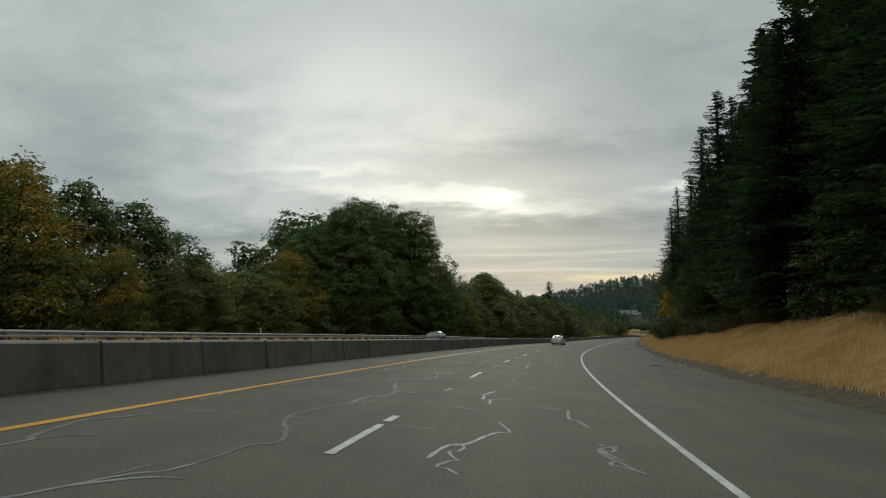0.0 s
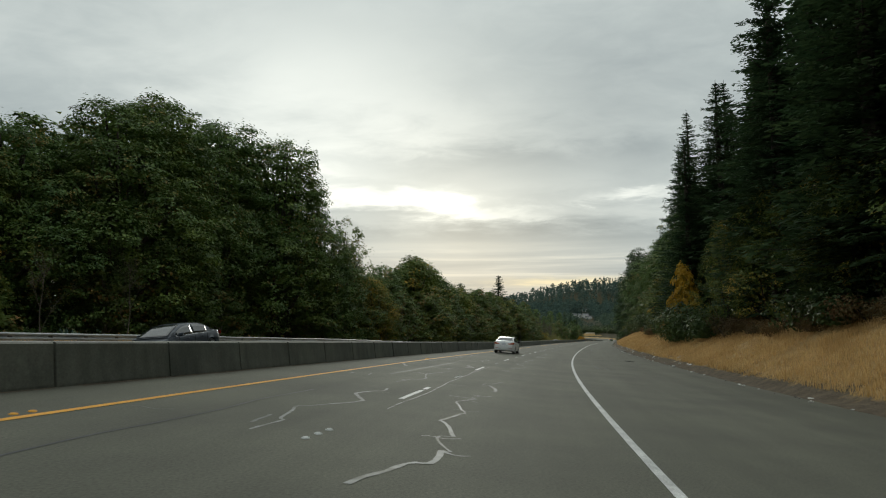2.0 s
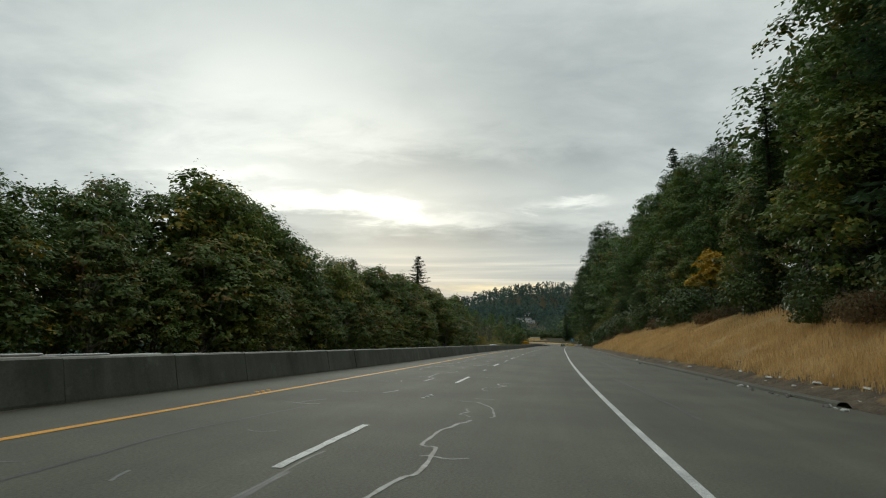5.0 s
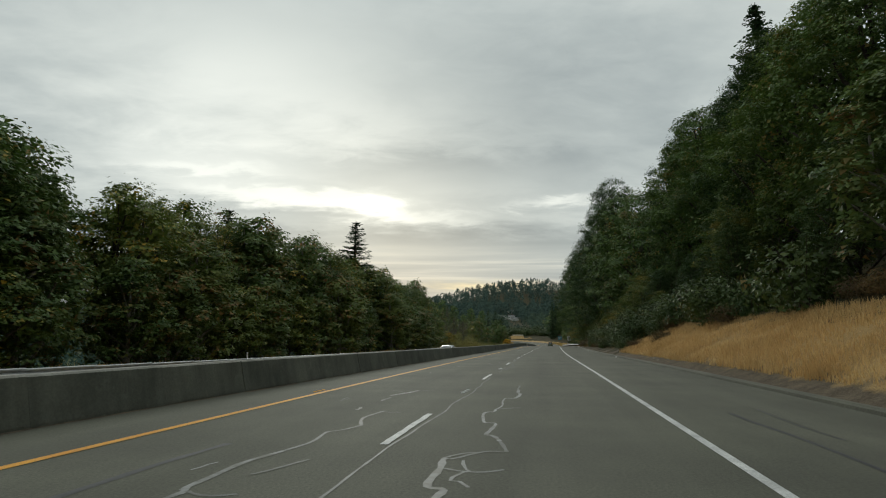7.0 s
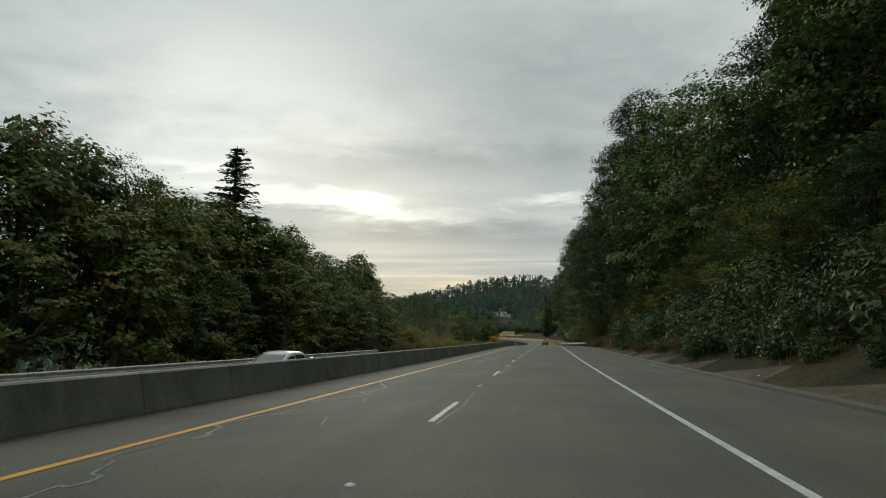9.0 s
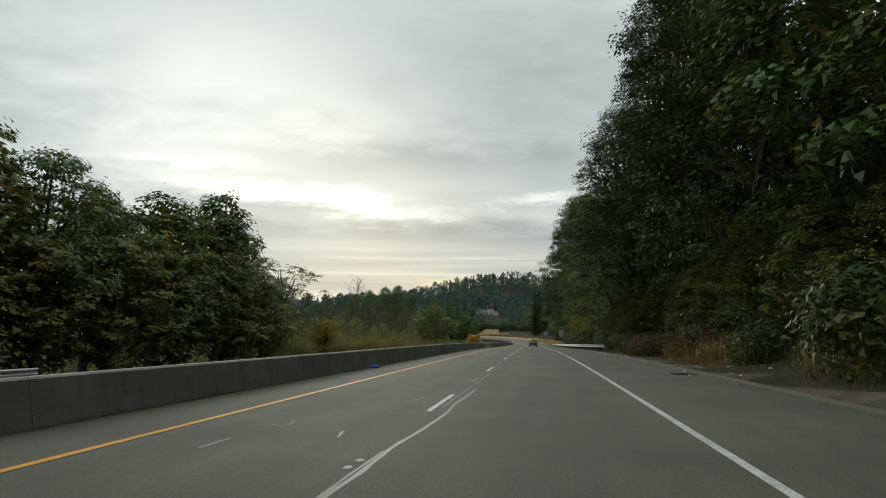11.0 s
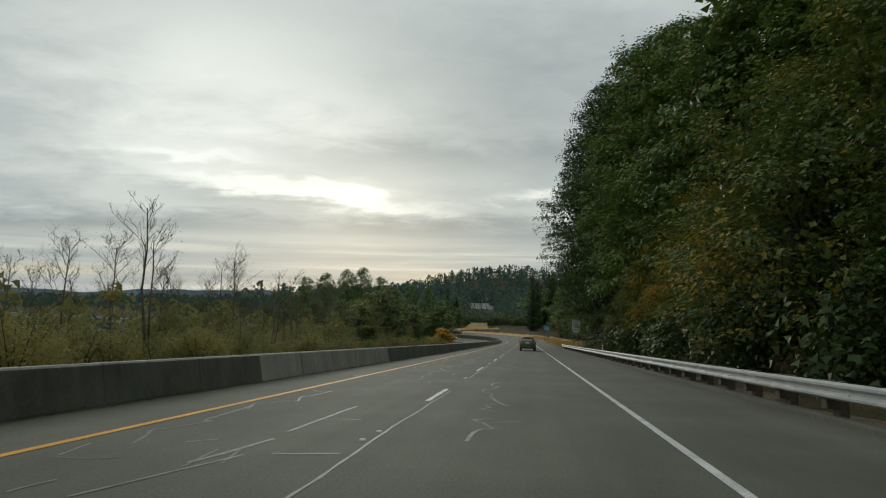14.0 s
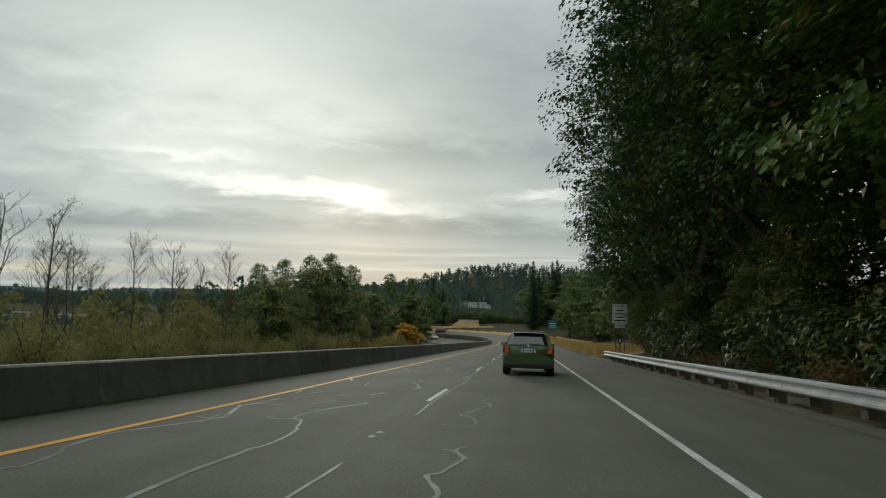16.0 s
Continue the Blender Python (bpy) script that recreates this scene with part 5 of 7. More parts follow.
def scatter(rng, n, x0, x1, y0, y1, clear=26):
    p = np.stack([rng.uniform(x0, x1, n), rng.uniform(y0, y1, n)], 1)
    _, lat = to_road(p[:, 0], p[:, 1])
    return p[np.abs(lat) > clear]


rg = np.random.default_rng(77)
hillside = np.concatenate([scatter(rg, 2100, -120, 860, 1050, 2150), scatter(rg, 560, -60, 420, 1000, 1450)])


def before_houses(p):
    mid = 74 + (p[:, 1] - 365) * 0.1186
    return (np.abs(p[:, 0] - mid) < 0.03 * (p[:, 1] - 365)) & (p[:, 1] < 1362)


low_trees = hillside[before_houses(hillside)]
hillside = hillside[~before_houses(hillside)]
far_wood("far_hill_woods", hillside, 60, "dark green mixed woods on a distant hill, tinted bluish for haze", 5, 0.42, 17, 36)
near_mid = scatter(rg, 640, -60, 330, 640, 1050, 30)
low_trees = np.concatenate([low_trees, near_mid[before_houses(near_mid)]])
near_mid = near_mid[~before_houses(near_mid)]
low_trees = low_trees[(np.abs(low_trees[:, 0] - 188) > 32) | (np.abs(low_trees[:, 1] - 1335) > 45)]
far_wood("low_hill_trees", low_trees, 34, "low green trees below the hillside houses", 9, 0.1, 3, 5.5)
far_wood("mid_woods", near_mid, 90, "green mixed trees at the foot of the hill", 6, 0.35, 10, 20)
valley = np.concatenate([scatter(rg, 2600, -700, -20, 330, 1500, 62), scatter(rg, 1800, -2300, -300, 500, 3000, 75)])
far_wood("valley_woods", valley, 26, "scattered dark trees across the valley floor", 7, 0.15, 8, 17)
scrub = []
for _ in range(620):
    s_, l_ = rg.uniform(322, 640), rg.uniform(-74, -33)
    scrub.append(on_road(s_, l_)[:2])
far_wood("alder_scrub", np.array(scrub), 170, "brownish green alder saplings and scrub below the road", 8, 0.0, 3.5, 8.5, M_BUSH)


def build_embankment():
    x0, y0 = 94.0, 600
    m = pose(x0, y0, ground_z(x0, y0) - 0.3, 0, 0, -7)
    # height of the crest from one end to the other
    crest = [(-17, 0.0), (-14, 0.6), (-9, 0.5), (-6.6, 1.0), (-4.4, 2.5), (3.9, 2.6), (4.5, 0.9), (6.5, 0.6), (8.5, 1.2), (10.5, 0.6), (17, 0.0)]
    v, f, xs = [], [], np.linspace(-17, 17, 70)
    for x in xs:
        h = float(glide(crest, x))
        for q, k in ((-3.2, -0.1), (-2.0, 0.25), (-0.9, 0.75), (0.0, 1.0), (4.0, 0.95), (9.0, -0.1)):
            w = 0.22 * noise.noise((x * 0.5, q * 0.6, 2.0))
            v.append((x, q * (0.6 + 0.3 * h) + w, h * k + w * 0.6))
    n = 6
    for i in range(len(xs) - 1):
        f += [(n * i + j, n * i + n + j, n * i + n + j + 1, n * i + j + 1) for j in range(n - 1)]
    ob = new("embankment", mesh_np("embankment", v, f, [M_DRY], smooth=True))
    ob.matrix_world = m
    tagged(ob, "tan dry grass embankment beyond the bend", "embankment", kind="structure")
    pale = material("pale_concrete", two_scale((0.50, 0.46, 0.36), (0.62, 0.58, 0.47), 0.5, 9), 0.9)
    w = tagged(new("parapet_wall"), "pale concrete parapet wall on top of the embankment", "wall", kind="structure")
    for k in range(4):
        bm = bmesh.new()
        box_bm(bm, (-3.0 + 2.0 * k, -0.15, 2.75), (1.97, 0.4, 0.95), 0.03)
        part("panel", bm, pale, w)
    bm = bmesh.new()
    box_bm(bm, (0, -0.15, 3.3), (8.3, 0.6, 0.18), 0.02)
    part("coping", bm, pale, w)
    w.matrix_world = m


build_embankment()

M_GLASS = material("dark_glass", plain((0.022, 0.025, 0.026)), 0.05, 0.0, 1.0)
M_GLASS.node_tree.nodes["Principled BSDF"].inputs["IOR"].default_value = 1.65
M_RUBBER = material("tyre_rubber", two_scale((0.014, 0.014, 0.014), (0.028, 0.028, 0.028), 6, 60, bmp=0.2), 0.85)
M_ALLOY = material("alloy_rim", two_scale((0.62, 0.62, 0.63), (0.74, 0.74, 0.74), 5, 50, bmp=0), 0.35, 0.3)
M_RAIL = material("satin_rail", plain((0.08, 0.08, 0.08)), 0.6, 0.3)
M_CHROME = material("chrome", plain((0.75, 0.75, 0.76)), 0.12, 1.0)
M_BLACK = material("black_plastic", two_scale((0.012, 0.012, 0.013), (0.025, 0.025, 0.025), 4, 60, bmp=0.1), 0.6)
M_REDLAMP = material("red_lamp_lens", plain((0.27, 0.025, 0.012)), 0.12, 0.0, 0.6)
M_ORANGE = material("orange_lamp_lens", plain((0.68, 0.15, 0.03)), 0.12, 0.0, 0.6)
M_TAILRED = material("tail_lamp_red", plain((0.36, 0.070, 0.022)), 0.1, 0.0, 0.6)
M_TAILAMBER = material("tail_lamp_amber", plain((0.50, 0.135, 0.04)), 0.1, 0.0, 0.6)
M_BADGE = material("badge_enamel", plain((0.10, 0.14, 0.24)), 0.15, 0.3)
M_CLEARLAMP = material("clear_lamp_lens", plain((0.6, 0.6, 0.58)), 0.08, 0.2, 0.6)
M_PLATE = material("number_plate", two_scale((0.55, 0.57, 0.60), (0.68, 0.69, 0.70), 6, 50, bmp=0), 0.5)
M_BARINK = material("plate_ink", plain((0.16, 0.18, 0.30)), 0.6)


def car_paint(name, c, metal=0.0):
    def f(t, b):
        v = coords(t)
        dust = ramp(t, noise_of(t, v, 1.4, 5, 0.6), [(0.3, tuple(x * 0.9 for x in c)), (0.75, tuple(min(1, x * 1.06 + 0.006) for x in c))])
        t.links.new(dust.outputs[0], b.inputs["Base Color"])
        b.inputs["Coat Weight"].default_value = 0.4
        b.inputs["Coat Roughness"].default_value = 0.08
    return material(name, f, 0.38, metal)


# ---- cars ----
def grid_faces(rows, flip=False):
    f, m = [], len(rows[0])
    for i in range(len(rows) - 1):
        for j in range(m - 1):
            q = (i * m + j, i * m + j + 1, (i + 1) * m + j + 1, (i + 1) * m + j)
            f.append(q[::-1] if flip else q)
    return f


def sheet(name, rows, mat, parent, label="", thick=0.012):
    """A grid of points with thickness."""
    v = [p for r in rows for p in r]
    me = mesh_np(name, v, grid_faces(rows), [mat], smooth=True)
    ob = part_me(name, me, parent, label)
    md = ob.modifiers.new("thickness", "SOLIDIFY")
    md.thickness, md.offset = thick, 0.0
    return ob


def slab(name, poly, y, d, mat, parent, label="", bev=0.008, axis_x=False):
    """A bevelled plate: outline in (x, z), set at y and d deep; or in (y, z) at x."""
    bm = bmesh.new()
    a = [bm.verts.new((y, p, z) if axis_x else (p, y, z)) for p, z in poly]
    f = bm.faces.new(a)
    r = bmesh.ops.extrude_face_region(bm, geom=[f])
    vs = [e for e in r["geom"] if isinstance(e, bmesh.types.BMVert)]
    bmesh.ops.translate(bm, verts=vs, vec=(d, 0, 0) if axis_x else (0, d, 0))
    bmesh.ops.recalc_face_normals(bm, faces=bm.faces)
    if bev:
        bmesh.ops.bevel(bm, geom=list(bm.edges), offset=bev, segments=2, affect="EDGES")
    return part(name, bm, mat, parent, label)


def wheel(parent, x, y, r, w, spokes):
    side = 1 if x > 0 else -1
    bm = bmesh.new()
    bmesh.ops.create_cone(bm, cap_ends=True, segments=24, radius1=r * 0.2, radius2=r * 0.17, depth=w * 0.9)
    bmesh.ops.rotate(bm, verts=bm.verts, cent=(0, 0, 0), matrix=Matrix.Rotation(radians(90), 3, "Y"))
    hub = part("wheel", bm, M_BLACK, parent)
    hub.location = (x, y, r)
    prof = [(r * 0.66, -w / 2), (r * 0.9, -w / 2 - 0.008), (r * 0.975, -w * 0.42), (r, -w * 0.25), (r, w * 0.25), (r * 0.975, w * 0.42), (r * 0.9, w / 2 + 0.008), (r * 0.66, w / 2)]
    n = 36
    rows = [[(q, p * math.cos(2 * math.pi * k / n), p * math.sin(2 * math.pi * k / n)) for p, q in prof] for k in range(n + 1)]
    part_me("tyre", mesh_np("tyre", [p for a in rows for p in a], grid_faces(rows), [M_RUBBER], smooth=True), hub)
    bm = bmesh.new()
    xo = side * w * 0.40
    for k in range(spokes):
        a = 2 * math.pi * k / spokes
        box_bm(bm, (xo, 0, r * 0.38), (0.03, r * 0.085, r * 0.58), 0.006, None)
        vs = list(bm.verts)[-24:]
        bm.verts.ensure_lookup_table()
        new_vs = [v for v in bm.verts if v.tag is False]
        bmesh.ops.rotate(bm, verts=new_vs, cent=(0, 0, 0), matrix=Matrix.Rotation(a, 3, "X"))
        for v in new_vs:
            v.tag = True
    ring = [(r * 0.60, xo - side * 0.02), (r * 0.655, xo - side * 0.01), (r * 0.67, xo + side * 0.015), (r * 0.63, xo + side * 0.01), (r * 0.60, xo - side * 0.02)]
    rows = [[bm.verts.new((q, p * math.cos(2 * math.pi * k / n), p * math.sin(2 * math.pi * k / n))) for p, q in ring] for k in range(n)]
    for k in range(n):
        for j in range(len(ring) - 1):
            bm.faces.new((rows[k][j], rows[k][j + 1], rows[(k + 1) % n][j + 1], rows[(k + 1) % n][j]))
    part("rim", bm, M_ALLOY, hub)


def car(name, label, paint, L, W, H, belt, sill, axles, wr, roof, deck, rear_lights="block", ww=0.22, rails=False, spokes=10, front=None):
    """roof: (along, height) points of the cabin's outline, rear to front; deck: the same for the body's upper edge."""
    top = tagged(new(name), label, "car")
    hw = W / 2
    ys = np.unique(np.concatenate([np.linspace(-L / 2, L / 2, 64), [-L / 2 + d for d in (0.015, 0.04, 0.09)], [L / 2 - d for d in (0.015, 0.04, 0.1)]]))
    rows = []
    for y in ys:
        u = abs(2 * y / L)
        endd = L / 2 - abs(y)
        w = hw * (1 - 0.045 * u ** 4) - 0.30 * max(0, 1 - endd / 0.42) ** 2.4 - 0.02 * max(0, 1 - endd / 0.05)
        zs = float(glide(deck, y)) - 0.03 * max(0, 1 - endd / 0.08)
        zl = sill + 0.10 * max(0, 1 - endd / 0.5)
        for a in axles:
            q = (wr * 1.13) ** 2 - (y - a) ** 2
            if q > 0:
                zl = max(zl, wr + math.sqrt(q) * 0.98)
        h = zs - zl
        lower = sill + 0.10 * max(0, 1 - endd / 0.5)
        half = [(w - 0.07, zl), (w - 0.012, max(zl, lower + 0.06)), (w, max(zl + 0.01, lower + 0.28 * (zs - lower))), (w + 0.004, max(zl + 0.02, lower + 0.5 * (zs - lower))), (w - 0.012, max(zl + 0.03, lower + 0.66 * (zs - lower))),
                (w - 0.03, lower + 0.84 * (zs - lower)), (w - 0.065, zs - 0.022), (w - 0.11, zs), (w * 0.55, zs + 0.022), (0, zs + 0.03)]
        rows.append([(-x, y, z) for x, z in half] + [(x, y, z) for x, z in half[-2::-1]])
    v = [p for r in rows for p in r]
    f = grid_faces(rows, True)
    m = len(rows[0])
    for base, fl in ((0, False), ((len(rows) - 1) * m, True)):
        for j in range(m // 2 - 0):
            a, b = base + j, base + m - 1 - j
            if b - a < 2:
                continue
            q = (a, a + 1, b - 1, b) if b - 1 != a + 1 else (a, a + 1, b)
            f.append(q[::-1] if fl else q)
    body = part_me("body", mesh_np("body", v, f, [paint], smooth=True), top)
    md = body.modifiers.new("edge", "EDGE_SPLIT")
    md.split_angle = radians(42)
    # cabin
    y0, y1 = roof[0][0], roof[-1][0]
    zr_max = max(z for _, z in roof)
    cy = np.linspace(y0, y1, 40)

    def cw(z):
        return hw * 0.90 - (z - belt) * 0.33

    def rz(y):
        return float(np.interp(y, *zip(*roof))) if False else float(glide(roof, y))

    rows = []
    for y in cy:
        zr = max(rz(y), belt + 0.01)
        zz = [belt - 0.03, belt + (zr - belt) * 0.4, belt + (zr - belt) * 0.8, zr - 0.05 * min(1, (zr - belt) * 5)]
        half = [(cw(z), z) for z in zz] + [(cw(zr) - 0.06, zr - 0.012), (cw(zr) * 0.5, zr + 0.012), (0, zr + 0.02)]
        rows.append([(-x, y, z) for x, z in half] + [(x, y, z) for x, z in half[-2::-1]])
    cab = part_me("cabin", mesh_np("cabin", [p for r in rows for p in r], grid_faces(rows, True), [paint], smooth=True), top)
    # rear and front screens, on the sloping ends
    flat = [y for y, z in roof if z > zr_max - 0.09]
    for nm, a, b in (("rear_window", y0, flat[0]), ("windscreen", flat[-1], y1)):
        d = b - a
        rr = []
        for t in np.linspace(0.10, 0.92, 9):
            y = a + d * t
            z = rz(y)
            wv = cw(z) - 0.11
            rr.append([(x, y + (-0.012 if nm == "rear_window" else 0.012), z + 0.016 + 0.012 * (1 - abs(x / wv))) for x in np.linspace(-wv, wv, 9)])
        sheet(nm, rr, M_GLASS, cab, "dark tinted glass")
    # side windows, two to a side
    pill = flat[0] + (flat[-1] - flat[0]) * 0.52
    for sd in (-1, 1):
        for a, b in ((y0 + (flat[0] - y0) * 0.62, pill - 0.04), (pill + 0.04, y1 - (y1 - flat[-1]) * 0.45)):
            rr = []
            for y in np.linspace(a, b, 12):
                zt = max(rz(y) - 0.085, belt + 0.03)
                rr.append([(sd * (cw(z) + 0.005), y, z) for z in np.linspace(belt + 0.025, zt, 5)])
            sheet("side_window", rr, M_GLASS, cab, "dark side glass")
        a, b = y0 + (flat[0] - y0) * 0.6, y1 - (y1 - flat[-1]) * 0.4
        rr = [[(sd * (hw * 0.90 + 0.012), y, belt + 0.006), (sd * (hw * 0.90 + 0.012), y, belt + 0.024)] for y in np.linspace(a, b, 6)]
        sheet("window_trim", rr, M_CHROME, cab, "thin bright trim", 0.01)
        bm = bmesh.new()
        ym = y1 - (y1 - flat[-1]) * 0.55
        box_bm(bm, (sd * (hw + 0.05), ym, belt + 0.08), (0.2, 0.12, 0.14), 0.035)
        box_bm(bm, (sd * (hw - 0.07), ym + 0.02, belt + 0.03), (0.1, 0.05, 0.03), 0.008)
        part("mirror", bm, paint, top)
        for y in (pill - 0.62, pill + 0.42):
            bm = bmesh.new()
            box_bm(bm, (sd * (hw + 0.005), y, belt - 0.13), (0.035, 0.2, 0.03), 0.01)
            part("door_handle", bm, paint, top)
        for y in (pill - 0.02, flat[-1] + 0.55, pill - 0.95):
            slab("door_seam", [(y, sill + 0.14), (y + 0.008, sill + 0.14), (y + 0.008, belt - 0.04), (y, belt - 0.04)], sd * (hw - 0.008), sd * 0.014, M_BLACK, top, bev=0, axis_x=True)
        slab("sill_strip", [(axles[0] + wr * 1.2, sill + 0.02), (axles[1] - wr * 1.2, sill + 0.02), (axles[1] - wr * 1.2, sill + 0.07), (axles[0] + wr * 1.2, sill + 0.07)], sd * (hw - 0.03), sd * 0.03, M_BLACK, top, bev=0, axis_x=True)
        for a in axles:
            wheel(top, sd * (hw - ww / 2 - 0.015), a, wr, ww, spokes)
    # dark underside and wheel wells
    bm = bmesh.new()
    box_bm(bm, (0, 0, sill + 0.06), (W - 0.32, L - 0.5, 0.16), 0.03)
    for a in axles:
        box_bm(bm, (0, a, wr * 1.35), (W - 0.30, wr * 2.1, wr * 1.1), 0.03)
    part("underbody", bm, M_BLACK, top)
    if rails:
        for sd in (-1, 1):
            xr = sd * (cw(zr_max) - 0.10)
            pts = [(xr, y, rz(y) + (-0.05 if i in (0, 5) else 0.06)) for i, y in enumerate(np.linspace(flat[0] + 0.05, flat[-1] - 0.1, 6))]
            part_me("roof_rail", mesh_np("roof_rail", *tube(pts, [0.018] * 6, 8), [M_RAIL], smooth=True), top, "dark roof rail")
    return top


def plate_at(parent, y, z, w=0.31, h=0.155):
    p = slab("number_plate", [(-w / 2, z - h / 2), (w / 2, z - h / 2), (w / 2, z + h / 2), (-w / 2, z + h / 2)], y, -0.012, M_PLATE, parent, "pale plate with dark marks", 0.003)
    for k in range(6):
        x = -w * 0.36 + k * w * 0.145
        slab("plate_mark", [(x, z - 0.035), (x + 0.016, z - 0.035), (x + 0.016, z + 0.03), (x, z + 0.03)], y - 0.0125, -0.003, M_BARINK, p, bev=0)
    return p


def rect(x0, x1, z0, z1):
    return [(x0, z0), (x1, z0), (x1, z1), (x0, z1)]


def green_suv(m):
    paint = car_paint("olive_green_paint", (0.070, 0.112, 0.038), 0.35)
    L, W = 4.76, 1.88
    c = car("suv", "dark olive green mid-size suv driving in the lane", paint, L, W, 1.69, 1.08, 0.30, (-1.42, 1.40), 0.36,
            [(-2.28, 1.04), (-2.18, 1.24), (-2.05, 1.50), (-1.92, 1.61), (-1.2, 1.67), (0.2, 1.66), (0.55, 1.58), (1.45, 1.05)],
            [(-2.38, 1.05), (-2.2, 1.09), (1.3, 1.05), (2.0, 0.95), (2.38, 0.72)], rails=True, ww=0.24, spokes=6)
    r = -L / 2
    for sd in (-1, 1):
        slab("tail_light", [(sd * 0.66, 0.88), (sd * 0.70, 0.845), (sd * 0.845, 0.835), (sd * 0.85, 1.16), (sd * 0.80, 1.18), (sd * 0.755, 1.06), (sd * 0.68, 0.96)], r + 0.115, -0.13, M_ORANGE, c, "orange red lamp lens", 0.02)
        slab("tail_light", [(r + 0.12, 0.84), (r + 0.30, 0.92), (r + 0.36, 1.10), (r + 0.27, 1.17), (r + 0.10, 1.16)], sd * 0.84, sd * 0.065, M_REDLAMP, c, "orange red lamp lens", 0.02, axis_x=True)
        slab("plate_lamp_trim", [(sd * 0.185, 0.87), (sd * 0.27, 0.88), (sd * 0.235, 1.04), (sd * 0.195, 1.04)], r - 0.0, -0.02, M_CHROME, c, "chrome trim", 0.004)
        slab("reflector", rect(min(sd * 0.62, sd * 0.78), max(sd * 0.62, sd * 0.78), 0.50, 0.54), r + 0.03, -0.04, M_REDLAMP, c, "small red reflector", 0.004)
        slab("headlight", rect(min(sd * 0.52, sd * 0.80), max(sd * 0.52, sd * 0.80), 0.72, 0.86), -r - 0.22, 0.08, M_CLEARLAMP, c, "clear headlight", 0.01)
    slab("bumper", [(-0.85, 0.41), (0.85, 0.41), (0.88, 0.52), (0.88, 0.70), (0.62, 0.77), (-0.62, 0.77), (-0.88, 0.70), (-0.88, 0.52)], r + 0.10, -0.16, paint, c, "bumper in body colour", 0.03)
    slab("valance", [(-0.80, 0.28), (0.80, 0.28), (0.86, 0.36), (0.86, 0.44), (-0.86, 0.44), (-0.86, 0.36)], r + 0.12, -0.15, M_BLACK, c, "dark lower valance", 0.02)
    slab("hatch_seam", rect(-0.70, 0.70, 0.785, 0.793), r + 0.01, -0.016, M_BLACK, c, bev=0)
    plate_at(c, r - 0.012, 0.96)
    slab("badge", [(0.045 * math.cos(k * 0.628), 1.13 + 0.045 * math.sin(k * 0.628)) for k in range(10)], r + 0.03, -0.05, M_CHROME, c, "plain round chrome badge", 0.004)
    slab("badge_mark", rect(-0.62, -0.42, 1.06, 1.08), r + 0.005, -0.012, M_CHROME, c, bev=0)
    slab("badge_mark", rect(0.42, 0.52, 1.06, 1.08), r + 0.005, -0.012, M_CHROME, c, bev=0)
    bm = bmesh.new()
    box_bm(bm, (0, r + 0.34, 1.665), (1.18, 0.28, 0.035), 0.012)
    part("spoiler", bm, paint, c)
    bm = bmesh.new()
    box_bm(bm, (0.22, r + 0.155, 1.20), (0.44, 0.03, 0.028), 0.008, None)
    part("rear_wiper", bm, M_BLACK, c)
    for sd in (-1, 1):
        v, f = tube([(sd * 0.5, r + 0.25, 0.33), (sd * 0.5, r - 0.03, 0.33)], [0.035, 0.035], 10)
        part_me("exhaust_pipe", mesh_np("exhaust_pipe", v, f, [M_ALLOY], smooth=True), c)
    c.matrix_world = m
    return c


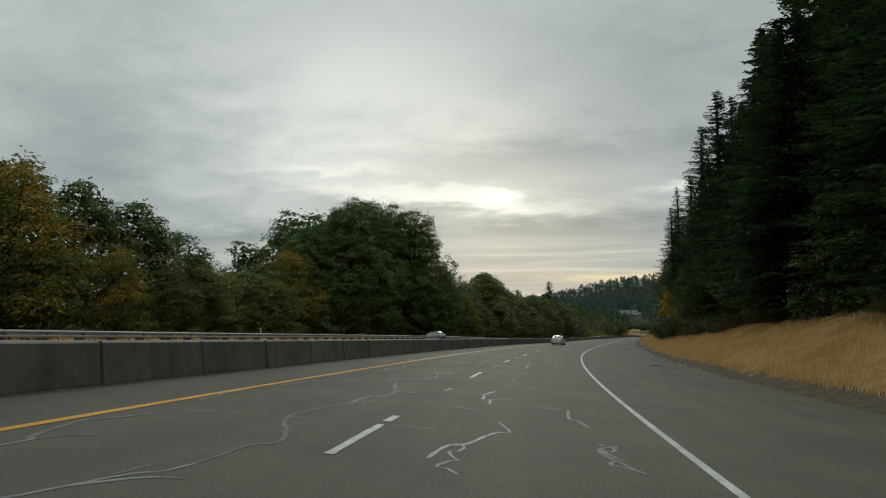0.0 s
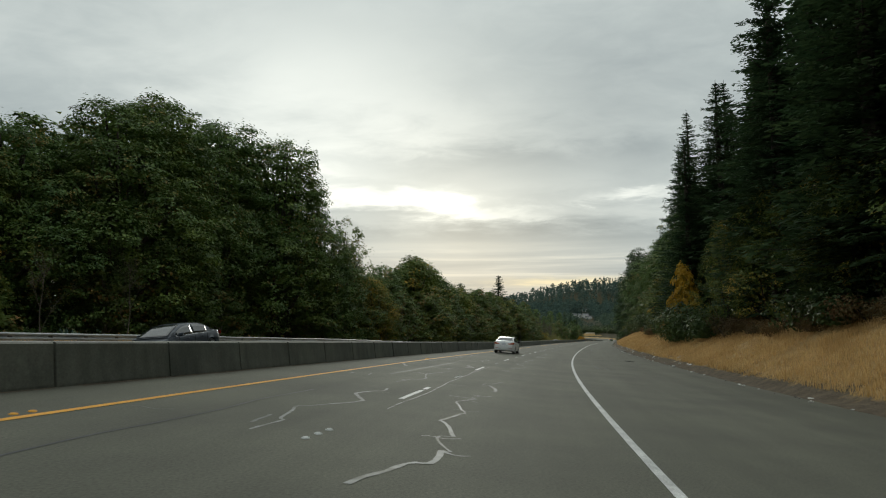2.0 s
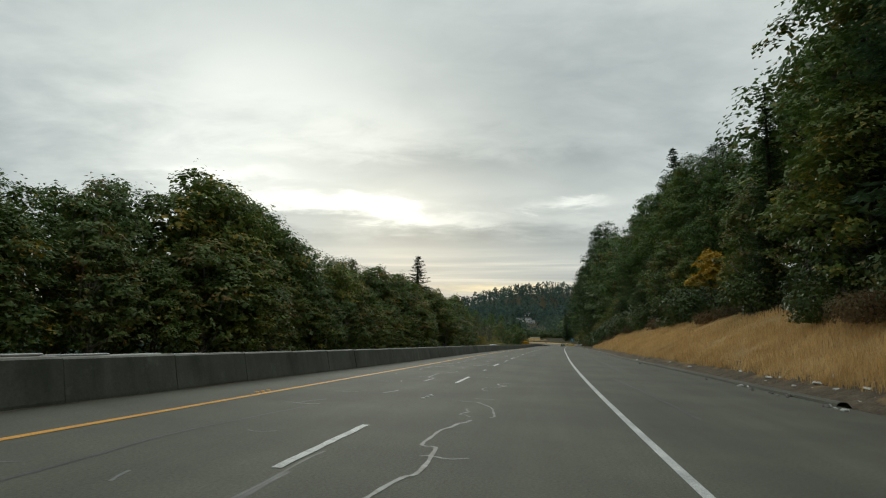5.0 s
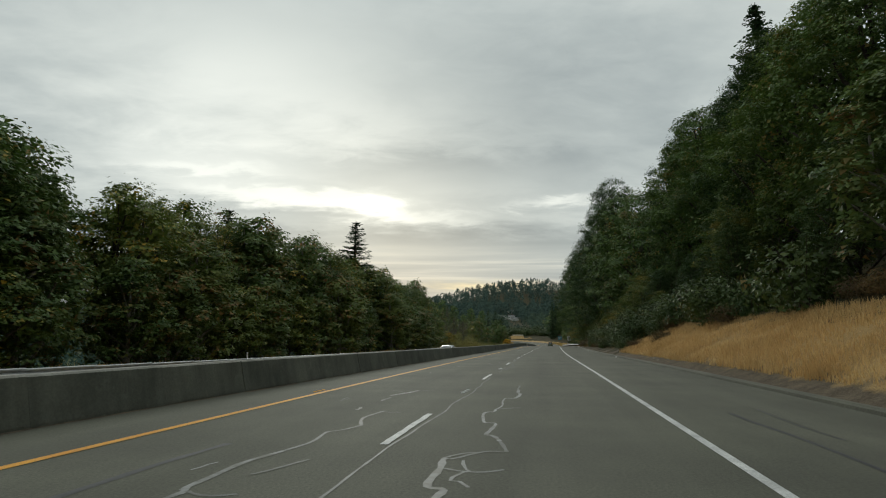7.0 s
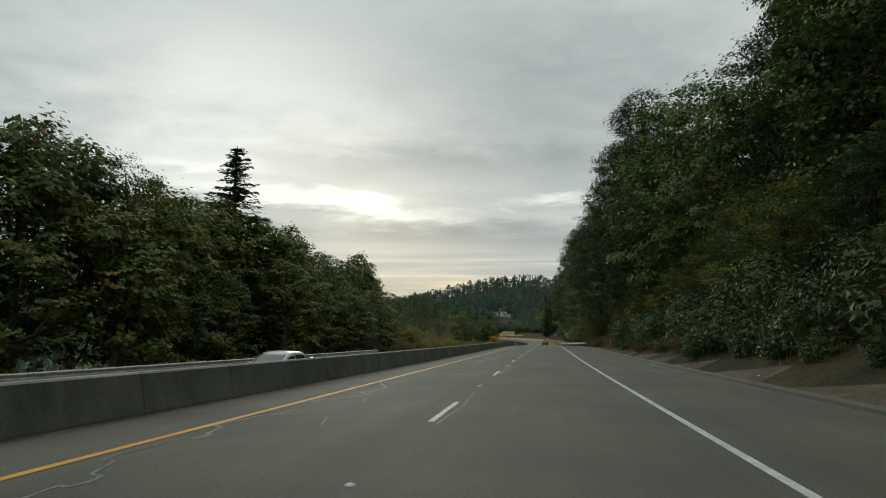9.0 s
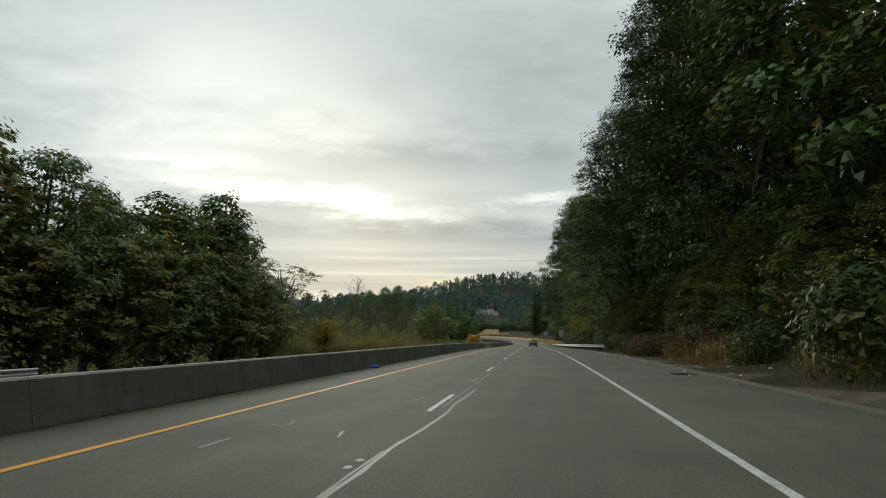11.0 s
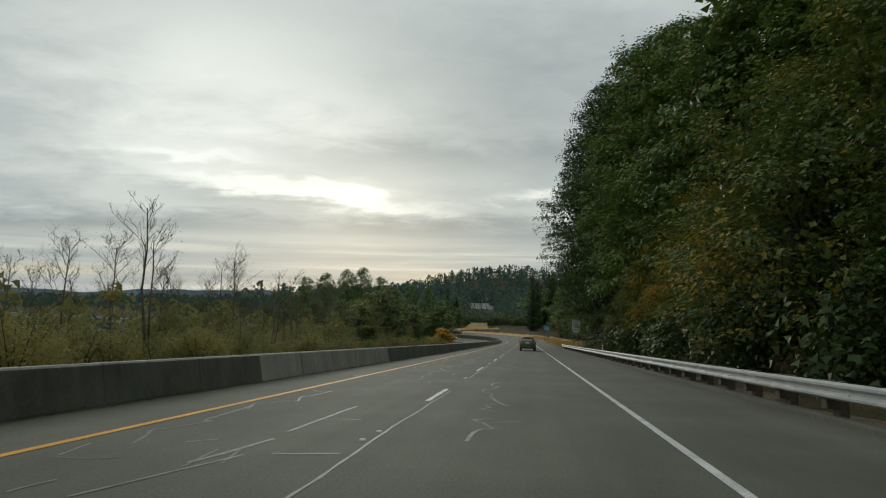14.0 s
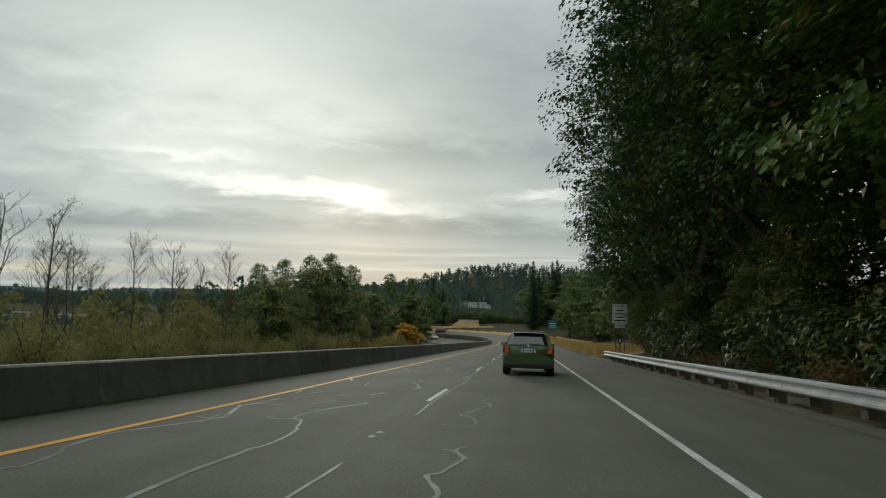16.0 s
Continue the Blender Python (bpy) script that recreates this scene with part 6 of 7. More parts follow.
def white_sedan(m):
    """A long four-door saloon: one loft for body and cabin, glass and lamps laid on its surface."""
    paint = car_paint("white_paint", (0.74, 0.74, 0.73))
    L, hw, wr, axles = 4.9, 0.93, 0.335, (-1.37, 1.60)
    top = tagged(new("sedan"), "white four-door sedan with dark tinted windows beside the barrier", "car")
    roof = [(-2.45, 1.03), (-2.38, 1.075), (-2.2, 1.09), (-1.92, 1.105), (-1.76, 1.14), (-1.40, 1.27), (-1.05, 1.375), (-0.7, 1.43), (-0.15, 1.455), (0.25, 1.43), (0.5, 1.38), (0.95, 1.19), (1.32, 1.01), (1.42, 0.98), (1.9, 0.93), (2.25, 0.82), (2.40, 0.70), (2.45, 0.60)]
    belt = [(-2.45, 0.98), (-2.2, 1.01), (-1.6, 1.005), (-0.5, 0.97), (0.8, 0.935), (1.3, 0.92), (1.9, 0.86), (2.25, 0.78), (2.45, 0.56)]

    def width(y):
        e = L / 2 - abs(y)
        return hw - (0.050 if y > 0 else 0.035) * abs(2 * y / L) ** 4 - (0.26 if y > 0 else 0.16) * max(0, 1 - e / 0.42) ** 2.2

    def tuck(y, z):
        """The tail and nose bulge at bumper height and lean in above it."""
        e = max(0.0, 1 - (L / 2 - abs(y)) / 0.30)
        d = (0.13 * max(0, (z - 0.60) / 0.48) ** 1.5 + 0.12 * max(0, (0.48 - z) / 0.26) ** 2) * e
        return y + d if y < 0 else y - d

    def half(y):
        w, zb, zr = width(y), float(glide(belt, y)), float(glide(roof, y))
        zr = max(zr, zb + 0.012)
        e = L / 2 - abs(y)
        sill = 0.21 + 0.05 * max(0, 1 - e / 0.6)
        zl = sill
        for a in axles:
            q = (wr * 1.12) ** 2 - (y - a) ** 2
            if q > 0:
                zl = max(zl, wr + math.sqrt(q))
        lip = 0.012 if zl > sill + 0.02 else 0.0
        side = [(w - 0.07, sill if zl == sill else zl), (w - 0.02 + lip, zl + 0.015), (w - 0.004 + lip, max(zl + 0.03, 0.36)), (w, max(zl + 0.045, 0.52)), (w - 0.004, max(zl + 0.06, 0.68)), (w - 0.010, max(zl + 0.075, 0.80)),
                (w - 0.032, max(zl + 0.09, 0.845)), (w - 0.048, zb - 0.035), (w - 0.075, zb)]
        k = min(1.0, (zr - zb) / 0.40)           # 0 on the decks, 1 under the roof
        wc = (w - 0.075) * (1 - k) * 0.93 + (w - 0.25) * k
        up = [((w - 0.085) * (1 - q) + wc * q, zb + 0.006 + (zr - 0.045 * k - zb - 0.006) * (q * (1 - 0.10 * k) + 0.10 * k * q * q)) for q in (0.04, 0.35, 0.68, 0.93)]
        up += [(wc - 0.045 * k - 0.01, zr - 0.016 * k - 0.004), (wc * 0.62, zr + 0.006), (0.0, zr + 0.020)]
        return [(x, tuck(y, z), z) for x, z in side + up]

    dense = [a + d for a in axles for d in np.linspace(-wr * 1.13, wr * 1.13, 25)]
    ys = np.unique(np.round(np.concatenate([np.linspace(-L / 2, L / 2, 90), dense, [-2.43, -2.40, 2.43, 2.40]]), 4))
    rows = []
    for y in ys:
        h = half(float(y))
        rows.append([(-a, b, c) for a, b, c in h] + h[-2::-1])
    mcol = len(rows[0])
    f = grid_faces(rows, True)
    for base, fl in ((0, False), ((len(rows) - 1) * mcol, True)):
        for j in range(mcol // 2):
            a, b = base + j, base + mcol - 1 - j
            q = (a, a + 1, b - 1, b) if b - a > 2 else (a, a + 1, b)
            f.append(q[::-1] if fl else q)
    body = part_me("body", mesh_np("body", [p for r in rows for p in r], f, [paint], smooth=True), top)
    md = body.modifiers.new("edge", "EDGE_SPLIT")
    md.split_angle = radians(38)

    def on_skin(y, a, sd, out=0.004):
        """A point on the loft: a runs along the half section from the sill to the roof's middle."""
        h = half(y)
        i = min(int(a), len(h) - 2)
        p = Vector(h[i]).lerp(Vector(h[i + 1]), a - i)
        d = Vector(h[i + 1]) - Vector(h[i])
        n = Vector((d.z, 0, -d.x)).normalized()
        return (sd * (p.x + n.x * out), p.y, p.z + n.z * out)

    # rear and front screens, wrapped from pillar to pillar over the sloping roof
    for nm, a, b in (("rear_window", -1.86, -1.00), ("windscreen", 0.50, 1.28)):
        rr = []
        for y in np.linspace(a, b, 12):
            y = float(y)
            e = 13.12 + 0.25 * abs((y - (a + b) / 2) / (b - a)) ** 2
            left = [on_skin(y, q, -1, 0.005) for q in np.linspace(e, 14.999, 9)]
            rr.append(left + [(-p[0], p[1], p[2]) for p in left[-2::-1]])
        sheet(nm, rr, M_GLASS, body, "dark tinted glass", 0.006)
    for sd in (-1, 1):
        # door glass with rounded ends, between bright trim
        for a, b in ((-1.52, -1.06), (-1.02, -0.30), (-0.25, 1.16)):
            rr = []
            for k in range(15):
                q = k / 14
                y = a + (b - a) * q
                roofline = 12.0 - 0.12
                if a < -1.2:
                    top_at = 9.3 + (roofline - 9.3) * math.sin(min(1.0, q * 1.25) * math.pi / 2) ** 0.8
                else:
                    top_at = roofline
                rr.append([on_skin(y, g, sd, 0.010) for g in np.linspace(9.10, max(9.2, top_at), 6)])
            sheet("side_window", rr, M_GLASS, body, "dark tinted side glass", 0.006)
        trim_pts = [on_skin(y, 9.02, sd, 0.012) for y in np.linspace(-1.54, 1.18, 22)]
        part_me("window_trim", mesh_np("window_trim", *tube(trim_pts, [0.008] * 22, 5), [M_CHROME], smooth=True), body, "thin bright trim")
        trim_pts = [on_skin(float(y), 9.1 + 2.87 * math.sin(min(1.0, max(0.0, (y + 1.54) / 0.38)) * 1.57) ** 0.8, sd, 0.012) for y in np.linspace(-1.54, 1.16, 26)]
        part_me("window_trim", mesh_np("window_trim", *tube(trim_pts, [0.007] * 26, 5), [M_CHROME], smooth=True), body, "thin bright trim")
        # shut lines of the doors
        for y0, lean in ((-1.18, 0.30), (-0.27, 0.02), (0.98, 0.0)):
            pts = [on_skin(y0 + (lean * max(0.0, 4.5 - g) / 4.5 if lean > 0.1 else lean), g, sd, 0.0015) for g in np.linspace(1.6, 8.9, 14)]
            part_me("door_seam", mesh_np("door_seam", *tube(pts, [0.002] * 14, 4), [M_BLACK]), body)
        for y in (-0.96, 0.02):
            c = on_skin(y, 6.2, sd, 0.02)
            bm = bmesh.new()
            box_bm(bm, (c[0], c[1], c[2] + 0.01), (0.028, 0.21, 0.032), 0.011)
            part("door_handle", bm, paint, body)
        bm = bmesh.new()
        box_bm(bm, (sd * 0.99, 0.86, 1.035), (0.20, 0.11, 0.145), 0.045)
        box_bm(bm, (sd * 0.885, 0.89, 0.985), (0.10, 0.06, 0.035), 0.012)
        part("mirror", bm, M_BLACK, body, "dark door mirror")
        pts = [on_skin(y, 1.75, sd, 0.006) for y in np.linspace(axles[0] + 0.44, axles[1] - 0.44, 12)]
        part_me("sill_strip", mesh_np("sill_strip", *tube(pts, [0.022] * 12, 6), [M_RAIL], smooth=True), body, "dark sill strip")
        c = on_skin(1.12, 4.4, sd, 0.004)
        slab("fender_vent", [(1.03, 0.715), (1.21, 0.725), (1.21, 0.75), (1.03, 0.74)], c[0] - sd * 0.006, sd * 0.012, M_CHROME, body, bev=0.003, axis_x=True)
        # a lamp that wraps the tail's corner, amber towards the middle
        wend = width(-L / 2)

        def corner(r, z, out):
            """r metres round the tail from the middle at height z."""
            inset = 0.008 + 0.040 * min(1.0, max(0.0, (z - 0.78) / 0.165))
            if r < wend - inset:
                p = (r, tuck(-L / 2, z) - out)
            else:
                y = -L / 2 + (r - wend + inset)
                p = (width(y) - inset + out, tuck(y, z) - 0.3 * out)
            return (sd * p[0], p[1], z)
        for nm, a, b, mat in (("tail_light", 0.40, 0.60, M_TAILAMBER), ("tail_light", 0.604, 1.06, M_TAILRED)):
            rr = []
            for r in np.linspace(a, b, 12):
                q = (r - 0.40) / 0.66
                zlow, zup = 0.800 + 0.004 * q + 0.075 * max(0, q - 0.72) / 0.28, 0.888 + 0.085 * min(1, max(0, q - 0.22) * 4.0) - 0.015 * q
                rr.append([corner(float(r), float(z), 0.012) for z in np.linspace(zlow, max(zlow + 0.008, zup), 5)])
            sheet(nm, rr, mat, body, "amber red lamp lens", 0.014)
        rr = [[corner(float(r), z, 0.006) for z in (0.468, 0.495)] for r in np.linspace(0.46, 0.74, 6)]
        sheet("reflector", rr, M_TAILRED, body, "narrow red reflector", 0.008)
        slab("headlight", rect(min(sd * 0.48, sd * 0.80), max(sd * 0.48, sd * 0.80), 0.62, 0.74), L / 2 - 0.22, 0.06, M_CLEARLAMP, body, "clear headlight", 0.01)
        for a in axles:
            wheel(top, sd * (hw - 0.135), a, wr, 0.245, 10)
    yr = -L / 2
    slab("plate_recess", rect(-0.24, 0.24, 0.725, 0.905), tuck(yr, 0.86) - 0.002, -0.010, paint, body, bev=0.004)
    slab("plate_frame", rect(-0.168, 0.168, 0.735, 0.90), tuck(yr, 0.86) - 0.010, -0.012, M_BLACK, body, "dark plate frame", 0.004)
    plate_at(body, tuck(yr, 0.86) - 0.0225, 0.822, 0.30, 0.145)
    slab("boot_handle", rect(-0.40, 0.40, 0.918, 0.936), tuck(yr, 0.92) - 0.002, -0.010, M_ALLOY, body, "bright boot handle strip", 0.003)
    slab("boot_seam", rect(-0.60, 0.60, 0.690, 0.6945), tuck(yr, 0.69) + 0.004, -0.009, M_BLACK, body, bev=0)
    slab("bumper_crease", rect(-0.74, 0.74, 0.640, 0.652), tuck(yr, 0.645) + 0.002, -0.007, paint, body, bev=0.002)
    slab("badge", [(0.042 * math.cos(k * 0.524), 0.985 + 0.042 * math.sin(k * 0.524)) for k in range(12)], tuck(yr, 0.985) + 0.006, -0.018, M_BADGE, body, "plain round dark blue badge", 0.004)
    slab("valance", [(-0.70, 0.235), (0.70, 0.235), (0.78, 0.30), (-0.78, 0.30)], yr + 0.16, -0.06, M_BLACK, body, "dark lower valance", 0.02)
    for x in (-0.62, -0.52):
        v, fq = tube([(x, yr + 0.3, 0.30), (x, yr + 0.02, 0.295)], [0.043, 0.043], 12)
        part_me("exhaust_pipe", mesh_np("exhaust_pipe", v, fq, [M_BLACK], smooth=True), top)
    bm = bmesh.new()
    box_bm(bm, (0, 0, 0.27), (1.50, L - 0.7, 0.16), 0.03)
    for a in axles:
        box_bm(bm, (0, a, wr * 1.25), (1.34, wr * 2.15, wr * 1.1), 0.03)
    part("underbody", bm, M_BLACK, top)
    slab("antenna_fin", [(-1.02, 1.37), (-0.80, 1.42), (-0.88, 1.468), (-0.97, 1.485)], -0.016, 0.032, paint, body, bev=0.010, axis_x=True)
    top.matrix_world = m
    return top


def other_car(m, name, label, colour, tall=False, metal=0.2):
    paint = car_paint(name + "_paint", colour, metal)
    if tall:
        c = car(name, label, paint, 4.6, 1.86, 1.68, 1.06, 0.28, (-1.38, 1.36), 0.35,
                [(-2.2, 1.04), (-2.05, 1.4), (-1.9, 1.58), (-1.2, 1.66), (0.2, 1.64), (0.55, 1.56), (1.4, 1.04)],
                [(-2.3, 1.03), (-2.1, 1.07), (1.3, 1.02), (1.95, 0.93), (2.3, 0.70)], rails=True)
    else:
        c = car(name, label, paint, 4.7, 1.82, 1.45, 0.95, 0.22, (-1.42, 1.38), 0.33,
                [(-1.95, 0.97), (-1.5, 1.16), (-1.05, 1.35), (-0.7, 1.41), (-0.1, 1.45), (0.35, 1.42), (0.6, 1.35), (1.5, 0.95)],
                [(-2.35, 0.94), (-2.2, 0.99), (-1.6, 0.985), (1.2, 0.94), (1.8, 0.86), (2.15, 0.74), (2.35, 0.58)])
    L = 4.6 if tall else 4.7
    z = 0.92 if tall else 0.80
    for sd in (-1, 1):
        slab("tail_light", rect(min(sd * 0.5, sd * 0.8), max(sd * 0.5, sd * 0.8), z, z + 0.14), -L / 2 + 0.09, -0.1, M_REDLAMP, c, "red lamp lens", 0.01)
        slab("headlight", rect(min(sd * 0.48, sd * 0.80), max(sd * 0.48, sd * 0.80), 0.62, 0.76), L / 2 - 0.22, 0.08, M_CLEARLAMP, c, "clear headlight", 0.01)
    slab("grille", rect(-0.42, 0.42, 0.42, 0.66), L / 2 - 0.02, 0.025, M_BLACK, c, "dark grille", 0.006)
    plate_at(c, -L / 2 - 0.004, z - 0.02)
    c.matrix_world = m
    return c


def drive(s, lat, turn=0):
    return road_pose(s, lat, 0.0, turn)


green_suv(drive(396.2, 2.1) @ Matrix.Diagonal((1.03, 1.0, 0.965, 1)))
white_sedan(drive(96.3, -1.83) @ Matrix.Diagonal((0.97, 0.95, 0.98, 1)))
other_car(drive(229, -10.0, 180), "silver_sedan", "silver sedan in the oncoming lanes behind the barrier", (0.42, 0.44, 0.46), False, 0.6)
other_car(drive(66, -12.8, 180), "dark_sedan", "dark blue sedan in the oncoming lanes behind the barrier", (0.03, 0.04, 0.055), False, 0.4)
other_car(drive(584, 1.9), "red_suv", "dark red suv far ahead in the lane", (0.12, 0.02, 0.018), True, 0.4)
other_car(drive(572, -10.2, 180), "white_van", "white suv in the oncoming lanes at the bend", (0.6, 0.6, 0.6), True, 0.0)


# ---- signs and posts ----
M_SIGNWHITE = material("white_sign_sheeting", two_scale((0.60, 0.60, 0.57), (0.72, 0.72, 0.69), 1.5, 30, bmp=0, speck=0.08), 0.5)
M_BLUE = material("teal_blue_sign_sheeting", two_scale((0.015, 0.13, 0.20), (0.025, 0.17, 0.25), 1.5, 30, bmp=0, speck=0.08), 0.5)
M_TEAL = material("green_sign_sheeting", two_scale((0.0, 0.13, 0.10), (0.01, 0.17, 0.13), 1.5, 30, bmp=0, speck=0.08), 0.5)
M_INK = material("black_sign_ink", plain((0.03, 0.03, 0.03)), 0.6)


def words(text, size, x, y, z, mat, parent, name="lettering"):
    cu = bpy.data.curves.new(name, "FONT")
    cu.body, cu.size, cu.align_x, cu.align_y, cu.extrude = text, size, "CENTER", "CENTER", 0.002
    cu.materials.append(mat)
    ob = new(name, cu)
    ob.parent = parent
    ob.matrix_basis = pose(x, y, z, 90, 0, 0)
    return ob


def road_sign(s, lat, zb, w, h, mat, label, build, posts=2, name="road_sign"):
    top = tagged(new(name), label, "sign")
    x, y, z = on_road(s, lat)
    gz = ground_z(float(x), float(y))
    top.matrix_world = pose(x, y, gz, 0, 0, road_turn(s) + 4)
    lift = float(z) + zb - gz
    for k in range(posts):
        px = 0 if posts == 1 else (k - 0.5) * w * 0.55
        bm = bmesh.new()
        box_bm(bm, (px, 0.06, (lift + h) / 2 - 0.2), (0.09, 0.09, lift + h + 0.3), 0.008)
        part("post", bm, M_POST, top)
    slab("panel", rect(-w / 2, w / 2, lift, lift + h), 0.0, 0.012, mat, top, bev=0.004)
    build(top, lift)


def litter_sign(top, z):
    words("PLEASE", 0.30, 0, -0.006, z + 1.58, M_INK, top)
    for k, w in enumerate((0.62, 0.86, 0.62, 0.98)):
        slab("text_bar", rect(-w / 2, w / 2, z + 1.12 - 0.30 * k, z + 1.22 - 0.30 * k), -0.002, -0.003, M_INK, top, bev=0)
    slab("lower_plate", rect(-0.45, 0.45, z - 0.38, z - 0.04), 0.0, 0.012, M_SIGNWHITE, top, bev=0.004)
    slab("text_bar", rect(-0.3, 0.3, z - 0.25, z - 0.17), -0.002, -0.003, M_INK, top, bev=0)


def blue_sign(top, z):
    for k, w in enumerate((1.5, 1.1, 1.4)):
        slab("text_bar", rect(-w / 2, w / 2, z + 0.35 + 0.42 * k, z + 0.48 + 0.42 * k), -0.002, -0.003, M_SIGNWHITE, top, bev=0)


def marker_plate(top, z):
    slab("text_bar", rect(-0.07, 0.07, z + 0.12, z + 0.36), -0.002, -0.003, M_SIGNWHITE, top, bev=0)


road_sign(426.5, 10.4, 2.95, 1.35, 1.75, M_SIGNWHITE, "white roadside sign with dark lettering on two posts", litter_sign)
road_sign(422, 9.7, 1.2, 0.32, 0.5, M_TEAL, "small green distance marker plate on a post", marker_plate, 1, "distance_marker")
road_sign(512, 9.0, 3.0, 2.2, 1.9, M_BLUE, "blue motorist service sign on two posts", blue_sign)

M_FLEX = material("white_flex_post", two_scale((0.62, 0.62, 0.6), (0.75, 0.75, 0.72), 3, 30, bmp=0), 0.5)


def delineator(s, lat):
    top = tagged(new("delineator_post"), "slim white plastic delineator post beside the guard rail", "post")
    bm = bmesh.new()
    box_bm(bm, (0, 0, 0.45), (0.10, 0.02, 1.3), 0.008)
    part("post", bm, M_FLEX, top)
    bm = bmesh.new()
    box_bm(bm, (0, -0.012, 1.0), (0.08, 0.006, 0.1), 0.002)
    part("reflector", bm, M_ALLOY, top)
    x, y, _ = on_road(s, lat)
    top.matrix_world = pose(x, y, ground_z(float(x), float(y)), 0, 0, road_turn(s))


for s_, l_ in ((371, 7.9), (42, -20.2), (198, -19.6)):
    delineator(s_, l_)


# ---- dry grass ----
def grass_field(name, seed, n, area, label, hmin, hmax, mat, gap=-0.4, width=1.4):
    rng = np.random.default_rng(seed)
    s, lat = area(rng, n)
    p = on_road(s, lat)
    z = heights(p[:, 0], p[:, 1])
    cl = np.array([noise.noise((a * 0.5, b * 0.5, 3.1)) for a, b in p[:, :2]])
    keep = cl > gap + 0.5 * rng.random(n)
    p, z, cl, m = p[keep], z[keep], cl[keep], int(keep.sum())
    h = rng.uniform(hmin, hmax, m) * (0.75 + 0.9 * np.clip(cl + 0.3, 0, 1))
    w = rng.uniform(0, 6.283, m)
    bend = rng.uniform(0.1, 0.6, m) * h
    wd = rng.uniform(0.008, 0.02, m) * width
    base = np.stack([p[:, 0], p[:, 1], z - 0.05], 1)
    a = np.stack([np.cos(w + 1.57), np.sin(w + 1.57), np.zeros(m)], 1) * wd[:, None]
    midp = base + np.stack([np.cos(w) * bend * 0.3, np.sin(w) * bend * 0.3, h * 0.6], 1)
    tip = base + np.stack([np.cos(w) * bend, np.sin(w) * bend, h], 1)
    v = np.stack([base - a, base + a, midp + a * 0.8, midp - a * 0.8, tip], 1).reshape(-1, 3)
    i = np.arange(m)[:, None] * 5
    f = np.concatenate([i + np.array([[0, 1, 2]]), i + np.array([[0, 2, 3]]), i + np.array([[3, 2, 4]])])
    tagged(new(name, mesh_np(name, v, f, [mat])), label, "grass", kind="stuff")


def bank_area(rng, n):
    s = rng.uniform(5, 214, n)
    return s, edge_right(s) + 1.0 + (bank_width(s) - 0.4) * rng.random(n) ** 1.1


def far_verge(rng, n):
    s = rng.uniform(425, 545, n)
    return s, 8.2 + 5 * rng.random(n)


def rail_verge(rng, n):
    s = rng.uniform(222, 425, n)
    return s, edge_right(s) + 1.3 + 2.6 * rng.random(n)


def tuft_area(rng, n):
    s = rng.uniform(262, 308, n)
    return s, edge_right(s) + 2.3 + 3.2 * rng.random(n)


def left_verge(rng, n):
    s = rng.uniform(10, 270, n)
    return s, -19.0 - 5 * rng.random(n)


grass_field("dry_grass", 1, 150000, bank_area, "tall golden dry grass covering the roadside bank", 0.14, 0.40, M_BLADE, -0.75, 0.9)
grass_field("tall_grass_tufts", 5, 16000, tuft_area, "tall tan dry grass tufts at the edge of the dark wood", 0.4, 1.0, M_VERGE, 0.0, 0.55)
grass_field("verge_grass", 2, 11000, far_verge, "dull yellow dry grass on the verge by the signs", 0.25, 0.7, M_VERGE)
grass_field("sparse_grass", 3, 20000, rail_verge, "sparse dry grass tufts under the guard rail", 0.1, 0.36, M_DIMBLADE, -0.3, 0.55)
grass_field("median_verge_grass", 4, 30000, left_verge, "dry grass beyond the oncoming lanes", 0.3, 0.7, M_BLADE)


# ---- litter, drains, cloth ----
M_PAPER = material("weathered_paper", two_scale((0.45, 0.44, 0.41), (0.66, 0.65, 0.62), 6, 40, bmp=0.2), 0.8)
M_STONE = material("roadside_stone", two_scale((0.12, 0.11, 0.10), (0.24, 0.22, 0.20), 6, 40, bmp=0.3), 0.9)
M_RAG = material("blue_cloth", two_scale((0.03, 0.10, 0.35), (0.05, 0.16, 0.48), 8, 50, bmp=0.3), 0.85)
M_IRON = material("cast_iron", two_scale((0.02, 0.02, 0.02), (0.045, 0.04, 0.036), 6, 50), 0.7, 0.5)


def crumple(name, seed, size, flat, mat):
    rnd = random.Random(seed)
    bm = bmesh.new()
    bmesh.ops.create_icosphere(bm, subdivisions=2, radius=0.5)
    for v in bm.verts:
        k = 1 + 0.45 * noise.noise(v.co * 3 + Vector((seed, 0, 0))) + rnd.uniform(-0.12, 0.12)
        v.co = Vector((v.co.x * k, v.co.y * k * 0.7, max(v.co.z * k * flat, -0.12))) * size
    me = bpy.data.meshes.new(name)
    bm.to_mesh(me)
    bm.free()
    me.materials.append(mat)
    return me


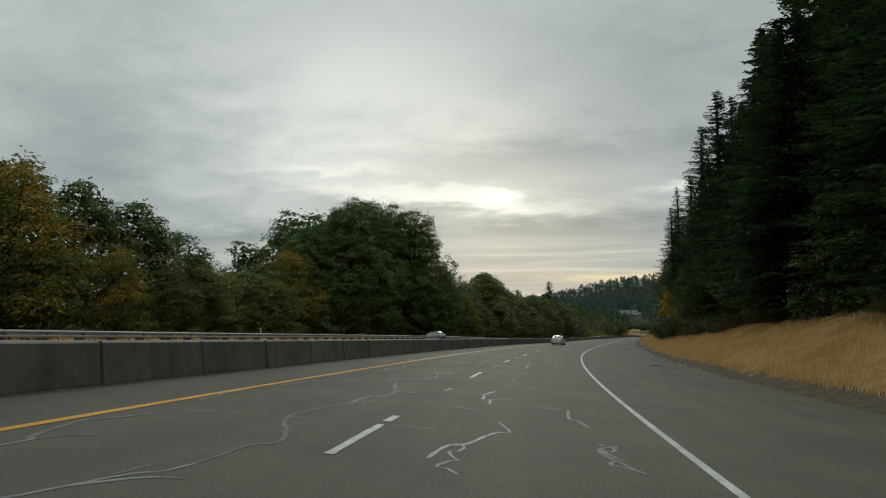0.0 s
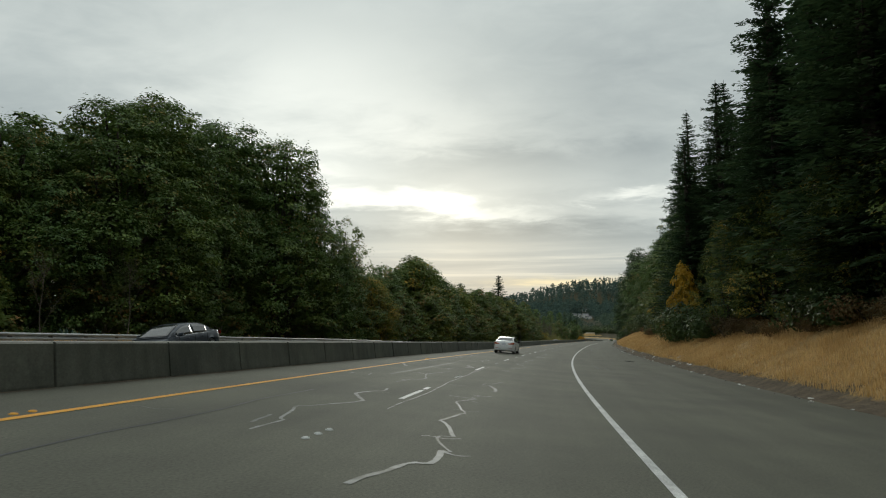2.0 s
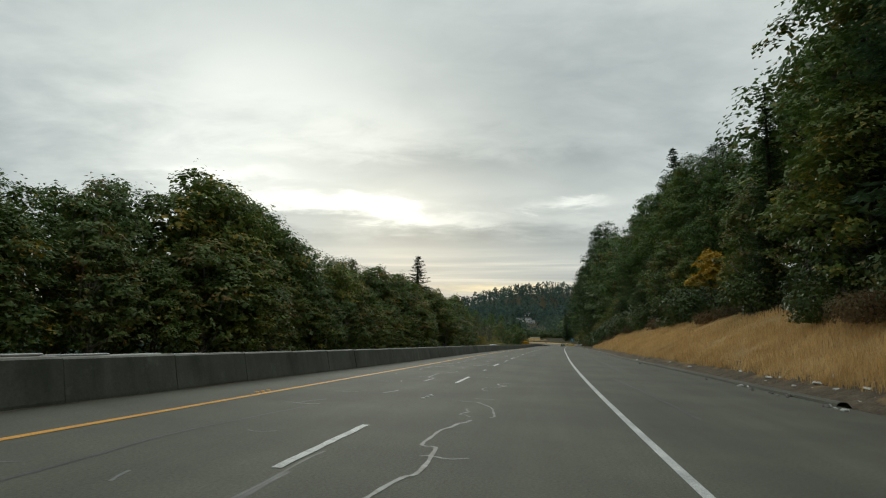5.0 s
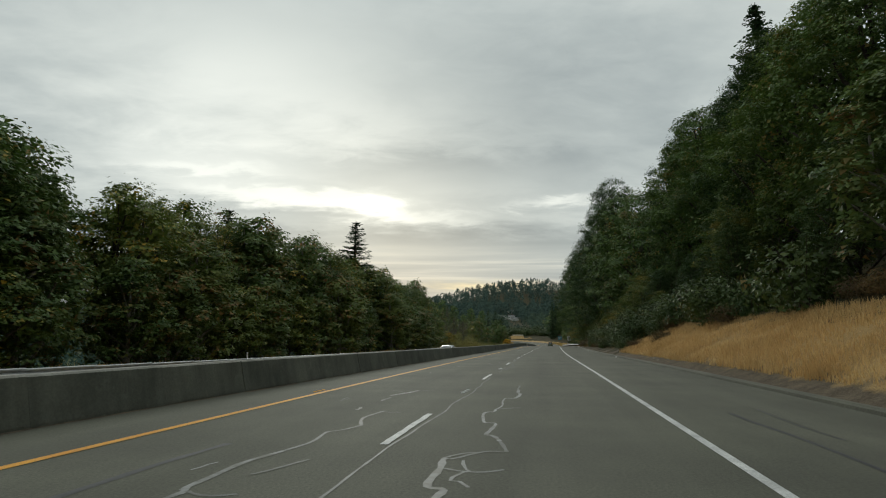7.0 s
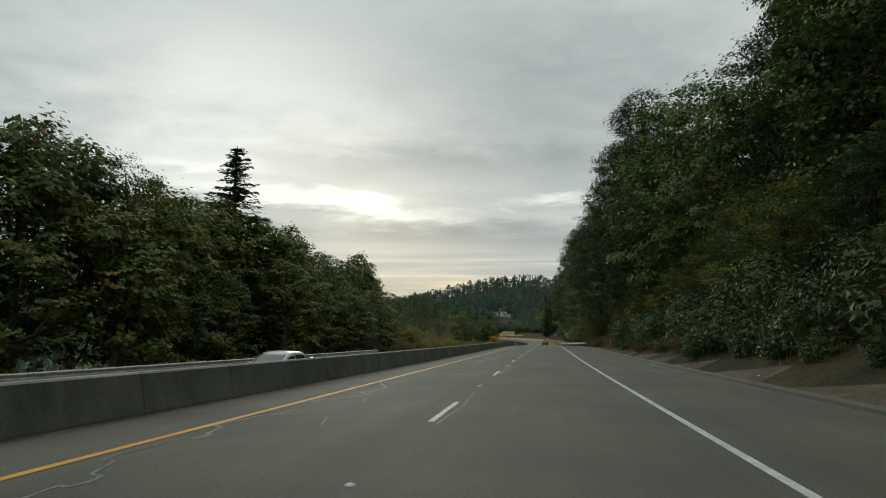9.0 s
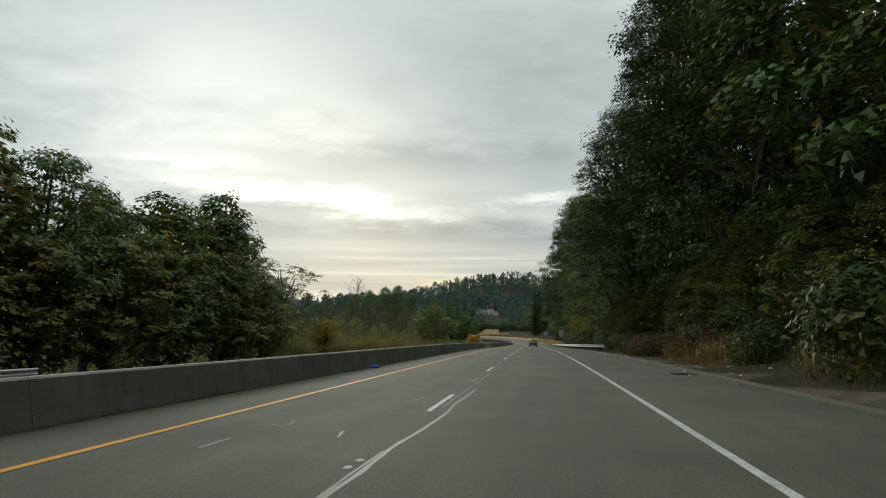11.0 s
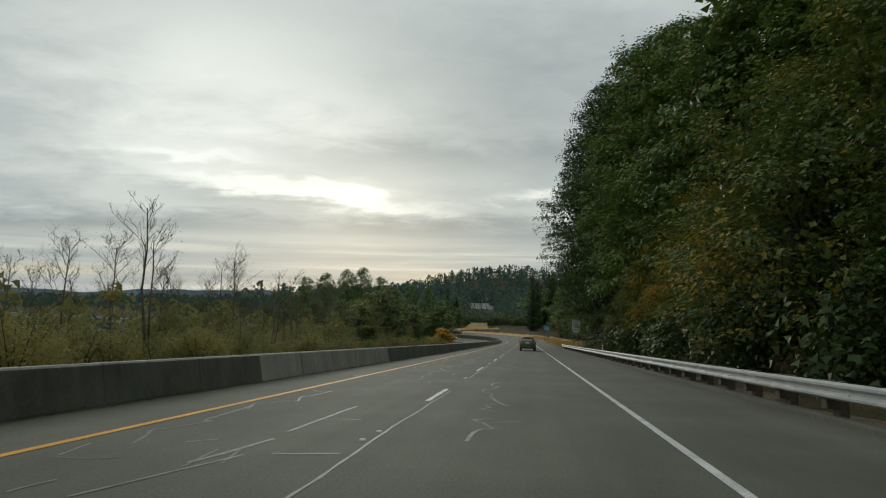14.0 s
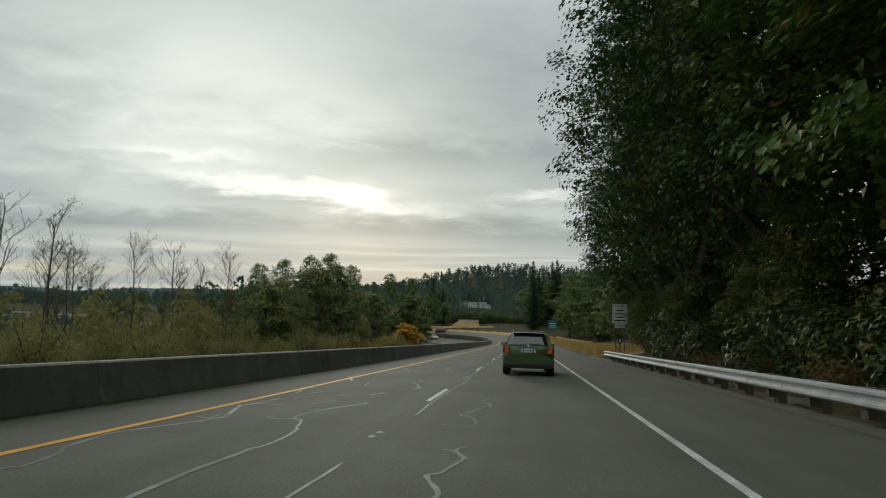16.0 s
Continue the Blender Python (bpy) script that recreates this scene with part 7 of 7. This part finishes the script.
papers = [crumple("litter", k, 0.26, 0.45, M_PAPER) for k in range(4)]
stones = [crumple("stone", 10 + k, 0.20, 0.6, M_STONE) for k in range(4)]
rnd = random.Random(21)
for k in range(340):
    s_ = (rnd.uniform(20, 300), rnd.uniform(30, 150), rnd.uniform(85, 135), rnd.uniform(272, 322))[k % 4]
    l_ = float(edge_right(s_)) + (rnd.uniform(0.1, 2.8) if k % 4 == 3 else rnd.uniform(-0.5, 0.9))
    isp = rnd.random() < 0.45
    ob = new("litter" if isp else "stone", rnd.choice(papers if isp else stones))
    q = rnd.uniform(0.25, 0.95) * (0.6 if k % 4 == 3 else 1)
    x, y, z = on_road(s_, l_)
    if l_ > edge_right(s_):
        z = ground_z(float(x), float(y))
    ob.matrix_world = pose(x, y, float(z) + 0.015, 0, 0, rnd.uniform(0, 360)) @ Matrix.Diagonal((q, q, q, 1))
    tagged(ob, "crumpled scrap of pale litter at the shoulder's edge" if isp else "small grey stone at the shoulder's edge", "litter" if isp else "stone", "litter" if isp else "stones")
for k in range(95):  # the dirt strip below the bank is strewn with scraps
    s_ = rnd.uniform(84, 138)
    l_ = float(edge_right(s_)) + rnd.uniform(-0.1, 1.7)
    isp = rnd.random() < 0.6
    ob = new("litter" if isp else "stone", rnd.choice(papers if isp else stones))
    q = rnd.uniform(0.5, 1.0) + 0.7 * rnd.random() ** 3
    x, y, z = on_road(s_, l_)
    z = ground_z(float(x), float(y)) if l_ > edge_right(s_) else float(z)
    ob.matrix_world = pose(x, y, z + 0.02, rnd.uniform(-15, 15), 0, rnd.uniform(0, 360)) @ Matrix.Diagonal((q * 1.25, q, q * 0.8, 1))
    tagged(ob, "crumpled pale wrapper lying on the dirt below the bank" if isp else "grey stone lying on the dirt below the bank", "litter" if isp else "stone", "litter" if isp else "stones")
rag = new("cloth", crumple("cloth", 33, 0.42, 0.5, M_RAG))
rag.matrix_world = road_pose(276, -4.9, 0.03)
tagged(rag, "crumpled blue cloth lying at the foot of the barrier", "cloth")


def drain(s, lat):
    top = tagged(new("storm_drain"), "dark cast iron storm drain grate in the shoulder", "drain")
    bm = bmesh.new()
    for a in (-0.32, 0.32):
        box_bm(bm, (a, 0, 0.008), (0.05, 0.9, 0.02), 0.003)
    for a in (-0.43, 0.43):
        box_bm(bm, (0, a, 0.008), (0.6, 0.05, 0.02), 0.003)
    part("rim", bm, M_IRON, top)
    for k in range(9):
        bm = bmesh.new()
        box_bm(bm, (0, -0.36 + 0.09 * k, 0.006), (0.6, 0.04, 0.014), 0.003)
        part("bar", bm, M_IRON, top)
    top.matrix_world = road_pose(s, lat, 0.004)


drain(44, 9.0)
drain(96, 8.6)
drain(273.5, 6.9)


# ---- houses on the far hill ----
M_SIDING = material("pale_siding", two_scale((0.62, 0.62, 0.60), (0.74, 0.73, 0.70), 0.4, 6, bmp=0), 0.8)
M_ROOF = material("grey_shingle_roof", two_scale((0.14, 0.14, 0.15), (0.22, 0.22, 0.22), 0.5, 6), 0.9)


def house(x, y, w, d, h, turn, label):
    top = tagged(new("house"), label, "house")
    bm = bmesh.new()
    box_bm(bm, (0, 0, h / 2 - 1), (w, d, h + 2), 0.05)
    part("wall", bm, M_SIDING, top)
    v = [(-w / 2 - 0.6, -d / 2 - 0.6, h), (w / 2 + 0.6, -d / 2 - 0.6, h), (w / 2 + 0.6, d / 2 + 0.6, h), (-w / 2 - 0.6, d / 2 + 0.6, h), (-w / 2 - 0.6, 0, h + d * 0.28), (w / 2 + 0.6, 0, h + d * 0.28)]
    part_me("roof", mesh_np("roof", v, [(0, 1, 5, 4), (2, 3, 4, 5), (0, 4, 3), (1, 2, 5), (3, 2, 1, 0)], [M_ROOF]), top)
    for fl in range(int(h // 3)):
        for k in range(max(2, int(w // 4))):
            wx = -w / 2 + (k + 0.5) * w / max(2, int(w // 4))
            slab("window", rect(wx - 0.8, wx + 0.8, 1 + 3 * fl, 2.4 + 3 * fl), -d / 2 + 0.02, -0.08, M_GLASS, top, bev=0)
    top.matrix_world = pose(x, y, ground_z(x, y), 0, 0, turn)


house(186, 1330, 16, 10, 7, 10, "large pale house on the wooded hillside")
house(203, 1326, 12, 9, 7.5, -15, "pale hillside house with a grey roof")
house(172, 1352, 14, 10, 6.5, 5, "pale house among the hillside trees")
house(228, 1480, 15, 10, 6, 12, "pale house high on the hill")
house(205, 1295, 11, 8, 5, 20, "small pale house below the others")


# ---- distant ridge ----
def build_ridge():
    a = np.radians(np.linspace(-75, 20, 120))
    h = np.array([40 + 62 * (0.5 + noise.noise((k * 6.0, 0.3, 0))) + 18 * noise.noise((k * 25, 1.7, 0)) for k in a])
    x, y = 4300 * np.sin(a), 4300 * np.cos(a)
    v = np.concatenate([np.stack([x, y, np.full(120, -60.0)], 1), np.stack([x, y, h - 25], 1), np.stack([x * 1.05, y * 1.05, np.full(120, -60.0)], 1)])
    f = [(i, i + 1, 121 + i, 120 + i) for i in range(119)] + [(120 + i, 121 + i, 241 + i, 240 + i) for i in range(119)]
    # the air's haze is put into the base colour as pale blue
    m = material("ridge_with_painted_haze", two_scale((0.20, 0.25, 0.30), (0.26, 0.31, 0.36), 0.002, 0.02, bmp=0, speck=0.1), 1.0, spec=0.0)
    tagged(new("backdrop", mesh_np("backdrop", v, f, [m])), "mountain ridge on the horizon, coloured pale blue for haze", "mountains", kind="structure")


build_ridge()
